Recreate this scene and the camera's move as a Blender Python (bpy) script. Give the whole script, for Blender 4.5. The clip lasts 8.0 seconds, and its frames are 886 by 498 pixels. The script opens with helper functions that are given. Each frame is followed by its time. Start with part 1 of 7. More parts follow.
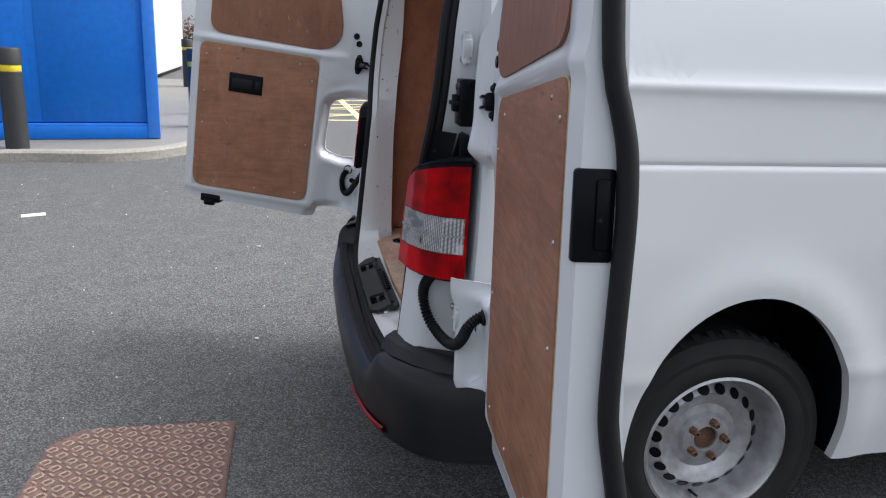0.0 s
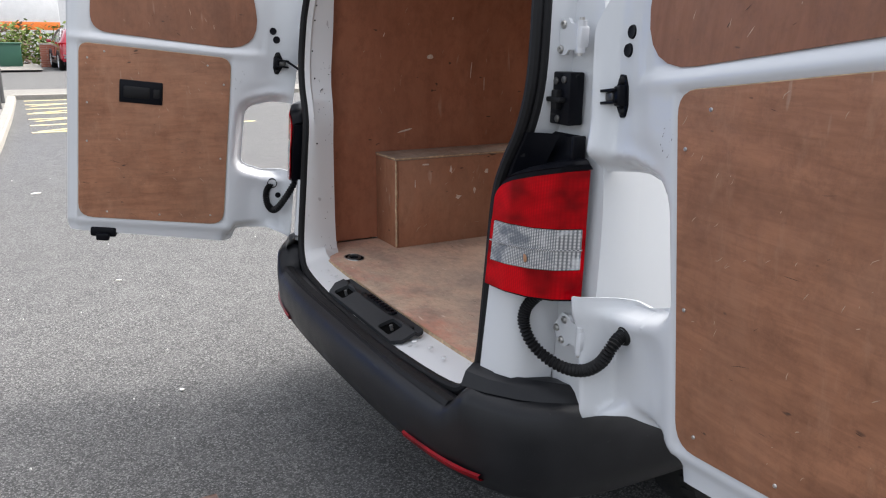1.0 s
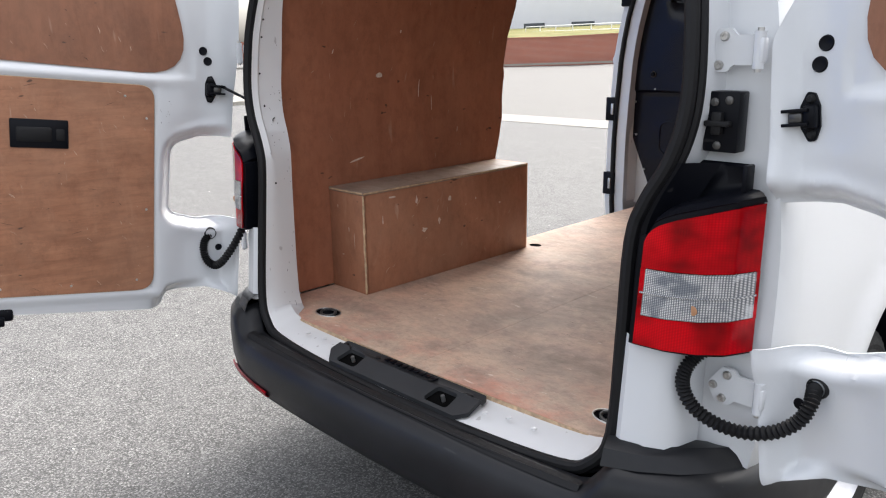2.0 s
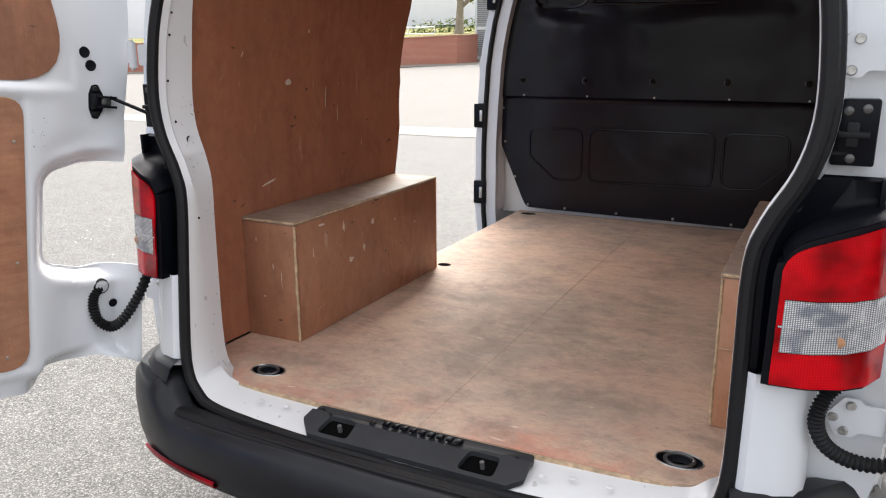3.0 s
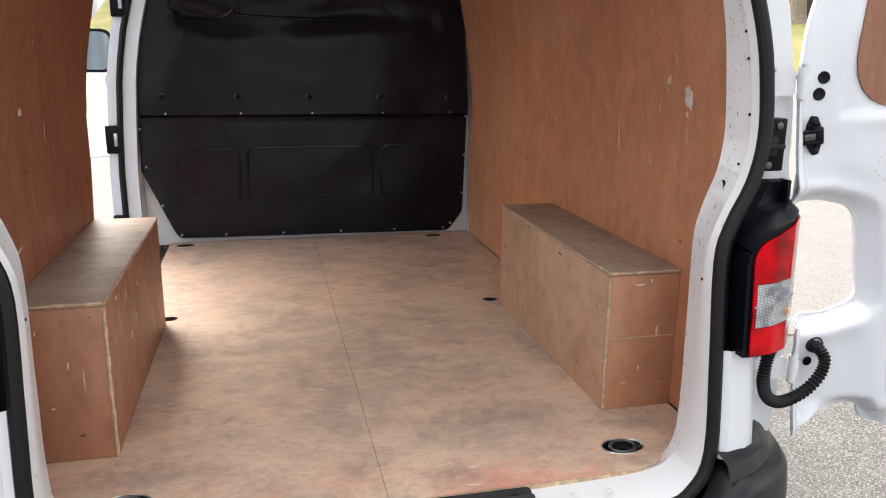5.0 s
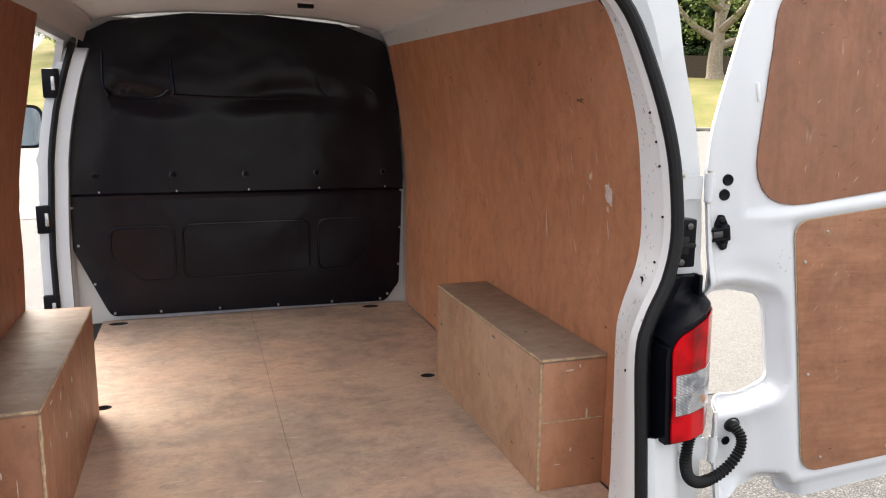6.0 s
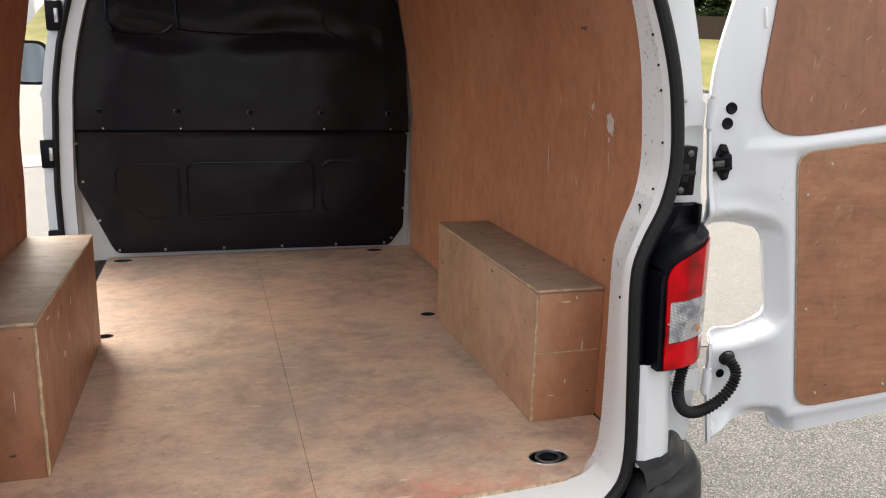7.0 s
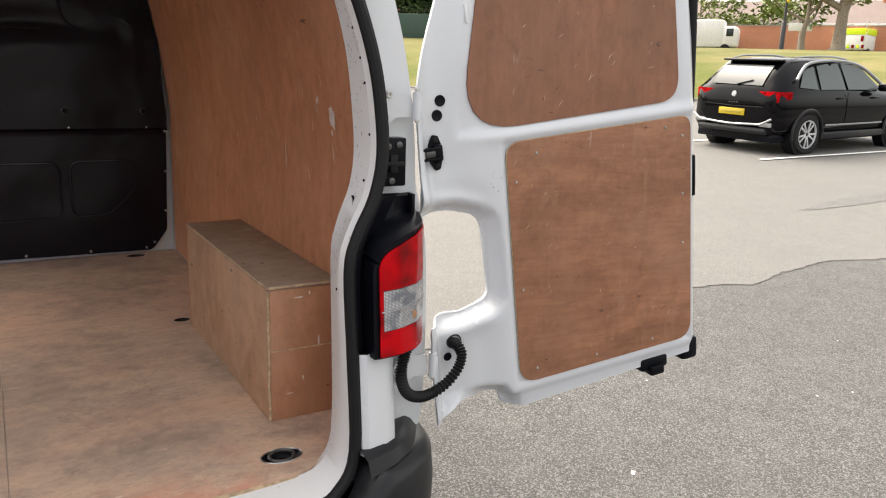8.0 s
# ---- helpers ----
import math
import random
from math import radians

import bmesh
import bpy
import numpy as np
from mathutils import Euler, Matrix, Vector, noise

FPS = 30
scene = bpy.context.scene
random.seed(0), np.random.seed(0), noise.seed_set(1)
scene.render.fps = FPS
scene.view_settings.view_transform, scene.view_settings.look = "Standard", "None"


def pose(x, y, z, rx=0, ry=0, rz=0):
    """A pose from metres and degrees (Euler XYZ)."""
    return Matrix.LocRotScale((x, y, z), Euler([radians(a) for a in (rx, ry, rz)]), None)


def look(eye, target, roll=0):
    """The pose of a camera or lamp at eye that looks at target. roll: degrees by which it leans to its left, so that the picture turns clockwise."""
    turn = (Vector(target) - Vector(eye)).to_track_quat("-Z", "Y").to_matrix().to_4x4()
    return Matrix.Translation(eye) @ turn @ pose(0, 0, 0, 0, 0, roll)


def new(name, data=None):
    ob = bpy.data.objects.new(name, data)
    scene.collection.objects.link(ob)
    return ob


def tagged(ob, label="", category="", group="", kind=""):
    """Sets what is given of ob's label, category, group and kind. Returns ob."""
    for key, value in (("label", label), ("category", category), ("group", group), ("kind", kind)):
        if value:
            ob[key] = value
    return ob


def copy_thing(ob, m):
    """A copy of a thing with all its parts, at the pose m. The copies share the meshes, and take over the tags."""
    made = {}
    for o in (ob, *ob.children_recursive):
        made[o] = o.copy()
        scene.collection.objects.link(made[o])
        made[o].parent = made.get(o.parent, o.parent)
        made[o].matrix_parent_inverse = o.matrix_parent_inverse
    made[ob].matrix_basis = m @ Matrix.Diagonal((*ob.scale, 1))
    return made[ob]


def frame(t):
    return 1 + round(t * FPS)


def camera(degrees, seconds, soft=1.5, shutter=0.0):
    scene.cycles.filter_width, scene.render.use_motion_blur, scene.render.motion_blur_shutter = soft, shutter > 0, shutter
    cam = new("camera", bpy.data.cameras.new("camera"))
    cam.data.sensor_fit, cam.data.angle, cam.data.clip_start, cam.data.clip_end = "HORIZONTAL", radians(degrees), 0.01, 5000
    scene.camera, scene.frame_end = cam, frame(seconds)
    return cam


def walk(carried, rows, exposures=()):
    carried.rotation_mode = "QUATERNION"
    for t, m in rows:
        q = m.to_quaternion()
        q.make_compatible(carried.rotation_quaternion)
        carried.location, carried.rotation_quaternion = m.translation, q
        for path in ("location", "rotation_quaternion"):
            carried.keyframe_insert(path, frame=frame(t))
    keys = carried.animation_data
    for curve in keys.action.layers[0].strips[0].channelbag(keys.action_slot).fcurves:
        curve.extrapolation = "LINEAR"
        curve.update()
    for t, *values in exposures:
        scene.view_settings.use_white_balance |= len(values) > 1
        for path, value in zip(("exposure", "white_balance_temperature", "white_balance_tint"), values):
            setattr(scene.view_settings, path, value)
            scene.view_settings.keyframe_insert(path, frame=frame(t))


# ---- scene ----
cam = camera(60.3, 8.0, 1.15)
PATH = [
    (0, (2.706, -0.333, 1.474), (0.819, 0.06, 0.938), 2.5),
    (0.5, (2.484, -0.702, 1.455), (0.69, -0.011, 0.905), 1.7),
    (1, (2.19, -0.967, 1.45), (0.506, -0.031, 0.91), 0.6),
    (1.5, (1.838, -1.167, 1.47), (0.294, -0.008, 0.946), -0.2),
    (1.7, (1.698, -1.235, 1.464), (0.217, 0.004, 0.943), -0.5),
    (2.8, (0.915, -1.397, 1.47), (-0.072, 0.267, 0.965), -0.6),
    (3, (0.788, -1.408, 1.462), (-0.086, 0.318, 0.954), -0.3),
    (3.5, (0.468, -1.45, 1.483), (-0.109, 0.395, 0.97), -0.1),
    (4, (0.203, -1.372, 1.458), (-0.034, 0.545, 0.94), 0.1),
    (4.5, (-0.023, -1.322, 1.459), (0.085, 0.608, 0.945), 0.1),
    (5, (-0.239, -1.369, 1.497), (0.202, 0.52, 1.008), 0.6),
    (5.2, (-0.276, -1.385, 1.53), (0.255, 0.488, 1.07), 0.8),
    (6.3, (-0.223, -1.422, 1.633), (0.383, 0.451, 1.282), 0.5),
    (6.5, (-0.209, -1.424, 1.61), (0.376, 0.452, 1.238), 0.6),
    (7, (-0.214, -1.434, 1.535), (0.358, 0.426, 1.075), 1.5),
    (7.5, (-0.162, -1.472, 1.519), (0.538, 0.335, 1.022), 2.0),
    (8, (0.008, -1.52, 1.527), (1.012, 0.151, 1.078), 1.9),
]
walk(cam, [(t, look(eye, target, roll)) for t, eye, target, roll in PATH], exposures=[(0, 0.50, 6200, 10), (1.0, 1.05, 6450, 10), (1.7, 1.30, 6500, 10), (3.0, 1.55, 6750, 10), (4.5, 1.85, 6850, 10), (6.3, 1.76, 7100, 10), (8, 1.38, 7250, 10)])

# ---- world, sun ----
SUN_UP, SUN_WAY = 55, 350
world = bpy.data.worlds.new("overcast_sky")
scene.world = world
world.use_nodes = True
wn = world.node_tree.nodes
sky = wn.new("ShaderNodeTexSky")
sky.sky_type, sky.sun_disc = "NISHITA", False
sky.sun_elevation, sky.sun_rotation = radians(SUN_UP), radians(SUN_WAY)
sky.air_density, sky.dust_density, sky.ozone_density = 1.0, 6.0, 1.0
pale = wn.new("ShaderNodeHueSaturation")
pale.inputs["Saturation"].default_value = 0.32
world.node_tree.links.new(sky.outputs[0], pale.inputs["Color"])
world.node_tree.links.new(pale.outputs[0], wn["Background"].inputs[0])
wn["Background"].inputs[1].default_value = 0.25
sun = new("sun", bpy.data.lights.new("sun", "SUN"))
sun.data.energy, sun.data.angle, sun.data.color = 0.5, radians(75), (1.0, 0.97, 0.93)
sun.matrix_world = look((0, 0, 30), (-math.sin(radians(SUN_WAY)) * 30 / math.tan(radians(SUN_UP)), -math.cos(radians(SUN_WAY)) * 30 / math.tan(radians(SUN_UP)), 0))


# ---- materials ----
class Mat:
    """A small builder round one node material."""

    def __init__(self, name, rough=0.5, metal=0.0, coat=0.0, spec=0.5):
        self.mat = bpy.data.materials.new(name)
        self.mat.use_nodes = True
        self.tree = self.mat.node_tree
        self.nodes, self.link = self.tree.nodes, self.tree.links.new
        self.bsdf = self.nodes["Principled BSDF"]
        self.set(Roughness=rough, Metallic=metal)
        self.bsdf.inputs["Coat Weight"].default_value = coat
        self.bsdf.inputs["Specular IOR Level"].default_value = spec
        self.where = self.nodes.new("ShaderNodeTexCoord").outputs["Object"]
        self.last = None

    def set(self, **values):
        for key, value in values.items():
            self.bsdf.inputs[key].default_value = value
        return self

    def at(self, stretch=(1, 1, 1), turn=(0, 0, 0)):
        m = self.nodes.new("ShaderNodeMapping")
        m.inputs["Scale"].default_value, m.inputs["Rotation"].default_value = stretch, turn
        self.link(self.where, m.inputs[0])
        return m.outputs[0]

    def noise(self, scale, detail=4.0, stretch=(1, 1, 1), rough=0.55, warp=0.0):
        n = self.nodes.new("ShaderNodeTexNoise")
        n.inputs["Scale"].default_value, n.inputs["Detail"].default_value = scale, detail
        n.inputs["Roughness"].default_value, n.inputs["Distortion"].default_value = rough, warp
        self.link(self.at(stretch), n.inputs["Vector"])
        return n.outputs["Fac"]

    def cells(self, scale, feature="F1", stretch=(1, 1, 1), out="Distance"):
        n = self.nodes.new("ShaderNodeTexVoronoi")
        n.feature = feature
        n.inputs["Scale"].default_value = scale
        self.link(self.at(stretch), n.inputs["Vector"])
        return n.outputs[out]

    def ramp(self, fac, *stops):
        r = self.nodes.new("ShaderNodeValToRGB")
        while len(r.color_ramp.elements) < len(stops):
            r.color_ramp.elements.new(0.5)
        for e, (p, c) in zip(r.color_ramp.elements, stops):
            e.position = p
            e.color = (*c, 1) if isinstance(c, tuple) else (c, c, c, 1)
        self.link(fac, r.inputs[0])
        return r.outputs[0]

    def mix(self, fac, a, b, mode="MIX"):
        m = self.nodes.new("ShaderNodeMix")
        m.data_type, m.blend_type = "RGBA", mode
        for socket, value in ((m.inputs[0], fac), (m.inputs[6], a), (m.inputs[7], b)):
            if isinstance(value, (int, float)):
                socket.default_value = value if socket == m.inputs[0] else (value, value, value, 1)
            elif isinstance(value, tuple):
                socket.default_value = (*value, 1)
            else:
                self.link(value, socket)
        return m.outputs[2]

    def island(self):
        return self.nodes.new("ShaderNodeObjectInfo").outputs["Random"]

    def color(self, c):
        if isinstance(c, tuple):
            self.set(**{"Base Color": (*c, 1)})
        else:
            self.link(c, self.bsdf.inputs["Base Color"])
        return self

    def rough(self, fac, low, high):
        self.link(self.ramp(fac, (0.3, low), (0.7, high)), self.bsdf.inputs["Roughness"])
        return self

    def bump(self, fac, strength=0.2, distance=0.002):
        b = self.nodes.new("ShaderNodeBump")
        b.inputs["Strength"].default_value, b.inputs["Distance"].default_value = strength, distance
        self.link(fac, b.inputs["Height"])
        if self.last:
            self.link(self.last, b.inputs["Normal"])
        self.last = b.outputs[0]
        self.link(self.last, self.bsdf.inputs["Normal"])
        return self


def white_paint(name, tone, dirt, rough):
    m = Mat(name, rough, coat=0.25)
    big, fine = m.noise(3.0, 5), m.noise(25, 3)
    c = m.mix(m.ramp(big, (0.45, 0.0), (0.75, dirt)), tone, (tone[0] * 0.72, tone[1] * 0.70, tone[2] * 0.66))
    strength = 0.6 * min(1, dirt * 3) if dirt > 0.1 else 0.0
    if dirt <= 0.1:
        soft = m.noise(0.9, 1, (1, 1, 1), 0.4)
        m.color(m.mix(soft, tuple(t * (1 - dirt) for t in tone), tone))
        return m.mat
    chips = m.ramp(m.noise(38, 2, (1, 1, 0.6), 0.4), (0.705 if dirt > 0.1 else 0.735, 0.0), (0.725 if dirt > 0.1 else 0.75, strength))
    c = m.mix(chips, c, (0.16, 0.13, 0.11))
    m.color(c).rough(fine, rough * 0.95, rough * 1.08)
    return m.mat


def plywood(name, base, dark, pale, grain=(1, 1, 9), wear=0.35, rough=0.50, fibres=0.5):
    m = Mat(name, rough, spec=0.45)
    fibre = m.noise(9, 8, grain, 0.68, 0.6)
    figure = m.noise(2.2, 4, tuple(1 + (g - 1) * 0.35 for g in grain), 0.6, 1.4)
    c = m.mix(m.ramp(figure, (0.3, 0.0), (0.72, 1.0)), base, dark)
    c = m.mix(m.ramp(fibre, (0.40, 0.0), (0.75, fibres)), c, tuple(0.62 * d for d in dark))
    cloud = m.noise(3.6, 9, (1, 1, 0.8), 0.78, 0.3)
    c = m.mix(m.ramp(cloud, (0.44, 0.0), (0.66, 0.55)), c, tuple(0.72 * d + 0.12 * p for d, p in zip(dark, pale)))
    mottle = m.noise(15, 9, (1, 1, 0.8), 0.82, 0.2)
    c = m.mix(m.ramp(mottle, (0.47, 0.0), (0.66, 0.55)), c, tuple(0.62 * d for d in dark))
    rub = m.noise(11, 7, (1.6, 1.6, 0.45), 0.75, 0.3)
    c = m.mix(m.ramp(rub, (0.56, 0.0), (0.74, 0.8 * wear)), c, pale)
    stain = m.noise(1.7, 6, (1, 1, 1), 0.7)
    c = m.mix(m.ramp(stain, (0.46, 0.0), (0.75, wear)), c, pale)
    scuff = m.noise(26, 3, (1.0, 1.0, 0.16), 0.5, 0.4)
    c = m.mix(m.ramp(scuff, (0.70, 0.0), (0.76, wear)), c, (0.62, 0.50, 0.40))
    nick = m.noise(31, 2, (0.5, 0.5, 1.2), 0.5)
    c = m.mix(m.ramp(nick, (0.73, 0.0), (0.76, 0.8)), c, (0.035, 0.02, 0.014))
    m.color(c).rough(fibre, rough - 0.1, rough + 0.15).bump(fibre, 0.12, 0.001)
    return m.mat


def floor_ply():
    m = Mat("worn_floor_ply", 0.6, spec=0.35)
    fibre = m.noise(9, 9, (1, 6, 1), 0.70, 0.4)
    patches = m.noise(1.3, 8, (1, 1.2, 1), 0.72, 0.2)
    c = m.mix(m.ramp(patches, (0.32, 0.0), (0.68, 1.0)), (0.68, 0.465, 0.330), (0.52, 0.405, 0.315))
    c = m.mix(m.ramp(fibre, (0.42, 0.0), (0.74, 0.20)), c, (0.42, 0.285, 0.20))
    red = m.noise(2.3, 6, (1, 1, 1), 0.75)
    near = m.nodes.new("ShaderNodeSeparateXYZ")
    m.link(m.where, near.inputs[0])
    band = m.ramp(near.outputs["Y"], (0.05, 1.0), (0.34, 0.20))
    c = m.mix(m.mix(1.0, m.ramp(red, (0.40, 0.0), (0.58, 0.85)), band, "MULTIPLY"), c, (0.58, 0.225, 0.15))
    grime = m.noise(2.6, 9, (1.0, 1.4, 1), 0.78, 0.2)
    c = m.mix(m.ramp(grime, (0.42, 0.0), (0.66, 0.75)), c, (0.27, 0.215, 0.18))
    smear = m.noise(5.5, 9, (1.0, 1.15, 1), 0.80, 0.25)
    c = m.mix(m.ramp(smear, (0.50, 0.0), (0.72, 0.62)), c, (0.17, 0.13, 0.105))
    speck = m.noise(38, 8, (0.8, 1.5, 1), 0.85, 0.2)
    c = m.mix(m.ramp(speck, (0.51, 0.0), (0.68, 0.50)), c, (0.24, 0.175, 0.135))
    marks = m.noise(26, 5, (0.5, 2.4, 1), 0.66, 1.0)
    c = m.mix(m.ramp(marks, (0.66, 0.0), (0.74, 0.65)), c, (0.11, 0.078, 0.06))
    pale = m.noise(30, 4, (0.5, 2.0, 1), 0.55, 0.5)
    c = m.mix(m.ramp(pale, (0.67, 0.0), (0.73, 0.6)), c, (0.76, 0.62, 0.50))
    m.color(c).rough(grime, 0.5, 0.75).bump(fibre, 0.15, 0.001).bump(marks, 0.1, 0.001)
    return m.mat


def plain(name, colour, rough, metal=0.0, coat=0.0, scale=40, vary=0.18, bump=0.05, spec=0.5):
    m = Mat(name, rough, metal, coat, spec)
    fine, big = m.noise(scale, 4), m.noise(scale / 9, 3)
    low, high = tuple(c * (1 - vary) for c in colour), tuple(min(1, c * (1 + vary)) for c in colour)
    c = m.mix(m.ramp(fine, (0.3, 0.0), (0.7, 1.0)), low, high)
    c = m.mix(m.ramp(big, (0.35, 0.0), (0.75, 0.5)), c, low)
    m.color(c).rough(fine, rough * 0.85, min(1, rough * 1.15)).bump(fine, bump, 0.001)
    return m.mat


def moulded(name, tone, rough, grain=420, spec=0.25):
    m = Mat(name, rough, spec=spec)
    g, big = m.noise(grain, 2), m.noise(7, 5)
    c = m.mix(m.ramp(big, (0.4, 0.0), (0.75, 0.7)), tone, tuple(t * 1.6 + 0.004 for t in tone))
    scratch = m.noise(45, 2, (0.15, 1, 1), 0.5)
    c = m.mix(m.ramp(scratch, (0.72, 0.0), (0.76, 0.35)), c, (0.05, 0.05, 0.05))
    m.color(c).rough(big, rough * 0.85, min(1, rough * 1.2)).bump(g, 0.22, 0.0008)
    return m.mat


def asphalt_mat(name, low, mid, pale):
    m = Mat(name, 0.85, spec=0.3)
    stones = m.cells(175, out="Color")
    edge = m.cells(175)
    bw = m.nodes.new("ShaderNodeRGBToBW")
    m.link(stones, bw.inputs[0])
    c = m.ramp(bw.outputs[0], (0.22, low), (0.55, mid), (0.88, pale))
    c = m.mix(m.ramp(edge, (0.35, 0.0), (0.85, 0.55)), c, tuple(x * 0.42 for x in low))
    grit = m.noise(420, 3, (1, 1, 1), 0.6)
    c = m.mix(m.ramp(grit, (0.45, 0.0), (0.72, 0.22)), c, tuple(x * 1.15 for x in pale))
    big, patch = m.noise(0.7, 6, (1, 1, 1), 0.6), m.noise(5, 6, (1, 1, 1), 0.65)
    c = m.mix(m.ramp(big, (0.35, 0.0), (0.7, 0.25)), c, tuple(x * 0.66 for x in mid))
    c = m.mix(m.ramp(patch, (0.45, 0.0), (0.8, 0.16)), c, tuple(min(1, x * 1.05) for x in pale))
    m.color(c).bump(edge, 0.4, 0.003).bump(patch, 0.1, 0.004)
    return m.mat


def lens(name, colour, rough, ribs=150, rows=230):
    """Coloured lamp plastic, glossy outside; reflector glow and the shading of ribs and rows are painted into the
    colour.
    """
    m = Mat(name, rough, coat=0.0, spec=0.16)
    waves = []
    for axis, size in (("X", ribs / 2.2), ("Z", rows / 2.2)):
        w = m.nodes.new("ShaderNodeTexWave")
        w.bands_direction = axis
        w.inputs["Scale"].default_value = size
        m.link(m.where, w.inputs["Vector"])
        waves.append(w.outputs["Fac"])
    painted_glow = m.noise(10, 2, (1.2, 1.2, 1.5), 0.45, 0.0)
    c = m.mix(m.ramp(painted_glow, (0.36, 0.0), (0.64, 1.0)), tuple(x * 0.24 for x in colour), colour)
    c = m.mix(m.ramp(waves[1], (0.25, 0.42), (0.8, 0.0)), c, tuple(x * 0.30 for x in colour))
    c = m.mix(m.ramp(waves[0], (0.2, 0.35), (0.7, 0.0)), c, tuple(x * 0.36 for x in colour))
    m.color(c).bump(waves[1], 0.15, 0.0008)
    return m.mat


WHITE = white_paint("white_body_paint", (0.60, 0.615, 0.635), 0.06, 0.26)
JAMB = white_paint("worn_white_paint", (0.66, 0.66, 0.66), 0.22, 0.42)
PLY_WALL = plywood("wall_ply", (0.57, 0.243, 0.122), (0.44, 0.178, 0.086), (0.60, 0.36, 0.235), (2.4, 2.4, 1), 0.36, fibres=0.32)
# left lining: redder ply, its colour also darkened for that wall's shade
PLY_WALL_RED_DIM = plywood("dim_red_wall_ply", (0.40, 0.155, 0.085), (0.30, 0.112, 0.060), (0.46, 0.24, 0.15), (3.0, 3.0, 1), 0.22, fibres=0.28)
PLY_DOOR = plywood("door_ply", (0.40, 0.175, 0.092), (0.24, 0.100, 0.050), (0.46, 0.26, 0.165), (1, 1, 8), 0.40, fibres=0.6)
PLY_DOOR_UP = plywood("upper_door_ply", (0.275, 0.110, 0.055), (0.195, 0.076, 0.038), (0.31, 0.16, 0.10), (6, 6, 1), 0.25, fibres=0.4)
PLY_BOX = plywood("box_ply", (0.50, 0.235, 0.130), (0.40, 0.185, 0.098), (0.55, 0.36, 0.245), (3, 3, 1), 0.42, fibres=0.3)
PLY_BOX_RED = plywood("red_box_ply", (0.41, 0.185, 0.105), (0.31, 0.135, 0.075), (0.48, 0.29, 0.19), (3, 3, 1), 0.35, fibres=0.3)
PLY_TOP = plywood("grimy_box_top", (0.34, 0.25, 0.19), (0.24, 0.17, 0.128), (0.42, 0.33, 0.26), (1, 2.5, 1), 0.5, fibres=0.3)
PLY_GREY = plywood("greyed_box_ply", (0.50, 0.29, 0.18), (0.38, 0.215, 0.13), (0.55, 0.39, 0.28), (3, 1.4, 1), 0.5, fibres=0.35)
PLY_EDGE = plain("ply_edge", (0.48, 0.34, 0.21), 0.7, scale=70, vary=0.35)
PLY_FLOOR = floor_ply()
BLACK = moulded("black_moulding", (0.003, 0.0034, 0.0055), 0.32, 420, 0.10)
BUMPER = moulded("grained_bumper", (0.0080, 0.0084, 0.0100), 0.38, 420, 0.28)
RUBBER = plain("rubber_seal", (0.007, 0.007, 0.008), 0.6, scale=90, vary=0.4, spec=0.25)
TYRE = plain("tyre_rubber", (0.016, 0.016, 0.016), 0.8, scale=120, vary=0.4, bump=0.3, spec=0.25)
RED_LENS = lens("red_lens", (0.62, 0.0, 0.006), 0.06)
CL = Mat("clear_ribbed_lens", 0.10, 0.10, coat=0.15)
ribs, bars = CL.nodes.new("ShaderNodeTexWave"), CL.nodes.new("ShaderNodeTexWave")
ribs.bands_direction, bars.bands_direction = "X", "Z"
for wave, size in ((ribs, 80), (bars, 95)):
    wave.inputs["Scale"].default_value = size
    CL.link(CL.where, wave.inputs["Vector"])
# prism shading and the reflector's bright and dark reflections, painted as colour
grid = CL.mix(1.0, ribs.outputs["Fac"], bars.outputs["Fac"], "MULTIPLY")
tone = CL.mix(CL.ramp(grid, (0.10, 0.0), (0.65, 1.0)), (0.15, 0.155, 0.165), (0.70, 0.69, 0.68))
bowl_shine = CL.noise(13, 3, (1.3, 1.3, 1.6), 0.55, 0.8)
tone = CL.mix(CL.ramp(bowl_shine, (0.50, 0.0), (0.64, 0.75)), tone, (0.085, 0.10, 0.125))
tone = CL.mix(CL.ramp(bowl_shine, (0.30, 0.6), (0.42, 0.0)), tone, (0.62, 0.63, 0.64))
CL.color(tone).bump(ribs.outputs["Fac"], 0.3, 0.002).bump(bars.outputs["Fac"], 0.3, 0.001)
CLEAR_LENS = CL.mat
AMBER = plain("amber_bulb", (0.40, 0.20, 0.10), 0.4)
REFLECT = lens("red_reflector", (0.34, 0.0, 0.008), 0.30, 400, 400)
STEEL = plain("silver_wheel_paint", (0.40, 0.405, 0.42), 0.36, 0.6, scale=30, vary=0.22)
BARE = plain("bare_metal", (0.50, 0.49, 0.47), 0.35, 0.9, scale=90, vary=0.3)
RUST = plain("rusty_bolt", (0.16, 0.085, 0.055), 0.8, 0.3, scale=200, vary=0.5)


# ---- building helpers ----
def thing(name, label, category, at=(0, 0, 0), group="", kind=""):
    ob = new(name)
    ob.location = at
    ob.empty_display_size = 0.1
    return tagged(ob, label, category, group, kind)


def mesh_of(name, bm, material, smooth=35):
    bmesh.ops.recalc_face_normals(bm, faces=bm.faces[:])
    me = bpy.data.meshes.new(name)
    bm.to_mesh(me)
    bm.free()
    for m in (material if isinstance(material, (list, tuple)) else [material]):
        me.materials.append(m)
    if smooth:
        me.shade_smooth()
        me.set_sharp_from_angle(angle=radians(smooth))
    return me


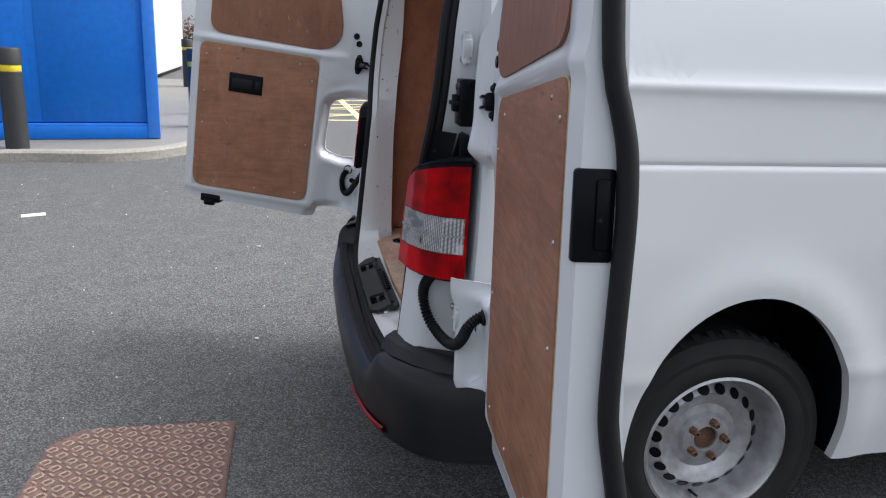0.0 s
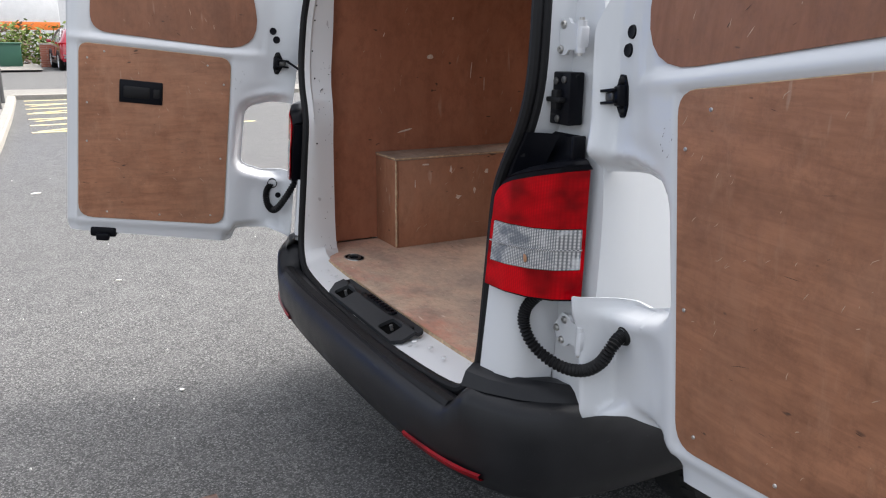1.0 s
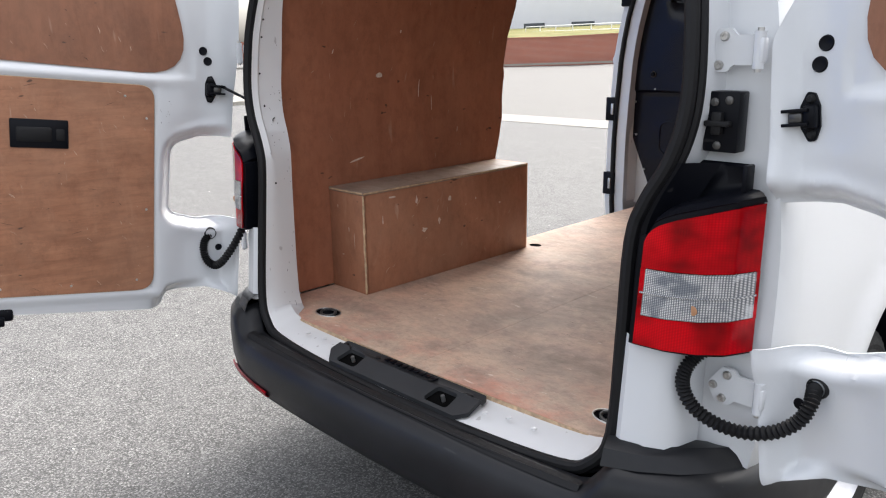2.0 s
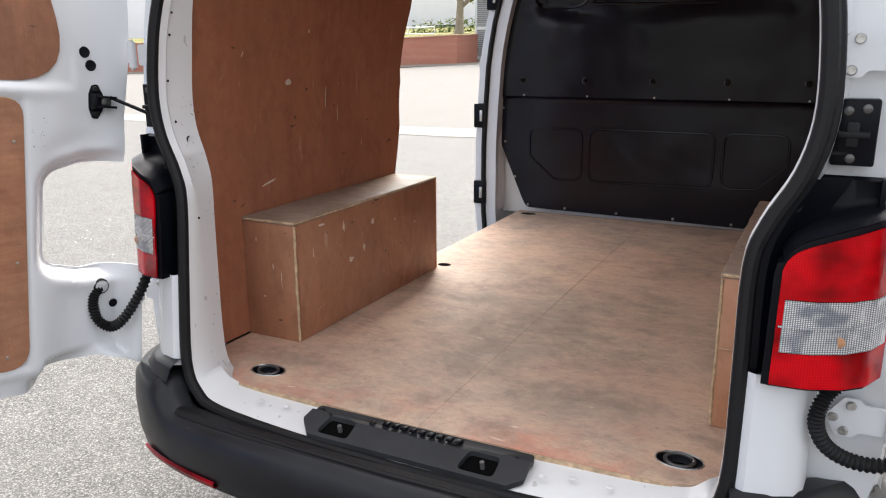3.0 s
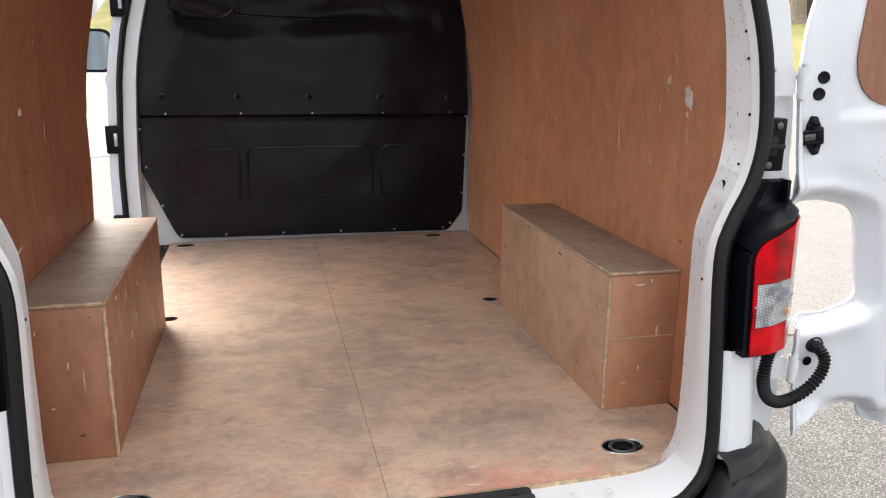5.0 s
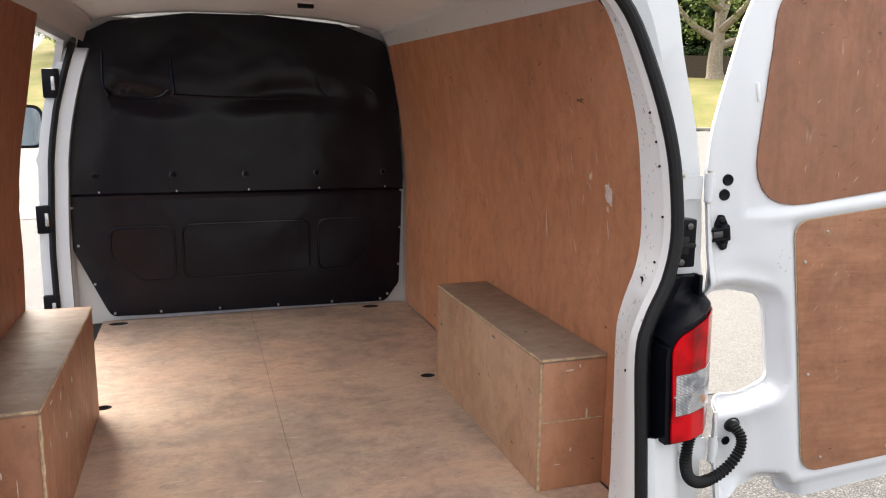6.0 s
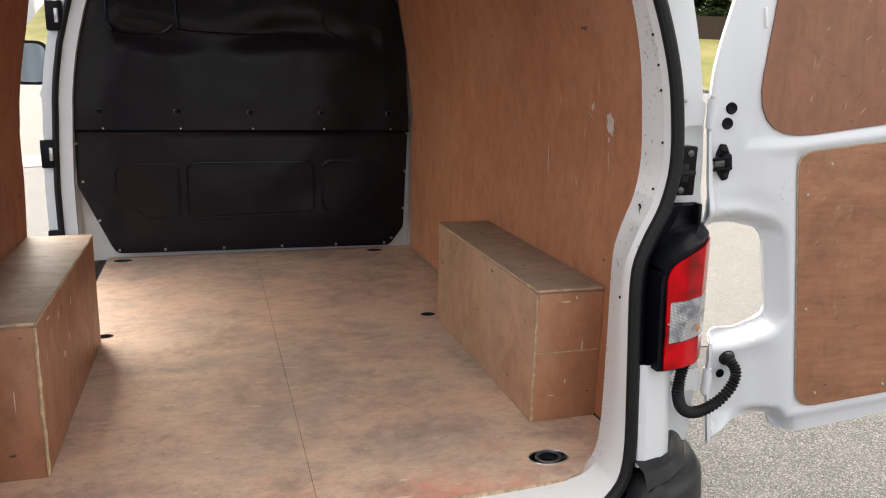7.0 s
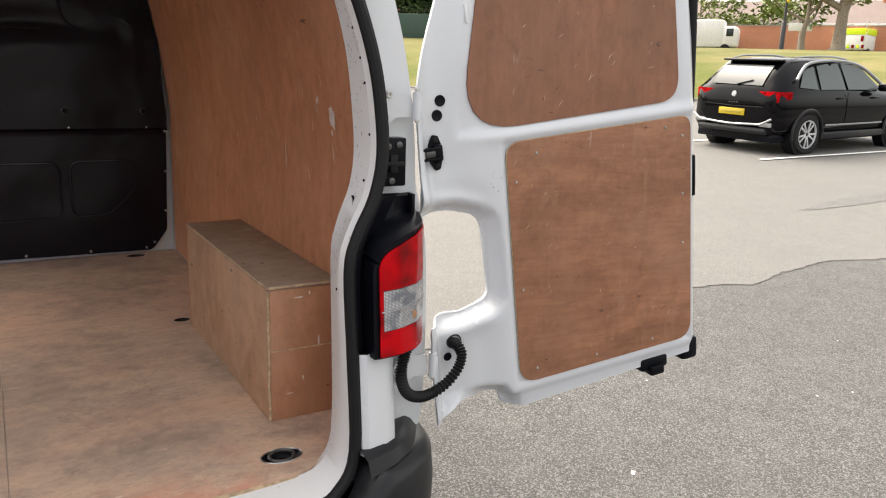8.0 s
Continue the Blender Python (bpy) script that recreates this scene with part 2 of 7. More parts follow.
def part(name, bm, material, parent=None, label="", smooth=35):
    """Links a bmesh, modelled in world places, as one object under its thing."""
    ob = new(name, mesh_of(name, bm, material, smooth))
    if parent:
        ob.parent = parent
        ob.matrix_parent_inverse = Matrix.Translation(-parent.location)
    if label:
        tagged(ob, label)
    return ob


def alone(name, bm, material, label, category, group="", kind="", smooth=35):
    return tagged(part(name, bm, material, None, "", smooth), label, category, group, kind)


def box(x0, y0, z0, x1, y1, z1, bevel=0.004, bm=None, m=None):
    bm = bm or bmesh.new()
    t = bmesh.new()
    bmesh.ops.create_cube(t, size=1)
    for v in t.verts:
        v.co = Vector(((v.co.x + 0.5) * (x1 - x0) + x0, (v.co.y + 0.5) * (y1 - y0) + y0, (v.co.z + 0.5) * (z1 - z0) + z0))
    if bevel:
        bmesh.ops.bevel(t, geom=t.edges[:], offset=bevel, segments=2, affect="EDGES", profile=0.5)
    if m:
        bmesh.ops.transform(t, matrix=m, verts=t.verts[:])
    join(bm, t)
    return bm


def join(bm, other):
    me = bpy.data.meshes.new("t")
    other.to_mesh(me)
    other.free()
    bm.from_mesh(me)
    bpy.data.meshes.remove(me)
    return bm


def lathe(profile, m, sides=32, bm=None):
    """Turns (radius, height) pairs round the local z axis, laid by m."""
    bm = bm or bmesh.new()
    rings = []
    for r, h in profile:
        if r < 1e-6:
            rings.append([bm.verts.new(m @ Vector((0, 0, h)))])
        else:
            rings.append([bm.verts.new(m @ Vector((r * math.cos(a), r * math.sin(a), h))) for a in (2 * math.pi * i / sides for i in range(sides))])
    for a, b in zip(rings, rings[1:]):
        for i in range(sides):
            j = (i + 1) % sides
            face = [a[i % len(a)], a[j % len(a)], b[j % len(b)], b[i % len(b)]]
            face = list(dict.fromkeys(face))
            if len(face) > 2:
                bm.faces.new(face)
    return bm


def catmull(pts, steps=6, closed=False):
    pts = [Vector(p) for p in pts]
    n, out = len(pts), []
    for i in range(n if closed else n - 1):
        p = [pts[(i + k) % n] if closed else pts[min(max(i + k, 0), n - 1)] for k in (-1, 0, 1, 2)]
        for s in range(steps):
            t = s / steps
            out.append(0.5 * (2 * p[1] + (p[2] - p[0]) * t + (2 * p[0] - 5 * p[1] + 4 * p[2] - p[3]) * t * t + (3 * p[1] - p[0] - 3 * p[2] + p[3]) * t ** 3))
    if not closed:
        out.append(pts[-1])
    return out


def tube(pts, radius, sides=10, bm=None, closed=False, caps=True):
    """A round bar along pts; radius is a number or a function of the step."""
    bm = bm or bmesh.new()
    pts = [Vector(p) for p in pts]
    n, rings = len(pts), []
    side = None
    for i, p in enumerate(pts):
        a, b = (pts[i - 1], pts[(i + 1) % n]) if closed else (pts[max(i - 1, 0)], pts[min(i + 1, n - 1)])
        way = (b - a).normalized()
        if side is None:
            side = way.orthogonal().normalized()
        side = (side - way * side.dot(way)).normalized()
        up = way.cross(side)
        r = radius(i) if callable(radius) else radius
        rings.append([bm.verts.new(p + r * (math.cos(t) * side + math.sin(t) * up)) for t in (2 * math.pi * k / sides for k in range(sides))])
    for a, b in zip(rings, rings[1:] + ([rings[0]] if closed else [])):
        for k in range(sides):
            bm.faces.new([a[k], a[(k + 1) % sides], b[(k + 1) % sides], b[k]])
    if caps and not closed:
        bm.faces.new(rings[0][::-1])
        bm.faces.new(rings[-1])
    return bm


def loft(rows, bm=None, closed=False):
    bm = bm or bmesh.new()
    vs = [[bm.verts.new(p) for p in r] for r in rows]
    for a, b in zip(vs, vs[1:]):
        for i in range(len(a) if closed else len(a) - 1):
            j = (i + 1) % len(a)
            bm.faces.new([a[i], a[j], b[j], b[i]])
    return bm


def rounded(pts, radius, steps=5):
    """A polygon with its corners rounded; radius one number, or one a corner."""
    out, n = [], len(pts)
    for i, p in enumerate(pts):
        r = radius[i] if isinstance(radius, (list, tuple)) else radius
        p, a, b = Vector(p), Vector(pts[i - 1]), Vector(pts[(i + 1) % n])
        if r <= 0:
            out.append(p)
            continue
        da, db = (a - p), (b - p)
        half = da.angle(db) / 2
        cut = min(r / max(math.tan(half), 0.05), da.length * 0.48, db.length * 0.48)
        s, e = p + da.normalized() * cut, p + db.normalized() * cut
        for k in range(steps + 1):
            t = k / steps
            out.append((1 - t) ** 2 * s + 2 * t * (1 - t) * p + t * t * e)
    return out


def sheet(outline, place, thick=0.0, holes=(), us=(), vs=(), bm=None):
    """A plate of any outline with holes, cut at the us and vs so that it can bend; place(u, v, w) lays it, w running to thick."""
    t = bmesh.new()
    for loop in (outline, *holes):
        ring = [t.verts.new((p[0], p[1], 0)) for p in loop]
        for i, v in enumerate(ring):
            t.edges.new((v, ring[(i + 1) % len(ring)]))
    bmesh.ops.triangle_fill(t, use_beauty=True, edges=t.edges[:])
    for axis, cuts in ((0, us), (1, vs)):
        for c in cuts:
            co, no = [0, 0, 0], [0, 0, 0]
            co[axis], no[axis] = c, 1
            bmesh.ops.bisect_plane(t, geom=t.verts[:] + t.edges[:] + t.faces[:], plane_co=co, plane_no=no, dist=1e-5)
    bmesh.ops.recalc_face_normals(t, faces=t.faces[:])
    t.verts.index_update()
    bm = bm or bmesh.new()
    flat = [tuple(v.co[:2]) for v in t.verts]
    front = [bm.verts.new(place(u, v, 0)) for u, v in flat]
    back = [bm.verts.new(place(u, v, thick)) for u, v in flat] if thick else []
    for f in t.faces:
        ids = [v.index for v in f.verts]
        bm.faces.new([front[i] for i in ids])
        if thick:
            bm.faces.new([back[i] for i in reversed(ids)])
    if thick:
        for e in t.edges:
            if len(e.link_faces) == 1:
                a, b = e.verts[0].index, e.verts[1].index
                bm.faces.new([front[a], front[b], back[b], back[a]])
    t.free()
    return bm


def steps(a, b, n):
    return [a + (b - a) * i / n for i in range(n + 1)]


def curve_at(table, x):
    xs, ys = zip(*table)
    return float(np.interp(x, xs, ys))


def disc(x, y, z, r, h, axis="y", bm=None, sides=14, dome=0.3):
    """A small rounded stud whose foot lies at the place and which stands out along the axis (-y, +y, x, z ...)."""
    turn = {"y": (-90, 0, 0), "-y": (90, 0, 0), "x": (0, 90, 0), "-x": (0, -90, 0), "z": (0, 0, 0)}[axis]
    m = pose(x, y, z, *turn)
    return lathe([(0, 0), (r, 0), (r, h * (1 - dome)), (r * 0.75, h), (0, h)], m, sides, bm)


# ---- ground ----
def land(x, y):
    """The height of the ground: level round the van and to its left, rising gently ahead and to the right, then a bank."""
    r = 0.75 * x + 0.66 * y - 2.0
    rise = 0.042 * 0.5 * (r + math.sqrt(r * r + 4)) if r > -30 else 0
    bank = 0.83 * x + 0.55 * y - 25.0
    mound = 0.45 * math.exp(-((x - 18) ** 2 + (y - 35) ** 2) / 70)
    return max(0.0, min(rise, 2.0) - 0.08) + (1.6 * (1 - math.exp(-bank / 4.5)) + mound if bank > 0 else 0)


def ground_sheet():
    bm = bmesh.new()
    line = [-900, -300, -120, -60, -40, -28, -20, -14, -10, -7, -5, -3.5, *steps(-2.5, 27, 59), *range(28, 61, 2), 70, 90, 120, 300, 900]
    return loft([[(x, y, land(x, y) if math.hypot(x, y) < 200 else 3.4 * (x + y > 0)) for x in line] for y in line])


ASPHALT = asphalt_mat("grey_asphalt", (0.038, 0.0375, 0.037), (0.098, 0.0965, 0.094), (0.240, 0.235, 0.228))
alone("ground", ground_sheet(), ASPHALT, "grey asphalt car park surface with coarse stone", "ground", kind="structure")

def bump_step(x, a, b):
    t = min(1, max(0, (x - a) / (b - a)))
    return t * t * (3 - 2 * t)


# ---- van: shape tables ----
FLOOR = 0.585
SEAL_PTS = [(0, 0.552), (0.30, 0.552), (0.56, 0.558), (0.635, 0.585), (0.674, 0.66), (0.676, 0.87), (0.675, 1.08), (0.698, 1.165), (0.742, 1.25), (0.764, 1.34), (0.762, 1.45), (0.746, 1.57), (0.709, 1.70), (0.652, 1.83), (0.57, 1.90), (0.40, 1.935), (0, 1.95)]
BODY_PTS = [(0, 0.47), (0.40, 0.47), (0.74, 0.47), (0.86, 0.50), (0.935, 0.62), (0.953, 0.85), (0.953, 1.05), (0.942, 1.165), (0.92, 1.26), (0.918, 1.34), (0.908, 1.46), (0.884, 1.60), (0.845, 1.75), (0.81, 1.90), (0.72, 2.02), (0.48, 2.07), (0, 2.09)]
SIDE = [(0.25, 0.915), (0.42, 0.94), (0.60, 0.955), (0.95, 0.955), (1.165, 0.945), (1.26, 0.938), (1.36, 0.932), (1.46, 0.920), (1.60, 0.895), (1.75, 0.855), (1.89, 0.81), (2.02, 0.725), (2.07, 0.48)]
SEAL = catmull([(x, 0, z) for x, z in SEAL_PTS], 4)
BODY = catmull([(x, 0, z) for x, z in BODY_PTS], 4)


def rear_y(x, z):
    """The rear opening's plane: it leans forward with height and bows backwards in the middle."""
    bow = (1 - min(1, abs(x) / 0.68) ** 2) * (0.045 if z < 1.2 else 0.02)
    return -0.004 + 0.086 * (z - 0.8) + 0.06 * max(0, z - 1.5) - bow


def around(half):
    """A full loop from the half profile: right side up, left side down."""
    return [Vector(p) for p in half] + [Vector((-p.x, p.y, p.z)) for p in half[-2:0:-1]]


def grown(half, d, dy):
    """The half profile pushed outwards by d and set back by dy."""
    out = []
    for i, p in enumerate(half):
        a, b = half[max(i - 1, 0)], half[min(i + 1, len(half) - 1)]
        n = Vector(((b - a).z, 0, -(b - a).x)).normalized()
        if i in (0, len(half) - 1):
            n = Vector((0, 0, -1 if i == 0 else 1))
        out.append(Vector((max(0, p.x + n.x * d), rear_y(p.x, p.z) + dy, p.z + n.z * d)))
    return out


van = thing("van", "white panel van with open rear doors and ply-lined load bay", "van")

# rear end: the jamb inside the seal, and the pillar faces outside it
inner = [Vector((p.x + 0.012 - 0.020 * bump_step(p.z, 1.05, 1.40), max(0.125 + 0.04 * bump_step(p.z, 1.0, 1.5), rear_y(p.x, p.z) + 0.06), p.z - (0.012 if p.z < 0.7 else -0.012))) for p in SEAL]
part("jamb", loft([around(grown(SEAL, 0.0, 0.0)), around(grown(SEAL, -0.006, 0.022)), around([Vector((p.x, max(0.06, rear_y(p.x, p.z) + 0.03), p.z + (0.022 if p.z < 0.6 else 0))) for p in SEAL]), around(inner), around([Vector((p.x + 0.10, p.y + 0.004, p.z)) for p in inner])], closed=True), JAMB, van, "white painted door jamb with chips and scuffs")
mid1, mid2 = grown(SEAL, 0.030, 0.004), grown(SEAL, 0.045, 0.075)
skin2 = [Vector((p.x - 0.008, 0.108 + 0.03 * (p.z - 0.6), p.z)) for p in BODY]
skin3 = [Vector((p.x, 0.145 + 0.03 * (p.z - 0.6), p.z)) for p in BODY]
skin4 = [Vector((curve_at(SIDE, p.z) + 0.0005 if 0.5 < p.z < 1.95 else p.x, 0.222, p.z)) for p in BODY]
mid3 = [Vector((a.lerp(b, 0.35).x, 0.105 + 0.03 * (b.z - 0.6), a.lerp(b, 0.35).z)) for a, b in zip(mid2, skin2)]
part("rear_pillar", loft([around(r) for r in (grown(SEAL, 0.0, 0.002), mid1, mid2, mid3, skin2, skin3, skin4)], closed=True), WHITE, van, "white rear pillars round the load opening")

bm = bmesh.new()
ring = around(grown(SEAL, 0.012, -0.004))
tube(ring, 0.015, 10, bm, closed=True)
tube(around(grown(SEAL, 0.026, 0.012)), 0.010, 8, bm, closed=True)
part("door_seal", bm, RUBBER, van, "black rubber seal round the rear opening")


# sides, with wheel arches and the sliding door's opening
def side_x(z):
    return curve_at(SIDE, z)


def arch(cy, cz=0.40, ry=0.345, rz=0.43, z0=0.30, n=44):
    a0 = math.asin(max(-1, (z0 - cz) / rz))
    return [(cy + ry * math.cos(a), cz + rz * math.sin(a)) for a in steps(a0, math.pi - a0, n)]


FRONT_SHAPE = [(4.72, 0.30), (4.80, 0.55), (4.78, 0.85), (4.62, 1.05), (4.30, 1.16), (3.62, 1.90), (3.40, 2.02)]


def groove(z, y):
    """Swage lines pressed into the side."""
    d = 0.0
    d += -0.006 * math.exp(-((z - 1.185) / 0.006) ** 2)
    d += 0.010 * math.exp(-((z - 1.380) / 0.018) ** 2)
    d += 0.004 * math.exp(-((z - 0.60) / 0.03) ** 2)
    ring = ((y - 0.92) / 0.40) ** 2 + ((z - 0.40) / 0.49) ** 2
    return d + (0.016 * math.exp(-((ring - 0.90) / 0.30) ** 2) if z > 0.3 and y < 1.6 else 0)


def side_panel(s):
    line = [(0.215, 2.02), (0.215, 0.55), (0.235, 0.42), (0.48, 0.36)]
    line += arch(0.92)[::-1] + [(1.27, 0.30)]
    line += [(3.50, 0.30)] + arch(3.93)[::-1] + [(4.30, 0.30)] + FRONT_SHAPE
    holes = []
    if s < 0:
        holes.append(rounded([(1.36, 0.44), (2.44, 0.44), (2.44, 1.80), (2.36, 1.90), (1.40, 1.90)], 0.06))
    zs = [*steps(0.38, 1.04, 22), 1.08, 1.12, 1.165, 1.172, 1.178, 1.181, 1.185, 1.189, 1.192, 1.198, 1.21, 1.26, 1.32, 1.35, 1.36, 1.367, 1.375, 1.383, 1.39, 1.40, 1.43, 1.48, 1.53, 1.6, 1.68, 1.75, 1.83, 1.88, 1.92, 1.96]
    ys = [*steps(0.25, 1.6, 38), 2.0, 2.4, 2.8, 3.2, 3.7]

    def place(u, v, w):
        taper = 0.05 * max(0, (u - 3.4)) ** 2
        return Vector((s * (side_x(v) + groove(v, u) - taper - w), u, v))
    return sheet(line, place, 0.03, holes, ys, zs)


part("side_panel", side_panel(1), WHITE, van, "glossy white pressed steel side with swage lines")
part("side_panel", side_panel(-1), WHITE, van, "white pressed steel side with the sliding door opening")
part("roof", loft([[(x, y, 2.09 - 0.33 * abs(x / 0.73) ** 4 * 0.2 - (0 if y < 3.2 else 0.10 * (y - 3.2))) for x in steps(-0.73, 0.73, 16)] for y in (0.17, 0.4, 1.2, 2.0, 2.8, 3.2, 3.45)]), WHITE, van)
GLASS = Mat("tinted_glass", 0.03, coat=0.0).color((0.02, 0.026, 0.028)).mat
part("windscreen", loft([[(x * (0.9 - 0.12 * t), 4.30 - 0.85 * t - 0.12 * (x / 0.8) ** 2, 1.16 + 0.80 * t) for x in steps(-0.86, 0.86, 10)] for t in steps(0, 1, 4)]), GLASS, van)
part("bonnet", loft([[(x, 4.28 + 0.38 * t - 0.15 * (x / 0.9) ** 2, 1.16 - 0.12 * t - 0.02 * (x / 0.9) ** 2) for x in steps(-0.90, 0.90, 10)] for t in steps(0, 1, 4)]), WHITE, van)
part("front_end", loft([[(x, 4.66 + 0.10 * math.sin(math.pi * t) - 0.17 * (x / 0.9) ** 2, 1.04 - 0.74 * t) for x in steps(-0.91, 0.91, 10)] for t in steps(0, 1, 6)]), BUMPER, van)
part("underbody", box(-0.80, 0.10, 0.30, 0.80, 4.5, 0.52, 0.02), BLACK, van)
for s in (-1, 1):
    for cy in (0.92, 3.93):
        part("wheel_housing", loft([[(s * 0.63, y, z) for y, z in arch(cy, 0.40, 0.345, 0.44)], [(s * 0.935, y, z) for y, z in arch(cy, 0.40, 0.352, 0.436)]]), BLACK, van)
        part("housing_back", sheet(arch(cy, 0.40, 0.35, 0.445), lambda u, v, w, s=s: Vector((s * (0.635 - w), u, v)), 0.02), BLACK, van)


# unseen wheel, pipes, axle and valance below the load floor, added to block light
part("spare_wheel", lathe([(0, 0.02), (0.20, 0.02), (0.22, 0.09), (0.30, 0.10), (0.335, 0.06), (0.335, -0.06), (0.30, -0.10), (0.20, -0.09), (0, -0.05)], pose(0, 0.66, 0.285), 40), TYRE, van, "unseen spare wheel shape added to block light below the load floor")
part("silencer", tube(catmull([(0.62, 0.24, 0.31), (0.60, 0.34, 0.31), (0.58, 1.1, 0.30), (0.50, 1.3, 0.30)], 6), 0.085, 14), BLACK, van)
part("silencer", tube([(-0.60, 0.26, 0.30), (-0.60, 1.2, 0.30)], 0.075, 14), BLACK, van)
part("rear_axle", tube([(-0.72, 0.90, 0.33), (0.72, 0.90, 0.33)], 0.045, 12), BLACK, van)
part("valance", loft([[(x, y, z) for x in steps(-0.80, 0.80, 8)] for y, z in ((-0.03, 0.365), (0.02, 0.345), (0.10, 0.33), (0.22, 0.32))]), BLACK, van)

# ---- wheels ----
def wheel(cx, cy, cz, s):
    m = pose(cx, cy, cz, 0, 90 * s, 0) @ Matrix.Scale(1.0, 4)
    hub = thing("wheel", "", "")
    for key in ("label", "category"):
        if key in hub:
            del hub[key]
    hub.parent = van
    hub.location = (cx, cy, cz)
    R = 0.345
    part("tyre", lathe([(0.215, -0.10), (0.26, -0.115), (0.30, -0.11), (R - 0.008, -0.095), (R, -0.08), (R, 0.075), (R - 0.006, 0.092), (0.318, 0.104), (0.30, 0.112), (0.285, 0.108), (0.262, 0.117), (0.24, 0.112), (0.222, 0.10), (0.215, 0.09)], m, 64), TYRE, hub, "black tyre with worn sidewall lettering band")
    lug = None
    for k in range(48 if s > 0 and cy < 2 else 0):
        at = Matrix.Translation(-Vector((cx, cy, cz))) @ m @ pose(0, 0, 0, 0, 0, 7.5 * k) @ pose(R - 0.001, 0, 0.072, 0, -20, 0)
        if lug is None:
            lug = mesh_of("tread_block", box(-0.004, -0.010, -0.018, 0.003, 0.010, 0.022, 0), TYRE)
        ob = new("tread_block", lug)
        ob.parent, ob.matrix_basis = hub, at
    rim = [(0.222, 0.098), (0.226, 0.104), (0.218, 0.108), (0.211, 0.098), (0.205, 0.075), (0.196, 0.055), (0.190, 0.030), (0.183, 0.020), (0.172, 0.030), (0.150, 0.048), (0.128, 0.040), (0.105, 0.026), (0.082, 0.030), (0.074, 0.046), (0.040, 0.050), (0.034, 0.040), (0.033, 0.015), (0, 0.013)]
    part("rim", lathe(rim, m, 64), STEEL, hub, "silver painted steel wheel with round vent holes")
    for k in range(19):
        a = 2 * math.pi * k / 19
        part("vent_hole", lathe([(0, 0.0015), (0.0165, 0.0015), (0.0185, 0)], m @ pose(0.161 * math.cos(a), 0.161 * math.sin(a), 0.041, 0, 0, math.degrees(a)) @ pose(0, 0, 0, 0, 39, 0), 12), BLACK, hub)
    for k in range(5):
        a = 2 * math.pi * k / 5 + 0.35
        part("bolt", lathe([(0.013, 0), (0.013, 0.01), (0.0105, 0.012), (0.0105, 0.028), (0.006, 0.031), (0.006, 0.020), (0, 0.020)], m @ pose(0.056 * math.cos(a), 0.056 * math.sin(a), 0.046), 6), RUST, hub)
    part("hub_bore", lathe([(0, 0.030), (0.030, 0.030), (0.033, 0.044)], m, 24), RUST, hub)
    part("valve", tube([m @ Vector((0.185, -0.02, 0.03)), m @ Vector((0.178, -0.02, 0.075))], 0.004, 8), RUBBER, hub)


for s, cy in ((1, 0.885), (-1, 0.885), (1, 3.93), (-1, 3.93)):
    wheel(s * 0.802, cy, 0.345, s)

# ---- load bay ----
right_board = [(-0.018, 0.045), (0.575, 0.06), (0.585, 0.068), (0.64, 0.085), (0.675, 0.125), (0.80, 0.15), (0.80, 0.365), (0.620, 0.365), (0.620, 1.284), (0.80, 1.284), (0.80, 2.53), (-0.018, 2.53)]
left_board = [(-0.0192, 0.045), (-0.0192, 2.53), (-0.72, 2.53), (-0.72, 1.44), (-0.80, 1.34), (-0.80, 1.284), (-0.620, 1.284), (-0.620, 0.369), (-0.80, 0.369), (-0.80, 0.15), (-0.675, 0.125), (-0.64, 0.08), (-0.585, 0.06), (-0.575, 0.052)]


def oval(cx, cy, rx, ry, n=16):
    return [(cx + rx * math.cos(a), cy + ry * math.sin(a)) for a in (2 * math.pi * k / n for k in range(n))]


RINGS = [(-0.557, 0.152, 0.052, 0.036), (0.571, 0.165, 0.052, 0.036)]
PORTS = [(-0.645, 2.46, 0.045, 0.03), (0.60, 2.46, 0.045, 0.03), (-0.600, 1.345, 0.03, 0.024), (0.585, 1.345, 0.03, 0.024)]
lay = lambda u, v, w: Vector((u, v, FLOOR - w))
for board, sign in ((right_board, 1), (left_board, -1)):
    part("floor_board", sheet(board, lay, 0.012, [oval(*o) for o in RINGS + PORTS if o[0] * sign > 0], (), steps(0.3, 2.4, 8)), PLY_FLOOR, van, "worn stained plywood load floor board")
part("floor_edge", sheet([(-0.575, 0.049), (0.0, 0.042), (0.575, 0.057), (0.575, 0.059), (0.0, 0.044), (-0.575, 0.051)], lambda u, v, w: Vector((u, v, FLOOR - 0.001 - w)), 0.012), PLY_EDGE, van)
part("floor_pan", box(-0.62, 0.05, 0.53, 0.62, 2.56, 0.568, 0.004), JAMB, van)
DULL = plain("dull_steel", (0.09, 0.088, 0.085), 0.35, 0.6)
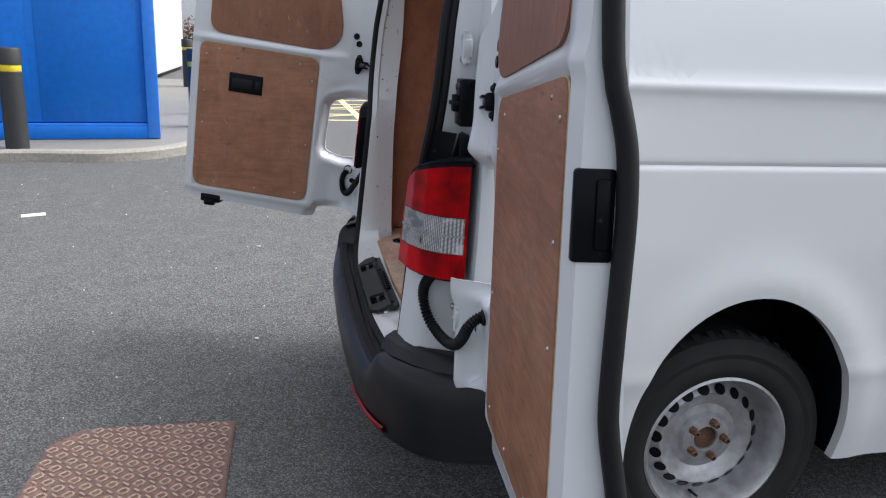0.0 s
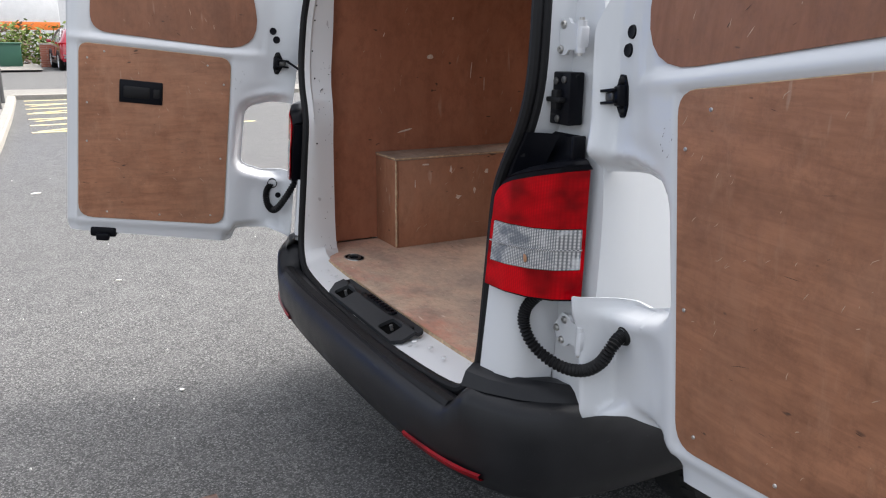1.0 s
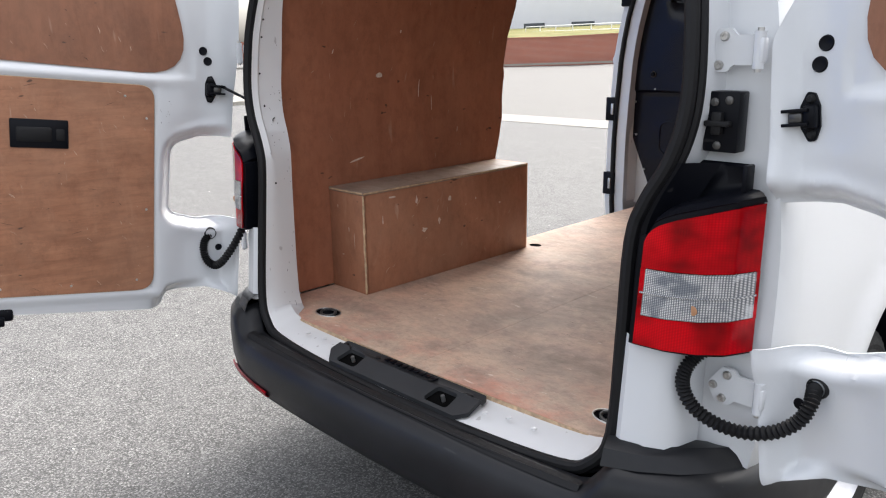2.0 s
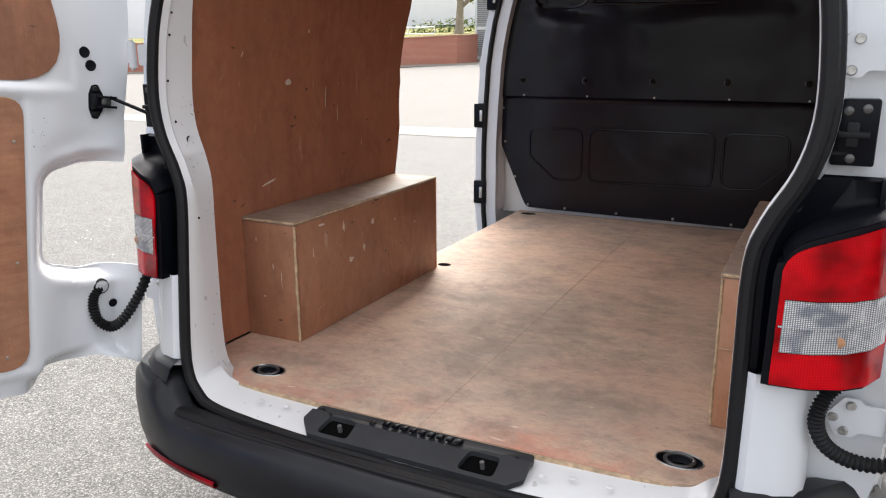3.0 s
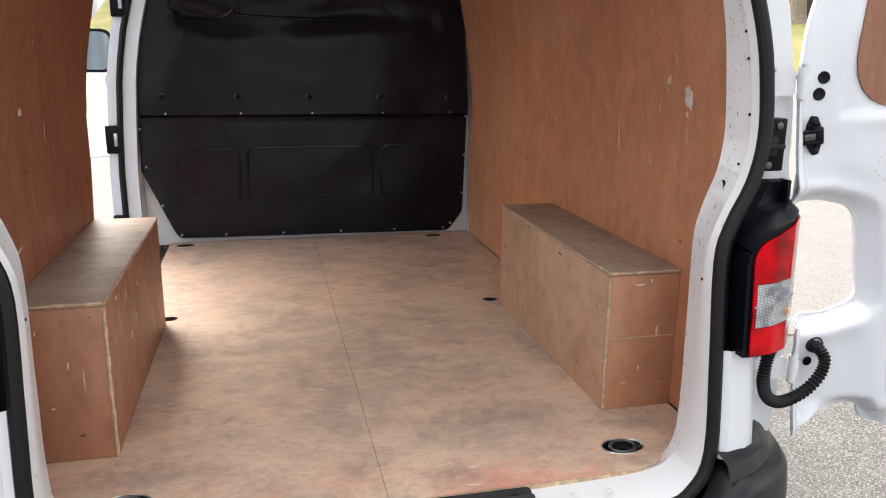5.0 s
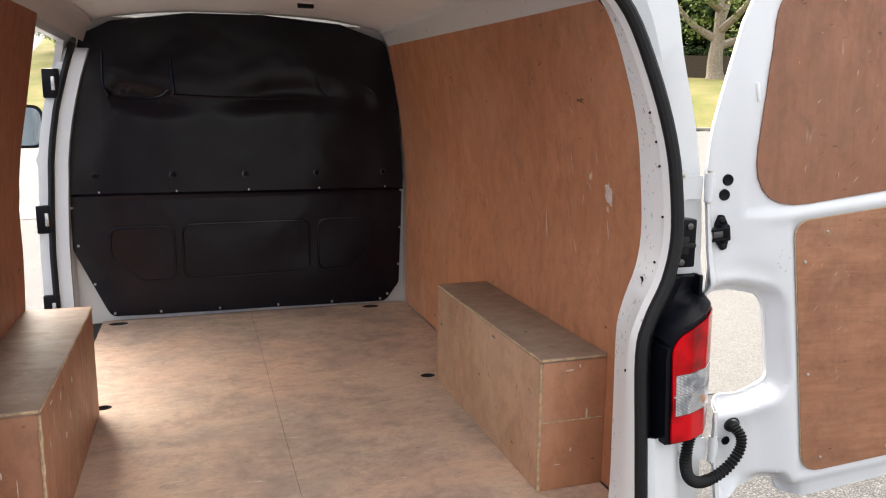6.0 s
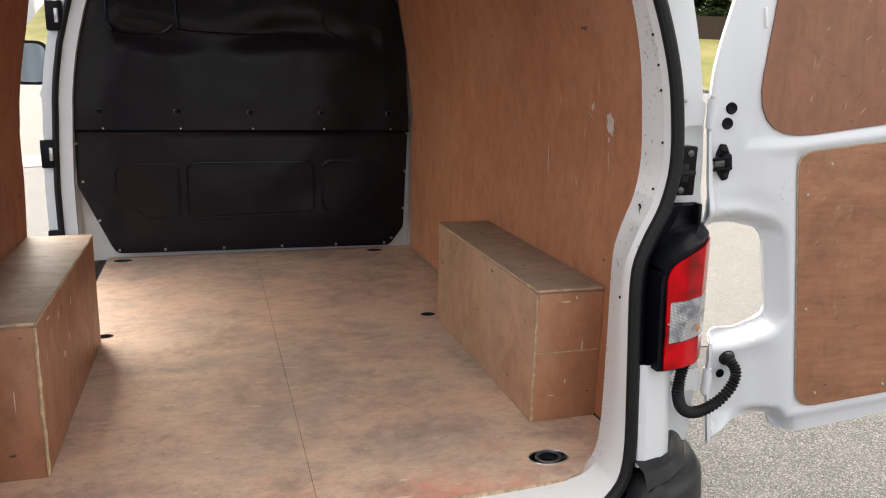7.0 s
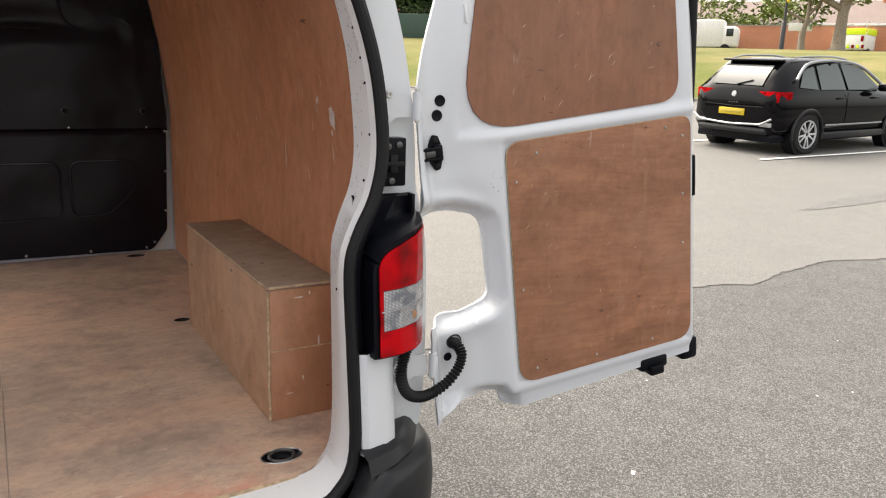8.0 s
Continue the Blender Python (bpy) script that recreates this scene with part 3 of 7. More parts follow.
for cx, cy, rx, ry in RINGS + PORTS:
    small = rx < 0.05
    part("tie_down_cup", lathe([(0, -0.016), (0.6 * rx, -0.016), (0.96 * rx, -0.002), (0.98 * rx, 0.0)], Matrix.Translation((cx, cy, FLOOR - 0.001)) @ Matrix.Diagonal((1, ry / rx, 1, 1)), 20), BLACK if not small else RUBBER, van)
    if not small:
        eye = [(cx + 0.031 * math.cos(a), cy + 0.021 * math.sin(a), FLOOR + 0.001 + 0.004 * math.sin(a)) for a in (2 * math.pi * k / 20 for k in range(20))]
        part("lashing_eye", tube(eye, 0.0045, 8, closed=True), DULL, van)
        part("cup_rim", tube([(cx + rx * math.cos(a), cy + ry * math.sin(a), FLOOR + 0.0005) for a in (2 * math.pi * k / 24 for k in range(24))], 0.0022, 6, closed=True), BARE, van)

# wall linings: x follows the wall's bow
LINING = [(0.585, 0.803), (0.95, 0.803), (1.30, 0.805), (1.45, 0.79), (1.60, 0.768), (1.75, 0.742), (1.88, 0.718), (2.00, 0.69)]
lin = lambda s: (lambda u, v, w: Vector((s * (curve_at(LINING, v) + w), u, v)))
zs = [0.8, 1.0, 1.2, 1.3, 1.36, 1.42, 1.48, 1.54, 1.6, 1.66, 1.72, 1.78, 1.84, 1.9]
part("wall_lining", sheet([(0.13, 0.59), (0.40, 0.59), (0.40, 0.90), (1.26, 0.90), (1.26, 0.59), (2.50, 0.59), (2.50, 1.985), (1.3, 1.965), (0.6, 1.94), (0.35, 1.90), (0.22, 1.80), (0.14, 1.60)], lin(1), 0.007, (), steps(0.3, 2.3, 6), zs), PLY_WALL, van, "scuffed reddish plywood wall lining")
edge = [(1.300, 0.59), (1.300, 0.97), (1.325, 1.06), (1.345, 1.15), (1.345, 1.24), (1.355, 1.33), (1.345, 1.38), (1.355, 1.5), (1.385, 1.62), (1.39, 1.76), (1.39, 1.92)]
part("wall_lining", sheet([(0.13, 0.59), (0.40, 0.59), (0.40, 0.90), (1.26, 0.90), (1.26, 0.59)] + edge + [(0.6, 1.925), (0.35, 1.90), (0.22, 1.80), (0.14, 1.60)], lin(-1), 0.007, (), steps(0.3, 1.2, 4), zs), PLY_WALL_RED_DIM, van, "scuffed reddish plywood wall lining, darkened for its shade, with a wavy front edge")


# boxes over the wheel arches
def arch_box(s, y0, y1, top):
    ob = thing("wheel_arch_box", "", "")
    ob.parent = van
    for key in ("label", "category"):
        if key in ob:
            del ob[key]
    tagged(ob, "plywood box over the wheel arch with pale raw edges")
    xi, xo = 0.605, 0.802
    a, b = sorted((s * xi, s * (xi + 0.012)))
    part("side_board", box(a, y0 + 0.012, FLOOR + 0.001, b, y1, top - 0.0125, 0.0015), PLY_GREY if s > 0 else PLY_BOX_RED, ob)
    a, b = sorted((s * (xi + 0.0005), s * xo))
    part("end_board", box(a, y0, FLOOR + 0.001, b, y0 + 0.0115, top - 0.0125, 0.0015), PLY_BOX if s > 0 else PLY_BOX_RED, ob)
    a, b = sorted((s * (xi - 0.002), s * xo))
    part("top_board", box(a, y0 - 0.002, top - 0.012, b, y1, top, 0.0015), PLY_TOP, ob)
    part("front_board", box(*sorted((s * xi, s * xo))[:1], y1, FLOOR + 0.001, sorted((s * xi, s * xo))[1], y1 + 0.012, top, 0.0015), PLY_BOX, ob)
    a, b = sorted((s * (xi - 0.0035), s * (xi + 0.006)))
    rng = random.Random(int(5 + s))
    pts = [(s * (xi + 0.001 + rng.uniform(-0.0012, 0.0012)), y0 + 0.001, z) for z in steps(FLOOR + 0.004, top - 0.014, 14)]
    part("raw_edge", tube(pts, lambda i: 0.0042 + 0.0012 * math.sin(i * 2.3 + s), 6), PLY_EDGE, ob)
    pts = [(s * (x + rng.uniform(-0.001, 0.001)), y0 - 0.0005, top - 0.0055) for x in steps(xi, xo - 0.004, 10)]
    part("raw_edge", tube(pts, lambda i: 0.0036 + 0.001 * math.sin(i * 1.7), 6), PLY_EDGE, ob)
    pts = [(s * (xi - 0.0008), y, top - 0.0055) for y in steps(y0, y1, 20)]
    part("raw_edge", tube(pts, lambda i: 0.0034 + 0.0012 * math.sin(i * 1.9), 6), PLY_EDGE, ob)


arch_box(-1, 0.362, 1.275, 0.966)
arch_box(1, 0.358, 1.278, 0.968)
part("box_joint", box(0.61, 0.3545, 0.785, 0.795, 0.3565, 0.788, 0), PLY_EDGE, van)

# bulkhead
BULK = 2.50
bulk_line = rounded([(-0.675, 0.612), (0.69, 0.600), (0.765, 0.70), (0.785, 1.27), (0.760, 1.62), (0.690, 1.955), (0.46, 2.032), (0.08, 2.060), (-0.26, 2.055), (-0.60, 2.005), (-0.745, 1.93), (-0.80, 1.70), (-0.822, 1.32), (-0.825, 0.95), (-0.70, 0.66)], 0.05, 4)


def dents(u, v):
    """Hand-pressed relief of the bulkhead sheet."""
    d = 0.006 * noise.noise(Vector((u * 2.2, v * 2.2, 3))) + 0.004 * noise.noise(Vector((u * 5, v * 5, 9)))
    d += 0.030 * math.exp(-((v - 1.67 - 0.03 * math.sin(u * 6)) / 0.05) ** 2) * (abs(u) < 0.62) * (0.6 + 0.4 * math.sin(9 * u))
    if v > 1.20:
        d -= 0.018 * min(1, (v - 1.20) / 0.015)
    return d


BB = Mat("bulkhead_board", 0.26, spec=0.26)
swell, fine = BB.noise(3.2, 2, (1, 1, 1), 0.45, 0.4), BB.noise(7, 5, (1, 1, 1), 0.65)
BB.color(BB.mix(BB.ramp(fine, (0.45, 0.0), (0.75, 1.0)), (0.0022, 0.0018, 0.0052), (0.0046, 0.0038, 0.0100))).bump(swell, 0.20, 0.05)
part("bulkhead", sheet(bulk_line, lambda u, v, w: Vector((u, BULK + dents(u, v) + w, v)), 0.004, (), steps(-0.78, 0.78, 52), sorted(steps(0.64, 2.04, 47) + [1.195, 1.203, 1.21, 1.216])), BB.mat, van, "glossy black pressed bulkhead panel with studs")
bulk_ob = scene.objects["bulkhead"]
for x in (-0.705, -0.36, -0.02, 0.33, 0.676):
    part("stud", disc(x, BULK - 0.022, 1.30, 0.012, 0.014, "-y"), BLACK, bulk_ob)
    part("stud_ring", lathe([(0.0125, 0), (0.017, 0.003), (0.0135, 0.006)], pose(x, BULK - 0.020, 1.30, 90), 14), DULL, bulk_ob)
    part("rivet", disc(x + 0.012, BULK - 0.004, 1.222, 0.0055, 0.016, "-y", None, 8), BARE, bulk_ob)
for x, z in ((-0.66, 0.63), (-0.45, 0.625), (-0.17, 0.622), (0.12, 0.62), (0.40, 0.617), (0.66, 0.615), (-0.80, 0.97), (-0.815, 1.15), (-0.81, 1.4), (-0.80, 1.55), (-0.79, 1.75), (0.762, 0.8), (0.770, 1.0), (0.775, 1.2), (0.768, 1.4), (0.752, 1.6), (0.710, 1.8), (0.70, 0.64), (-0.74, 0.78)):
    part("rivet", disc(x, BULK - 0.003, z, 0.0065, 0.010, "-y", None, 8), BARE, bulk_ob)


def raised_frame(corners, radius, r=0.006):
    pts = rounded(corners, radius, 5)
    return tube([(u, BULK + dents(u, v) - 0.001, v) for u, v in pts], r, 6, closed=True)


for c in ([(-0.66, 1.05), (-0.37, 1.05), (-0.37, 0.78), (-0.52, 0.78), (-0.66, 0.90)], [(-0.33, 1.055), (0.29, 1.055), (0.29, 0.79), (-0.33, 0.78)], [(0.335, 1.06), (0.625, 1.06), (0.625, 0.92), (0.50, 0.80), (0.335, 0.79)]):
    part("pressed_outline", raised_frame(c, 0.05), bulk_ob.data.materials[0], bulk_ob)
for c in ([(-0.64, 1.87), (-0.64, 1.70), (-0.58, 1.665), (-0.42, 1.665), (-0.36, 1.70)], [(-0.345, 1.85), (-0.335, 1.70), (-0.30, 1.675), (0.26, 1.665)], [(0.335, 1.80), (0.35, 1.72), (0.40, 1.675)]):
    part("pressed_outline", tube([(p.x, BULK + dents(p.x, p.y) - 0.002, p.y) for p in catmull([(u, v, 0) for u, v in c], 5)], 0.007, 6), bulk_ob.data.materials[0], bulk_ob)
part("hem", box(-0.79, BULK - 0.006, 1.205, 0.79, BULK + 0.004, 1.213, 0.002), bulk_ob.data.materials[0], bulk_ob)

# white body frame round the bulkhead, wall strip, cab side
frame_line = [(-0.96, 0.57), (0.93, 0.57), (0.93, 1.3), (0.86, 1.7), (0.73, 2.03), (-0.73, 2.03), (-0.86, 1.7), (-0.93, 1.3)]
part("bulkhead_frame", sheet(frame_line, lambda u, v, w: Vector((u, BULK + 0.05 + w, v)), 0.02), JAMB, van)
for s in (-1, 1):
    part("cab_pillar", loft([[(s * (curve_at(LINING, z) + (0.012 if s > 0 else 0.03) - k), y, z) for z in steps(0.59, 1.99, 14)] for k, y in ((0, BULK - 0.035), (0.004, BULK - 0.03), (0.012, BULK + 0.045))]), JAMB, van)

# ceiling
def roof_z(x):
    return 2.07 - 0.065 * abs(x / 0.70) ** 3


LINER = Mat("grey_white_liner", 0.7)
LINER.color(LINER.mix(LINER.ramp(LINER.noise(5, 5), (0.35, 0.0), (0.7, 0.6)), (0.80, 0.79, 0.78), (0.72, 0.71, 0.70)))
part("headlining", loft([[(x, y, roof_z(x)) for x in steps(-0.73, 0.73, 24)] for y in steps(0.12, 2.56, 8)]), LINER.mat, van, "pale grey bare roof panel")
part("roof_rail", loft([[(0.66 + a, y, z + 0.008 * (y - 1.3)) for y in steps(0.2, 2.5, 6)] for a, z in ((0.055, 1.90), (0.035, 1.952), (0.026, 1.972), (0.010, 1.985), (0.015, 2.04))]), JAMB, van)
part("roof_rail", loft([[(-0.66 - a, y, z + 0.008 * (y - 1.3)) for y in steps(0.2, 2.5, 6)] for a, z in ((0.055, 1.90), (0.035, 1.952), (0.026, 1.972), (0.010, 1.985), (0.015, 2.04))]), JAMB, van)
part("roof_slot", box(0.20, 2.05, 2.050, 0.27, 2.075, 2.072, 0.004), BLACK, van)

# sliding door opening: step well, door pillar with catches, slid-back door
part("step_well", loft([[(x, y, z) for y in (1.40, 1.9, 2.46)] for x, z in ((-0.715, FLOOR), (-0.722, 0.50), (-0.74, 0.47), (-0.93, 0.462), (-0.945, 0.44))]), moulded("grey_step", (0.16, 0.17, 0.185), 0.35), van, "dark grey moulded step well")
part("front_pillar", sheet(rounded([(2.43, 0.44), (2.62, 0.44), (2.62, 1.88), (2.43, 1.88)], 0.02), lambda u, v, w: Vector((-(side_x(v) - 0.015 + 0.012 * (u - 2.43)) + w, u, v)), 0.11, (), (), steps(0.5, 1.85, 14)), WHITE, van)
part("pillar_seal", tube([(-(side_x(z) - 0.055), 2.425, z) for z in steps(0.46, 1.90, 24)], 0.014, 8), RUBBER, van)
for z in (1.11, 0.69, 1.72):
    part("door_catch", box(-0.955 + (0.07 if z > 1.5 else 0), 2.412, z - 0.065, -0.885 + (0.07 if z > 1.5 else 0), 2.436, z + 0.065, 0.006), BLACK, van)
    part("catch_slot", box(-0.918 + (0.07 if z > 1.5 else 0), 2.405, z - 0.03, -0.902 + (0.07 if z > 1.5 else 0), 2.415, z + 0.03, 0.003), BARE, van)
slider = sheet(rounded([(0.24, 0.43), (1.34, 0.43), (1.34, 1.82), (1.28, 1.90), (0.32, 1.90)], 0.06), lambda u, v, w: Vector((-(side_x(v) + 0.065 + 0.6 * groove(v, 9) - w), u, v)), 0.045, (), (0.5, 0.8, 1.1), [0.5, 0.6, 0.7, 0.8, 0.9, 1.0, 1.1, 1.17, 1.185, 1.2, 1.26, 1.32, 1.36, 1.375, 1.39, 1.42, 1.5, 1.6, 1.7, 1.8])
part("sliding_door", slider, WHITE, van, "white sliding side door pushed fully back")

# door mirror
def mirror_at(u, v, w):
    return Vector((-1.12 + 0.98 * u - 0.1 * w, 3.20 + 0.10 * u + w, 1.51 + v))


shape = rounded([(-0.085, -0.10), (0.085, -0.10), (0.085, 0.10), (-0.085, 0.10)], 0.055, 6)
mir = part("mirror_housing", sheet(rounded([(-0.098, -0.115), (0.098, -0.115), (0.098, 0.115), (-0.098, 0.115)], 0.06, 6), lambda u, v, w: mirror_at(u * (1 - 2 * w), v * (1 - 2 * w), w), 0.09), BLACK, van, "black door mirror")
MIRROR = Mat("mirror_glass", 0.05, 1.0).color((0.16, 0.19, 0.21)).mat
part("mirror_glass", sheet(shape, lambda u, v, w: mirror_at(u, v, -0.004 + w), 0.003), MIRROR, mir)
part("mirror_arm", tube([(-0.93, 3.30, 1.38), (-1.02, 3.27, 1.42), (-1.10, 3.25, 1.46)], 0.025, 10), BLACK, mir)


# ---- rear bumper ----
PLAN = catmull([(0, -0.165, 0), (0.30, -0.160, 0), (0.55, -0.146, 0), (0.72, -0.118, 0), (0.83, -0.072, 0), (0.905, -0.010, 0), (0.950, 0.08, 0), (0.974, 0.20, 0), (0.984, 0.36, 0), (0.984, 0.535, 0)], 6)


def bumper_y(x):
    return curve_at([(p.x, p.y) for p in PLAN[:37]], abs(x))


def bumper():
    rows = []
    full = [Vector((-p.x, p.y, 0)) for p in PLAN[:0:-1]] + PLAN
    for i, p in enumerate(full):
        way = (full[min(i + 1, len(full) - 1)] - full[max(i - 1, 0)]).normalized()
        out = Vector((way.y, -way.x, 0))
        a = abs(p.x)
        lift = 0.075 * bump_step(a, 0.655, 0.745) * (1 - 0.8 * bump_step(p.y, 0.10, 0.50)) - 0.03 * bump_step(p.y, 0.2, 0.5)
        deep = 0.085 + 0.10 * bump_step(a, 0.68, 0.80) - 0.10 * bump_step(p.y, 0.0, 0.15)
        sec = [(deep, 0.545), (deep * 0.6, 0.552), (0.024, 0.540), (0.006, 0.518), (0.0, 0.475), (0.003, 0.425), (0.018, 0.378), (0.05, 0.352), (0.13, 0.342)]
        rows.append([p - out * d + Vector((0, 0, z + lift * bump_step(z, 0.36, 0.54))) for d, z in sec])
    return loft(rows)


bumper_ob = part("bumper", bumper(), BUMPER, van, "grained black plastic rear bumper", 50)
part("bumper_groove", tube([(x, bumper_y(x) + 0.040, 0.5525) for x in steps(-0.64, 0.64, 40)], 0.004, 6), RUBBER, bumper_ob)
part("bumper_ledge", loft([[(x, y + 0.02 * (abs(x) / 0.65) ** 4, z) for x in steps(-0.66, 0.66, 30)] for y, z in ((-0.075, 0.532), (-0.098, 0.556), (-0.118, 0.556), (-0.128, 0.545))]), RUBBER, bumper_ob)
for s in (-1, 1):
    part("bumper_cap", loft([[Vector((s * x, y, z)) for x, y, z in row] for row in (((0.700, -0.085, 0.615), (0.775, -0.062, 0.622), (0.845, -0.012, 0.622), (0.905, 0.075, 0.615), (0.945, 0.165, 0.610)), ((0.698, -0.070, 0.650), (0.768, -0.050, 0.652), (0.835, 0.000, 0.648), (0.892, 0.085, 0.640), (0.938, 0.168, 0.634)), ((0.692, -0.045, 0.664), (0.755, -0.028, 0.664), (0.82, 0.02, 0.660), (0.88, 0.10, 0.652), (0.926, 0.172, 0.646)), ((0.69, 0.02, 0.655), (0.74, 0.05, 0.655), (0.80, 0.08, 0.650), (0.87, 0.13, 0.645), (0.915, 0.18, 0.640)))]), BUMPER, bumper_ob)
    part("lower_pillar", loft([[Vector((s * x, y + 0.10 * (z - 0.75), z)) for z in steps(0.645, 0.89, 5)] for x, y in ((0.694, 0.0), (0.702, -0.022), (0.716, -0.030), (0.765, -0.018), (0.800, 0.005), (0.815, 0.035), (0.820, 0.11))]), WHITE, van)
    strip = [(s * x, bumper_y(x) - 0.001, 0.400 + 0.03 * (x - 0.5)) for x in steps(0.50, 0.80, 12)]
    part("reflector", loft([[(x, y + 0.018, z - 0.011) for x, y, z in strip], [(x, y + 0.004, z - 0.008) for x, y, z in strip], [(x, y - 0.001, z + 0.005) for x, y, z in strip], [(x, y + 0.006, z + 0.009) for x, y, z in strip]]), REFLECT, bumper_ob, "red reflector strip")

SILL = moulded("sill_plastic", (0.020, 0.021, 0.023), 0.45)
# near-black colour stands in for the shade of a deeper latch opening
WELL_SHADE = Mat("latch_well_shade", 0.8, spec=0.05).color((0.002, 0.002, 0.002)).mat
GREYED = plain("worn_latch_steel", (0.16, 0.16, 0.16), 0.5, 0.6)
# sill plate with two latch openings
plate = part("sill_plate", sheet(rounded([(-0.285, 0.026), (0.286, 0.030), (0.286, -0.045), (0.255, -0.068), (-0.262, -0.068), (-0.30, -0.03)], 0.01, 3), lambda u, v, w: Vector((u, v, 0.594 + 0.32 * (v - 0.03) * (v > 0.0) + 0.42 * min(0, v) - w)), 0.012, [rounded([(c - 0.045, -0.058), (c + 0.045, -0.058), (c + 0.045, -0.008), (c - 0.03, -0.008)], 0.012, 3) for c in (-0.20, 0.175)], (), (-0.04, -0.02, 0.0, 0.01)), SILL, van, "black plastic sill plate with two latch openings")
for c in (-0.20, 0.175):
    part("latch_pocket", sheet([(c - 0.05, -0.064), (c + 0.05, -0.064), (c + 0.05, -0.002), (c - 0.05, -0.002)], lambda u, v, w: Vector((u, v, 0.580 + 0.42 * v - w)), 0.003), WELL_SHADE, plate)
    part("latch_pin", tube([(c + 0.01, -0.030, 0.568), (c + 0.01, -0.034, 0.586)], 0.0055, 8), GREYED, plate)
for k in range(9):
    x = -0.085 + 0.024 * k
    part("rib", box(x - 0.008, 0.004, 0.590, x + 0.008, 0.022, 0.5955, 0.002), BLACK, plate)
for c in (-0.27, -0.12, 0.10, 0.245):
    part("plug", disc(c, 0.006, 0.5895, 0.009, 0.004, "z"), RUBBER, plate)
for x, y in ((-0.46, 0.0), (-0.38, 0.005), (0.38, 0.0), (0.46, 0.0), (0.32, -0.02)):
    part("drain_plug", disc(x, y, 0.578, 0.008, 0.003, "z", None, 10), JAMB, van)


# ---- rear doors ----
class Leaf:
    """A rear door's own frame: a runs from hinge to free edge, b up along the door, w outwards through it."""

    def __init__(self, s, foot, way, out, turn):
        self.s, self.foot, self.way, self.out = s, Vector((*foot, 1.2)), Vector((*way, 0)).normalized(), Vector((*out, 0)).normalized()
        self.c, self.d = math.cos(radians(turn)), math.sin(radians(turn))

    def at(self, a, b, w=0.0):
        u, z = a * self.c - b * self.d, a * self.d + b * self.c
        lean = w + 0.030 * (b / 0.6) ** 2 * (b > 0)
        return self.foot + self.way * u + self.out * lean + Vector((0, 0, z))

    def matrix(self, a, b, w=0.0):
        x = (self.at(a + 0.01, b, w) - self.at(a, b, w)).normalized()
        y = (self.at(a, b + 0.01, w) - self.at(a, b, w)).normalized()
        z = x.cross(y)
        m = Matrix((x, y, z)).transposed().to_4x4()
        m.translation = self.at(a, b, w)
        return m


CUT = rounded([(-0.10, -0.028), (0.09, -0.034), (0.183, -0.066), (0.190, -0.298), (0.10, -0.318), (-0.10, -0.318)], [0, 0.06, 0.055, 0.035, 0.06, 0], 6)


def cut_gap(a, b):
    """The distance in the door's plane from the notch that clears the lamp."""
    best = 9.0
    for (ax, ay), (bx, by) in zip(CUT, CUT[1:]):
        t = min(1, max(0, ((a - ax) * (bx - ax) + (b - ay) * (by - ay)) / ((bx - ax) ** 2 + (by - ay) ** 2)))
        best = min(best, math.hypot(a - ax - t * (bx - ax), b - ay - t * (by - ay)))
    return best


def door_line(wide, slope):
    """The door's outline; slope is how far the hinge edge leans in towards the top."""
    head = rounded([(-0.031, -0.589), (0.020, -0.570), (0.070, -0.560), (0.196, -0.583), (0.214, -0.632), (wide - 0.008, -0.615), (wide, -0.59), (wide, 0.72), (0.15 + 0.06 * slope, 0.715), (0.098 + 0.052 * slope, 0.62), (0.032 + 0.050 * slope, 0.45), (0.004 if slope > 0 else 0.006 + 0.030 * slope, 0.27), (-0.003 if slope > 0 else -0.004 + 0.008 * slope, 0.10), (-0.008 if slope > 0 else -0.006, -0.029), (0.10, -0.2), (-0.031, -0.305)], [0.004, 0.01, 0.03, 0.025, 0.03, 0.02, 0.05, 0.05, 0.05, 0.08, 0.1, 0.1, 0.05, 0, 0, 0.01], 4)
    cut = [p for p in CUT if p[0] > 0.0]
    i = next(k for k, p in enumerate(head) if abs(p[1] + 0.2) < 1e-6)
    return [Vector((p[0], p[1])) for p in head[:i]] + [Vector((p[0], p[1])) for p in cut] + [Vector((p[0], p[1])) for p in head[i + 1:]]


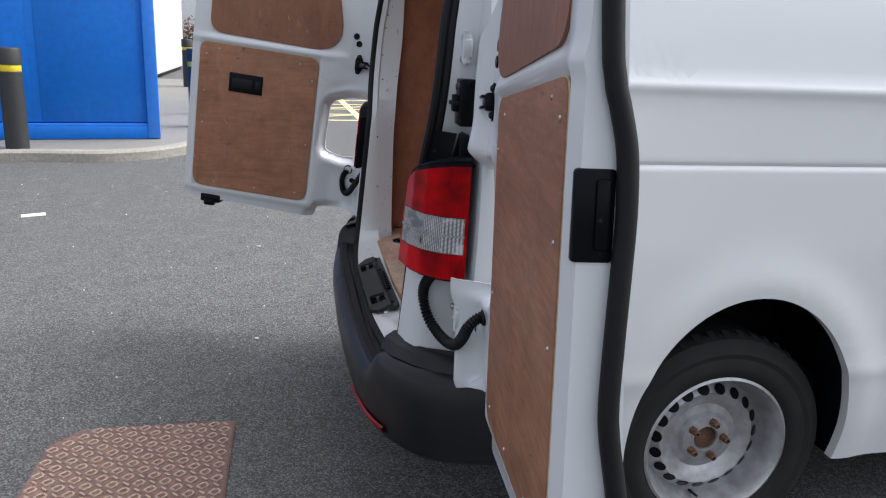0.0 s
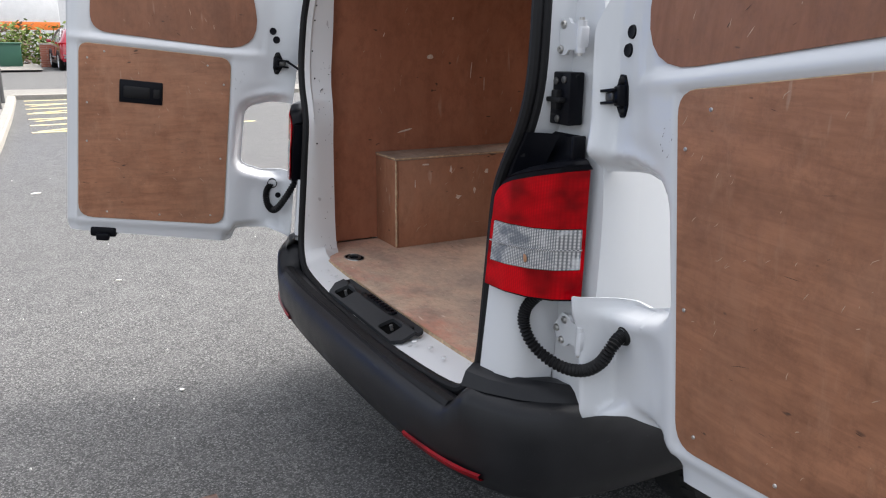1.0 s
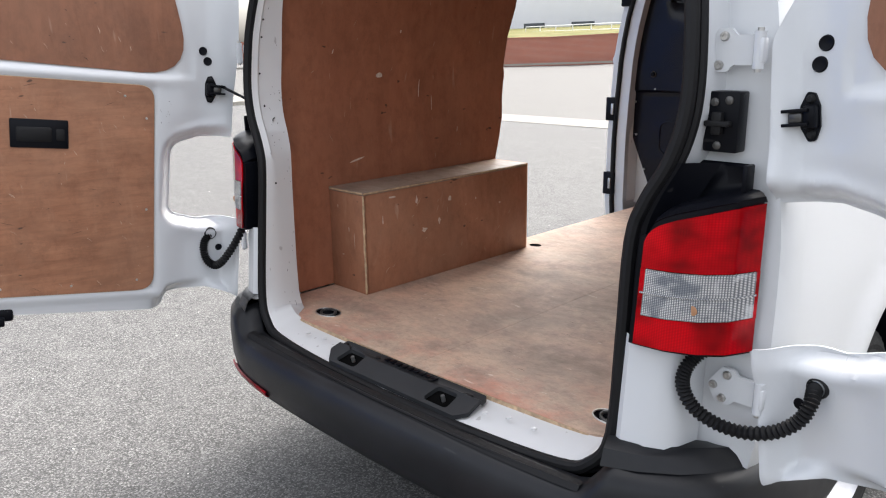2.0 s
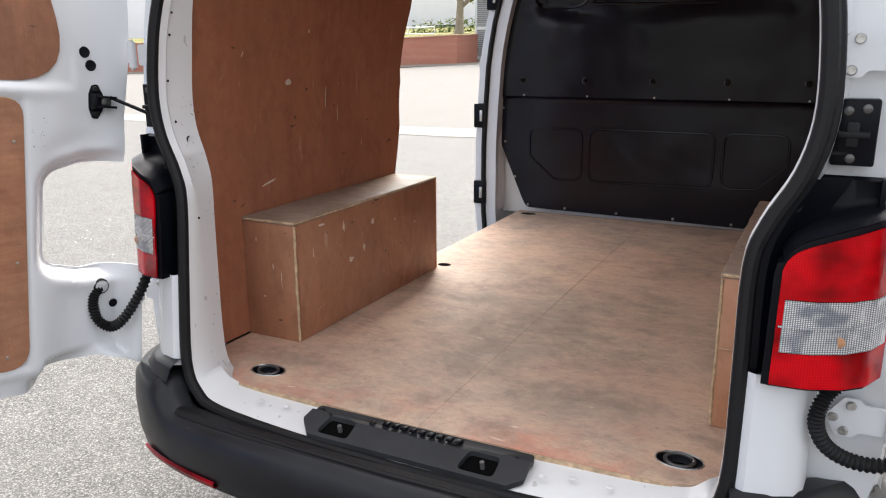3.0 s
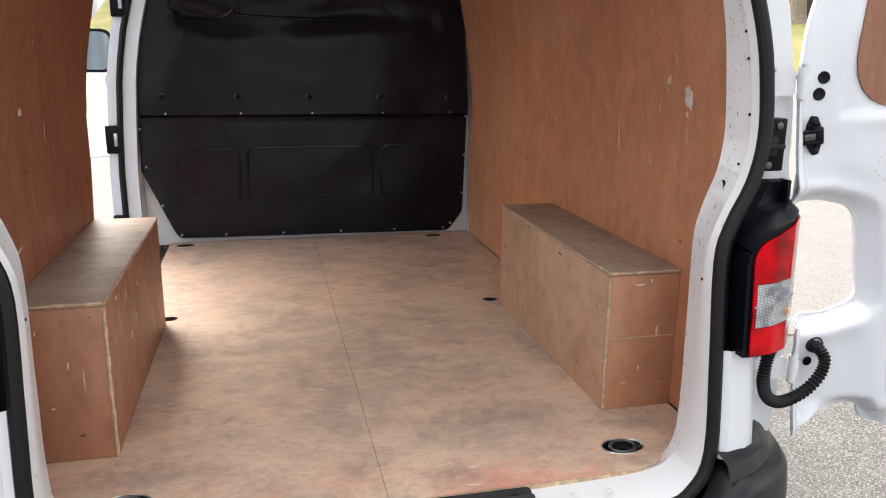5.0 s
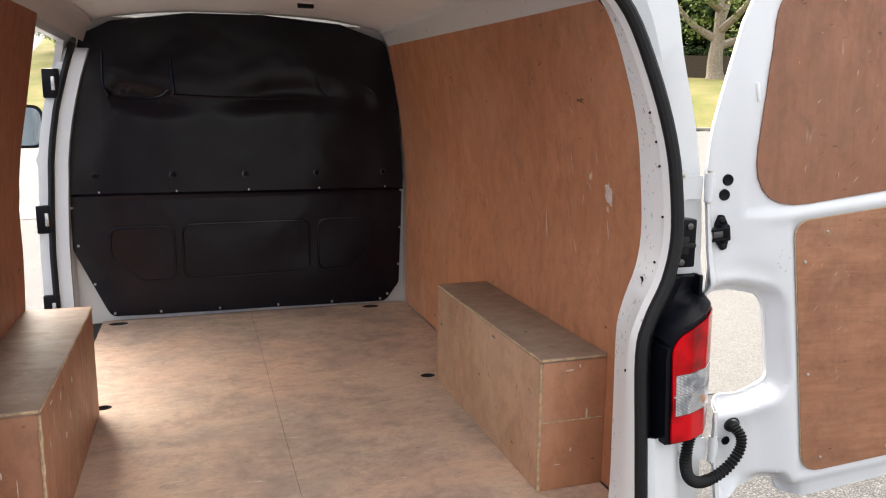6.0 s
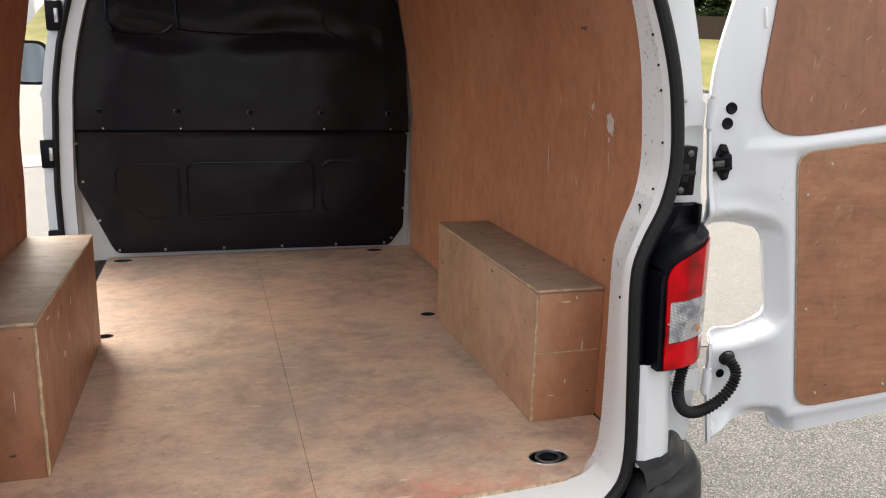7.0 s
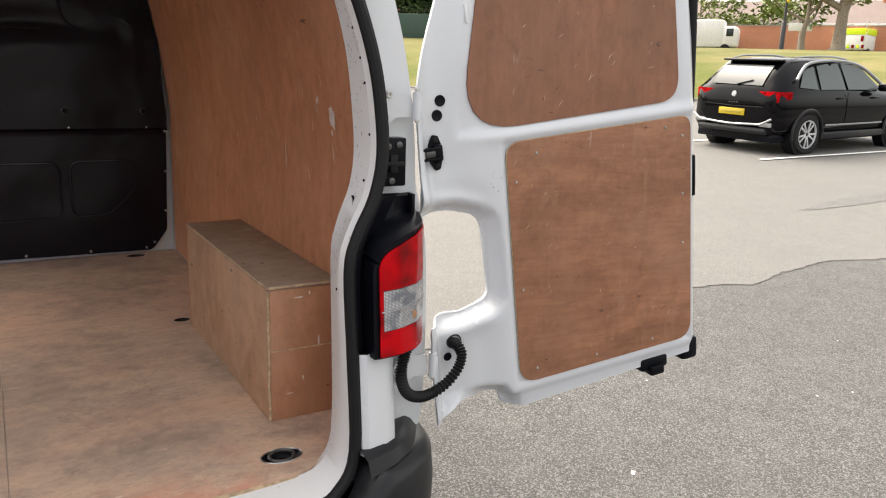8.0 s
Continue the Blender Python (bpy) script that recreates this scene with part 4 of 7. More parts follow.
def rear_door(leaf, ply_out, label, wide, slope):
    line = door_line(wide, slope)

    def relief(a, b):
        d = 0.0
        d += 0.014 * (1 - bump_step(a, 0.075, 0.17)) * bump_step(b, -0.02, 0.10)
        d += 0.016 * (1 - bump_step(a, 0.13, 0.225)) * (1 - bump_step(b, -0.40, -0.33))
        inside = min(bump_step(a, 0.232, 0.249), 1 - bump_step(a, ply_out - 0.012, ply_out + 0.006), bump_step(b, -0.575, -0.55), 1 - bump_step(b, 0.118, 0.136))
        upper = min(bump_step(a, 0.108 + 0.27 * max(0, b - 0.22), 0.133 + 0.27 * max(0, b - 0.22)), 1 - bump_step(a, ply_out - 0.05, ply_out - 0.025), bump_step(b, 0.150, 0.175))
        d += 0.007 * max(inside, upper)
        d += 0.016 * bump_step(a, ply_out + 0.004, wide)
        d += 0.012 * (1 - bump_step(b, -0.605, -0.565))
        # the skin rolls outwards to the flange of the notch
        gap = cut_gap(a, b)
        fall = 1 - bump_step(gap, 0.004, 0.050)
        d += 0.054 * fall * fall * bump_step(a, -0.02, 0.055)
        d += 0.005 * math.exp(-((gap - 0.060) / 0.026) ** 2) * bump_step(a, 0.0, 0.08) * (b > -0.05) * (1 - bump_step(a, 0.16, 0.22))
        low = curve_at([(-0.031, -0.591), (0.07, -0.560), (0.20, -0.583), (0.22, -0.62), (1.0, -0.62)], a)
        foot = 1 - bump_step(b - low, 0.004, 0.040)
        rim = max(1 - bump_step(a, -0.028, 0.020), 0.6 * foot * (1 - bump_step(a, 0.0, 0.09)))
        d -= 0.064 * rim * (1 - bump_step(b, -0.300, -0.27))
        d += 0.048 * foot * bump_step(a, 0.06, 0.18) * (1 - bump_step(a, 0.21, 0.26))
        if slope > 0:
            d -= 0.040 * (1 - bump_step(a, 0.0, 0.040 + 0.3 * max(0, b - 0.27))) * bump_step(b, -0.03, 0.02) * (1 - bump_step(b, 0.30, 0.46))
        ridge = math.exp(-((b - 0.142 - 0.03 * (a < 0.25) * (0.25 - a)) / 0.016) ** 2) * bump_step(a, 0.12, 0.22)
        return d - 0.006 * ridge

    def back(a, b):
        left = curve_at([(-0.65, -0.031), (-0.3, -0.031), (-0.03, -0.006), (0.1, 0.0), (0.27, 0.004 if slope > 0 else 0.006 + 0.03 * slope), (0.45, 0.032 + 0.05 * slope), (0.62, 0.098 + 0.052 * slope), (0.72, 0.15 + 0.06 * slope)], b)
        thin = relief(a, b) + 0.006
        return thin + bump_step(a - left, 0.01, 0.08) * (max(thin, 0.012 + 0.043 * bump_step(a - left, 0.02, 0.09) + 0.019 * bump_step(a, 0.26, 0.4) - bump_step(a, 0.4, 0.8) * (0.006 + 0.05 * b + 0.030 * (b / 0.6) ** 2 * (b > 0))) - thin)

    us = sorted(set([*steps(-0.025, 0.255, 35), 0.249, 0.28, 0.36, 0.5, 0.64, 0.74, 0.77, ply_out - 0.06, ply_out - 0.047, ply_out - 0.035, ply_out - 0.012, ply_out - 0.003, ply_out + 0.006, wide - 0.018, wide - 0.008]))
    vs = sorted([*steps(-0.60, -0.50, 12), -0.45, -0.40, *steps(-0.375, -0.27, 12), -0.23, -0.18, -0.13, *steps(-0.09, 0.18, 30), 0.2, 0.22, 0.25, 0.32, 0.4, 0.5, 0.6, 0.68])
    skin = part("rear_door", sheet(line, lambda a, b, w: leaf.at(a, b, relief(a, b) if w == 0 else back(a, b)), 0.074, (), us, vs), WHITE, van, label, 42)
    outer = [(p[0] + (0.012 if p[0] > 0.8 else 0), p[1] + (0.010 if p[0] < 0.205 and p[1] < -0.5 else -0.006 if p[1] < -0.55 else -0.012 if p[0] < 0.15 and -0.34 < p[1] < -0.30 else 0)) for p in line]
    part("outer_skin", sheet(outer, lambda a, b, w: leaf.at(a, b, back(a, b) + w + 0.010 * bump_step(a, 0.2, 0.4) * (1 - ((a - 0.42) / 0.45) ** 2)), 0.006, (), steps(-0.02, 0.26, 14) + steps(0.34, 0.82, 6), steps(-0.61, -0.28, 22) + steps(-0.2, 0.7, 14)), WHITE, skin)
    low = rounded([(0.247, -0.556), (ply_out, -0.556), (ply_out, 0.124), (0.247, 0.124)], [0.055, 0.055, 0.035, 0.045], 5)
    up = rounded([(0.120, 0.163), (ply_out - 0.037, 0.172), (ply_out - 0.037, 0.69), (0.255, 0.69)], [0.13, 0.07, 0.05, 0.10], 7)
    part("ply_panel", sheet(low, lambda a, b, w: leaf.at(a, b, -0.0025 + w), 0.006), PLY_DOOR, skin, "lower plywood trim panel, scratched and screwed on")
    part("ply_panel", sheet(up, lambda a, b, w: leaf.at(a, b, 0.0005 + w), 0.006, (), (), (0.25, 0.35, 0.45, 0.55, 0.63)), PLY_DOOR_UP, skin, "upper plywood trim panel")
    part("ply_rim", tube([leaf.at(p[0], p[1], 0.0018) for p in low], 0.0022, 6, closed=True), PLY_EDGE, skin)
    for a, b in ((0.335, 0.088), (0.27, 0.02), (0.27, -0.28), (0.30, -0.52), (0.50, -0.53), (0.70, -0.53), (ply_out - 0.03, 0.07), (ply_out - 0.09, 0.10), (ply_out - 0.03, -0.25), (ply_out - 0.03, -0.1)):
        part("screw", lathe([(0, 0.0), (0.0042, 0.0), (0.0032, 0.0022), (0, 0.0026)], leaf.matrix(a, b, -0.0025) @ pose(0, 0, 0, 180 if leaf.matrix(0.3, 0, 0).col[2].xyz.dot(leaf.out) > 0 else 0, 0, 0), 10), BARE, skin)
    for a, b in ((0.082, 0.252) if slope > 0 else (0.090, 0.250), (0.070, 0.217) if slope > 0 else (0.074, 0.218)):
        part("grommet", lathe([(0, 0.004), (0.011, 0.004), (0.0125, 0.0045), (0.0135, 0.003), (0.0145, 0)], leaf.matrix(a, b, relief(a, b)) @ pose(0, 0, 0, 180 if leaf.matrix(0.3, 0, 0).col[2].xyz.dot(leaf.out) > 0 else 0, 0, 0), 18), BLACK, skin)

    def block(a0, b0, w0, a1, b1, w1, bevel=0.003):
        t = bmesh.new()
        bmesh.ops.create_cube(t, size=1)
        for v in t.verts:
            v.co = Vector(((v.co.x + 0.5) * (a1 - a0) + a0, (v.co.y + 0.5) * (b1 - b0) + b0, (v.co.z + 0.5) * (w1 - w0) + w0))
        bmesh.ops.bevel(t, geom=t.edges[:], offset=bevel, segments=2, affect="EDGES", profile=0.5)
        for v in t.verts:
            v.co = leaf.at(*v.co)
        return t

    mid = 0.056 if slope > 0 else 0.066
    base = rounded([(mid - 0.006, 0.172), (mid + 0.008, 0.168), (mid + 0.016, 0.145), (mid + 0.016, 0.108), (mid + 0.008, 0.084), (mid - 0.006, 0.082), (mid - 0.020, 0.108), (mid - 0.020, 0.146)], 0.006, 3)
    deep = relief(mid, 0.127)
    check = sheet(base, lambda a, b, w: leaf.at(a, b, deep - 0.005 + w), 0.012)
    join(check, block(mid - 0.010, 0.106, deep - 0.022, mid + 0.014, 0.148, deep, 0.006))
    for b in (0.112, 0.137):
        join(check, block(mid - 0.046, b, deep - 0.030, mid + 0.004, b + 0.006, deep - 0.006, 0.001))
    bracket = part("check_bracket", check, BLACK, skin, "black door check bracket")
    for b in (0.158, 0.096):
        part("bracket_bolt", lathe([(0, 0.006), (0.005, 0.006), (0.0075, 0.003), (0.009, 0)], leaf.matrix(mid, b, deep - 0.005) @ pose(0, 0, 0, 180 if leaf.matrix(0.3, 0, 0).col[2].xyz.dot(leaf.out) > 0 else 0, 0, 0), 12), RUBBER, bracket)
    part("check_pin", block(mid - 0.034, 0.118, deep - 0.024, mid - 0.008, 0.136, deep - 0.012, 0.003), DULL, bracket)
    part("latch", block(0.665, -0.640, 0.005, 0.765, -0.598, 0.070, 0.010), BLACK, skin)
    part("latch_tongue", block(0.69, -0.652, -0.010, 0.74, -0.622, 0.03, 0.006), BLACK, skin)
    part("plug", block(0.50, -0.606, 0.02, 0.52, -0.598, 0.04, 0.003), BLACK, skin)
    return skin, block, relief


R_LEAF = Leaf(1, (0.93, 0.124), (0.9925, -0.1219), (0.1219, 0.9925), 7.5)
L_LEAF = Leaf(-1, (-0.908, 0.034), (-0.258, -0.966), (-0.966, 0.258), 6.3)
r_door, r_block, r_relief = rear_door(R_LEAF, 0.845, "white rear door swung right round, with two plywood panels", 0.870, 1.0)
l_door, l_block, l_relief = rear_door(L_LEAF, 0.806, "white rear door held open square to the van, with two plywood panels", 0.850, -1.2)

# black seal and handle pocket on the free edge of the door that is swung round
SEAL_SWEEP = [(-0.62, 0.0), (-0.52, 0.002), (-0.44, -0.004), (-0.36, -0.014), (-0.31, -0.016), (-0.225, -0.010), (-0.13, -0.002), (-0.05, 0.004), (0.025, 0.004), (0.08, -0.005), (0.12, -0.013), (0.21, -0.017), (0.70, -0.017)]
part("edge_seal", tube(catmull([R_LEAF.at(0.880, b, 0.070 + d - 0.05 * b - 0.030 * (b / 0.6) ** 2 * (b > 0)) for b, d in SEAL_SWEEP], 5), 0.0145, 12), RUBBER, r_door, "black rubber seal along the door edge")
part("edge_pocket", r_block(0.856, -0.118, 0.008, 0.8745, 0.006, 0.064, 0.006), BLACK, r_door, "black grip pocket in the door edge")
part("edge_grip", r_block(0.870, -0.100, 0.036, 0.880, -0.008, 0.056, 0.004), BLACK, r_door)
part("edge_catch", r_block(0.835, -0.650, 0.02, 0.895, -0.575, 0.085, 0.012), BLACK, r_door)
# inner handle of the other door
part("handle_bezel", l_block(0.500, -0.086, -0.008, 0.660, 0.002, 0.004, 0.004), BLACK, l_door, "black recessed pull handle")
part("handle_pull", l_block(0.545, -0.068, -0.012, 0.645, -0.020, 0.0, 0.008), RUBBER, l_door)
part("handle_lock", l_block(0.510, -0.062, -0.0095, 0.535, -0.025, 0.0, 0.004), RUBBER, l_door)
part("door_bracket", r_block(0.166, 0.43, -0.004, 0.174, 0.475, 0.012, 0.002), JAMB, r_door)


# ---- hinges, strikers, lamps, hoses ----
def hinge(s, z, x=0.782, y=0.108):
    line = rounded([(0.0, 0.0), (0.03, 0.042), (0.055, 0.042), (0.065, 0.030), (0.100, 0.030), (0.100, -0.024), (0.06, -0.024), (0.05, -0.036), (0.02, -0.036)], 0.008, 3)
    ob = part("hinge", sheet(line, lambda u, v, w: Vector((s * (x + u), y - 0.02 * u + w, z + v)), 0.008), WHITE, van, "white painted steel door hinge")
    part("knuckle", tube([(s * (x + 0.112), y - 0.010, z - 0.030), (s * (x + 0.112), y - 0.010, z + 0.036)], 0.0105, 14), WHITE, ob)
    part("pin", tube([(s * (x + 0.112), y - 0.012, z - 0.036), (s * (x + 0.112), y - 0.010, z + 0.042)], 0.006, 10), BARE, ob)
    part("arm", box(*((x + 0.112, y - 0.020, z - 0.020, x + 0.124, y + 0.004, z + 0.026) if s > 0 else (-x - 0.124, y - 0.020, z - 0.020, -x - 0.112, y + 0.004, z + 0.026)), 0.006), WHITE, ob)
    for u, v in ((0.042, 0.028), (0.014, 0.0), (0.034, -0.024)):
        part("bolt", lathe([(0.009, 0), (0.009, 0.003), (0.007, 0.006), (0.003, 0.006), (0.003, 0.003), (0, 0.003)], pose(s * (x + u), y - 0.02 * u, z + v, 90), 12), BARE, ob)


for s in (-1, 1):
    hinge(s, 1.447, 0.774, 0.092)
    hinge(s, 0.790, 0.836, 0.088)
    a, b = sorted((s * 0.792, s * 0.860))
    striker = part("striker_plate", box(a, 0.080, 1.262, b, 0.120, 1.376, 0.004), BLACK, van, "black check strap housing with three screws")
    a, b = sorted((s * 0.812, s * 0.832))
    part("strap_slot", box(a, 0.066, 1.296, b, 0.082, 1.338, 0.003), RUBBER, striker)
    a, b = sorted((s * 0.800, s * 0.848))
    part("strap_bar", box(a, 0.062, 1.312, b, 0.081, 1.322, 0.002), RUBBER, striker)
    for dx, z in ((0.812, 1.356), (0.840, 1.360), (0.822, 1.275)):
        part("screw", disc(s * dx, 0.080, z, 0.008, 0.004, "-y", None, 10), DULL, striker)
    # lamp: the rear face runs round the corner of the body
    path = [(0.0, 0.740, -0.036), (0.30, 0.798, -0.026), (0.58, 0.852, 0.000), (0.80, 0.892, 0.040), (1.0, 0.918, 0.100)]

    def skin_at(u, v, w, s=s):
        xs, x, y = zip(*path)
        px, py = np.interp(u, xs, x), np.interp(u, xs, y)
        d = np.interp(u, [0, 0.5, 0.8, 1.0], [0.0, 0.25, 0.65, 0.95])
        taper = 0.012 * (1.02 - v) * (1 - u)
        return Vector((s * (px - w * d * 0.9 - taper), py + w * (1.15 - d) + 0.09 * (v - 1.0) * (1 - 0.85 * u), v))

    def top_at(u):
        return curve_at([(0, 1.092), (0.03, 1.108), (0.08, 1.120), (0.16, 1.130), (0.3, 1.141), (0.6, 1.158), (0.85, 1.169), (1, 1.172)], u)

    cuts = steps(0.05, 0.95, 12)
    low = lambda u: 0.888 - 0.010 * u
    lampbase = part("lamp_housing", sheet([(-0.07, 0.884), (1.0, 0.872)] + [(u, top_at(u) + 0.012) for u in steps(1.0, 0.0, 16)] + [(-0.05, 1.102), (-0.07, 1.08)], lambda u, v, w: skin_at(max(u, -0.0), v, w + 0.006) + Vector((s * 0.19 * min(0, u), 0.05 * min(0, -u) * 0, 0)), 0.06, (), steps(0, 0.95, 12), (0.9, 1.0)), BLACK, van, "black housing behind the rear lamp")
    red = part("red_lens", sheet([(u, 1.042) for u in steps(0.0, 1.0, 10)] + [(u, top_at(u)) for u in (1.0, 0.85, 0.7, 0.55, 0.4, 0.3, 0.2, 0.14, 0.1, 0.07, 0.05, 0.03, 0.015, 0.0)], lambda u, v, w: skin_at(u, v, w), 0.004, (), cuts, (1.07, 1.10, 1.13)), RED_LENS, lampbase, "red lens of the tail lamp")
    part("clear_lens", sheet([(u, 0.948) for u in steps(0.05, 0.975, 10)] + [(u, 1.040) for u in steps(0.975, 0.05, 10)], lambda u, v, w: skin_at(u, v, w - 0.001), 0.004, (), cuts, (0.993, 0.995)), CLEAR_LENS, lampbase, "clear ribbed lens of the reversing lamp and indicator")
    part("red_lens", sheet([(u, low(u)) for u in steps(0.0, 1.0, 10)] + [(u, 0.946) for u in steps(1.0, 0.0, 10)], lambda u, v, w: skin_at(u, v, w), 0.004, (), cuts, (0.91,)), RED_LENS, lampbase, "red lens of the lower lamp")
    for u0, u1 in ((0.0, 0.05), (0.975, 1.0)):
        part("lens_border", sheet([(u0, 0.9462), (u1, 0.9462), (u1, 1.0418), (u0, 1.0418)], lambda u, v, w: skin_at(u, v, w - 0.001), 0.004), RED_LENS, lampbase)
    part("lens_bar", tube([skin_at(u, 0.994, -0.002) for u in steps(0.02, 0.98, 14)], 0.0022, 6), CLEAR_LENS, lampbase)
    part("indicator_bulb", lathe([(0.010, 0), (0.008, 0.0008), (0, 0.001)], Matrix.Translation(skin_at(0.52, 0.970, -0.0012)) @ pose(0, 0, 0, 90, 0, 0), 14), AMBER, lampbase)
    # trim over the lamp: an upright back, a ledge that runs out to the lamp's top, and a recess along the seal
    rows = []
    for u in steps(0.0, 1.0, 14):
        tip = skin_at(u, top_at(u) + 0.013, 0.004)
        x = s * (0.728 + 0.158 * u)
        ledge = Vector((x, 0.078 + 0.025 * u, top_at(u) + 0.024))
        rows.append([Vector((x, 0.104, 1.242)), Vector((x, 0.096, 1.236)), ledge + Vector((0, 0.006, 0.012)), ledge, tip.lerp(ledge, 0.5) + Vector((0, 0, 0.005)), tip.lerp(ledge, 0.2) + Vector((0, 0, 0.004)), tip.lerp(ledge, 0.06), tip, tip + Vector((0, 0.01, -0.012))])
    trim = part("pillar_trim", loft(rows), BLACK, van, "black plastic trim above the lamp", 60)
    part("trim_end", box(min(s * 0.876, s * 0.886), 0.078, 1.188, max(s * 0.876, s * 0.886), 0.112, 1.242, 0.003), BLACK, trim)
    edge_x = lambda z: curve_at([(p.z, p.x) for p in SEAL[16:40]], z) + 0.020
    part("trim_recess", loft([[Vector((s * (edge_x(z) + (max(0.752, edge_x(z) + 0.075) - edge_x(z)) * k), rear_y(0.7, z) + y, z)) for z in steps(0.884, 1.242, 16)] for k, y in ((0.0, -0.003), (0.25, 0.0), (0.45, 0.020), (1.0, 0.046))]), BLACK, trim)

    # corrugated cable hose from the lamp down and across to the door
    leaf = R_LEAF if s > 0 else L_LEAF
    end = leaf.at(0.085, -0.385, 0.0)
    out = leaf.at(0.085, -0.385, -0.045)
    if s > 0:
        pts = [(0.860, 0.035, 0.888), (0.838, 0.022, 0.865), (0.824, 0.012, 0.835), (0.823, 0.012, 0.800), (0.842, 0.022, 0.760), (0.880, 0.040, 0.732), (0.930, 0.058, 0.722), (0.985, 0.068, 0.738), (1.025, 0.075, 0.772), (1.040, 0.085, 0.806), (1.036, 0.112, 0.826), (1.030, 0.150, 0.828)]
    else:
        pts = [(-0.845, 0.030, 0.885), (-0.848, 0.0, 0.835), (-0.862, -0.030, 0.785), (-0.885, -0.055, 0.745), (-0.912, -0.070, 0.733), (-0.938, -0.082, 0.752), (-0.948, -0.084, 0.790), (-0.952, -0.072, 0.822), (-0.958, -0.050, 0.834), (-0.975, -0.030, 0.836)]
    line = catmull(pts, 10)
    part("cable_hose", tube(line, lambda i: 0.0152 if i % 2 else 0.0108, 12), RUBBER, van, "black corrugated cable hose looping to the door")
    part("hose_grommet", lathe([(0.022, 0.0), (0.021, 0.006), (0.017, 0.009)], leaf.matrix(0.058 if s > 0 else 0.056, -0.382 if s > 0 else -0.368, 0.014) @ pose(0, 0, 0, 180 if s < 0 else 0), 16), RUBBER, van)
    part("hose_plug", lathe([(0, 0.002), (0.010, 0.002), (0.012, 0)], leaf.matrix(0.030, -0.415, -0.004) @ pose(0, 0, 0, 180 if s < 0 else 0), 14), BLACK, van)

# check strap of the held door
part("check_strap", tube([(-0.82, 0.06, 1.30), tuple(L_LEAF.at(0.030, 0.14, 0.0))], 0.005, 8), BLACK, van)
# jamb holes and dimples
for s in (-1, 1):
    part("jamb_dimple", lathe([(0, 0.004), (0.006, 0.004), (0.010, 0.0), (0.022, -0.0005)], pose(s * 0.676, 0.052, 1.035, 0, -90 * s, 0), 16), JAMB, van)
    part("jamb_hole", disc(s * 0.671, 0.052, 1.035, 0.0035, 0.002, "-x" if s > 0 else "x", None, 10), RUBBER, van)


# ---- wear on the load bay ----
SCUFF = plain("pale_scuff", (0.62, 0.52, 0.44), 0.8, scale=80, vary=0.3)
TORN = plain("torn_veneer", (0.60, 0.52, 0.46), 0.85, scale=60, vary=0.25)
rng = random.Random(17)


def scuff(s, y, z, long, wide, lean, mat=SCUFF, torn=False):
    """A scratch or torn patch that lies on the wall lining."""
    n = 9 if torn else 6
    pts = []
    for k in range(n * 2):
        a = 2 * math.pi * k / (n * 2)
        r = 1 + (rng.uniform(-0.35, 0.25) if torn else rng.uniform(-0.2, 0.1))
        u, v = wide * r * math.sin(a), long * r * math.cos(a)
        pts.append((y + u * math.cos(lean) + v * math.sin(lean), z + v * math.cos(lean) - u * math.sin(lean)))
    t = bmesh.new()
    t.faces.new([t.verts.new(lin(s)(u, v, -0.0012)) for u, v in pts])
    part("scuff_mark", t, mat, van, "", 0)


scuff(1, 0.375, 1.400, 0.030, 0.018, 0.2, TORN, True)
scuff(1, 0.385, 1.362, 0.008, 0.006, 0.4, TORN, True)
scuff(1, 0.470, 1.445, 0.012, 0.008, -0.6, TORN, True)
for y, z, h, w, lean in ((0.772, 1.27, 0.045, 0.0028, 0.05), (0.764, 1.24, 0.028, 0.0022, 0.0), (0.387, 1.305, 0.030, 0.0022, 0.1), (0.578, 1.47, 0.040, 0.0012, 0.0), (0.675, 1.45, 0.014, 0.0018, 0.1), (0.524, 1.37, 0.020, 0.0014, -0.4), (0.571, 1.228, 0.018, 0.0018, 0.5), (0.485, 1.42, 0.016, 0.0018, 0.9), (0.976, 1.49, 0.012, 0.0018, 0.4), (1.045, 1.36, 0.012, 0.002, 0.0), (0.90, 1.33, 0.016, 0.0018, 0.1), (1.30, 1.28, 0.010, 0.0025, 0.3), (0.62, 1.33, 0.030, 0.0010, 0.0), (0.44, 1.24, 0.012, 0.0014, 0.5), (1.7, 1.2, 0.012, 0.003, 0.2), (0.55, 1.62, 0.015, 0.0014, 0.6), (0.43, 1.50, 0.020, 0.0014, 0.1)):
    scuff(1, y, z, h, w, lean)
for y, z, h, w, lean in ((0.62, 1.36, 0.010, 0.016, 0.1), (0.83, 1.30, 0.040, 0.0025, 0.05), (0.90, 1.24, 0.030, 0.002, 0.0), (0.50, 1.05, 0.004, 0.035, -0.2), (0.72, 1.52, 0.006, 0.004, 0.2), (1.05, 1.12, 0.012, 0.002, 0.2), (0.40, 1.45, 0.010, 0.002, 0.4)):
    scuff(-1, y, z, h, w, lean)
for s in (-1, 1):
    for z, dy in ((1.62, 0.02), (1.555, 0.02), (1.50, 0.022), (1.385, 0.02), (1.28, 0.03)):
        x = curve_at([(p.z, p.x) for p in SEAL[8:52]], z)
        part("jamb_hole", disc(s * (x - 0.002), rear_y(x, z) + 0.012 + dy, z, 0.0032, 0.003, "-x" if s > 0 else "x", None, 8), RUBBER, van)
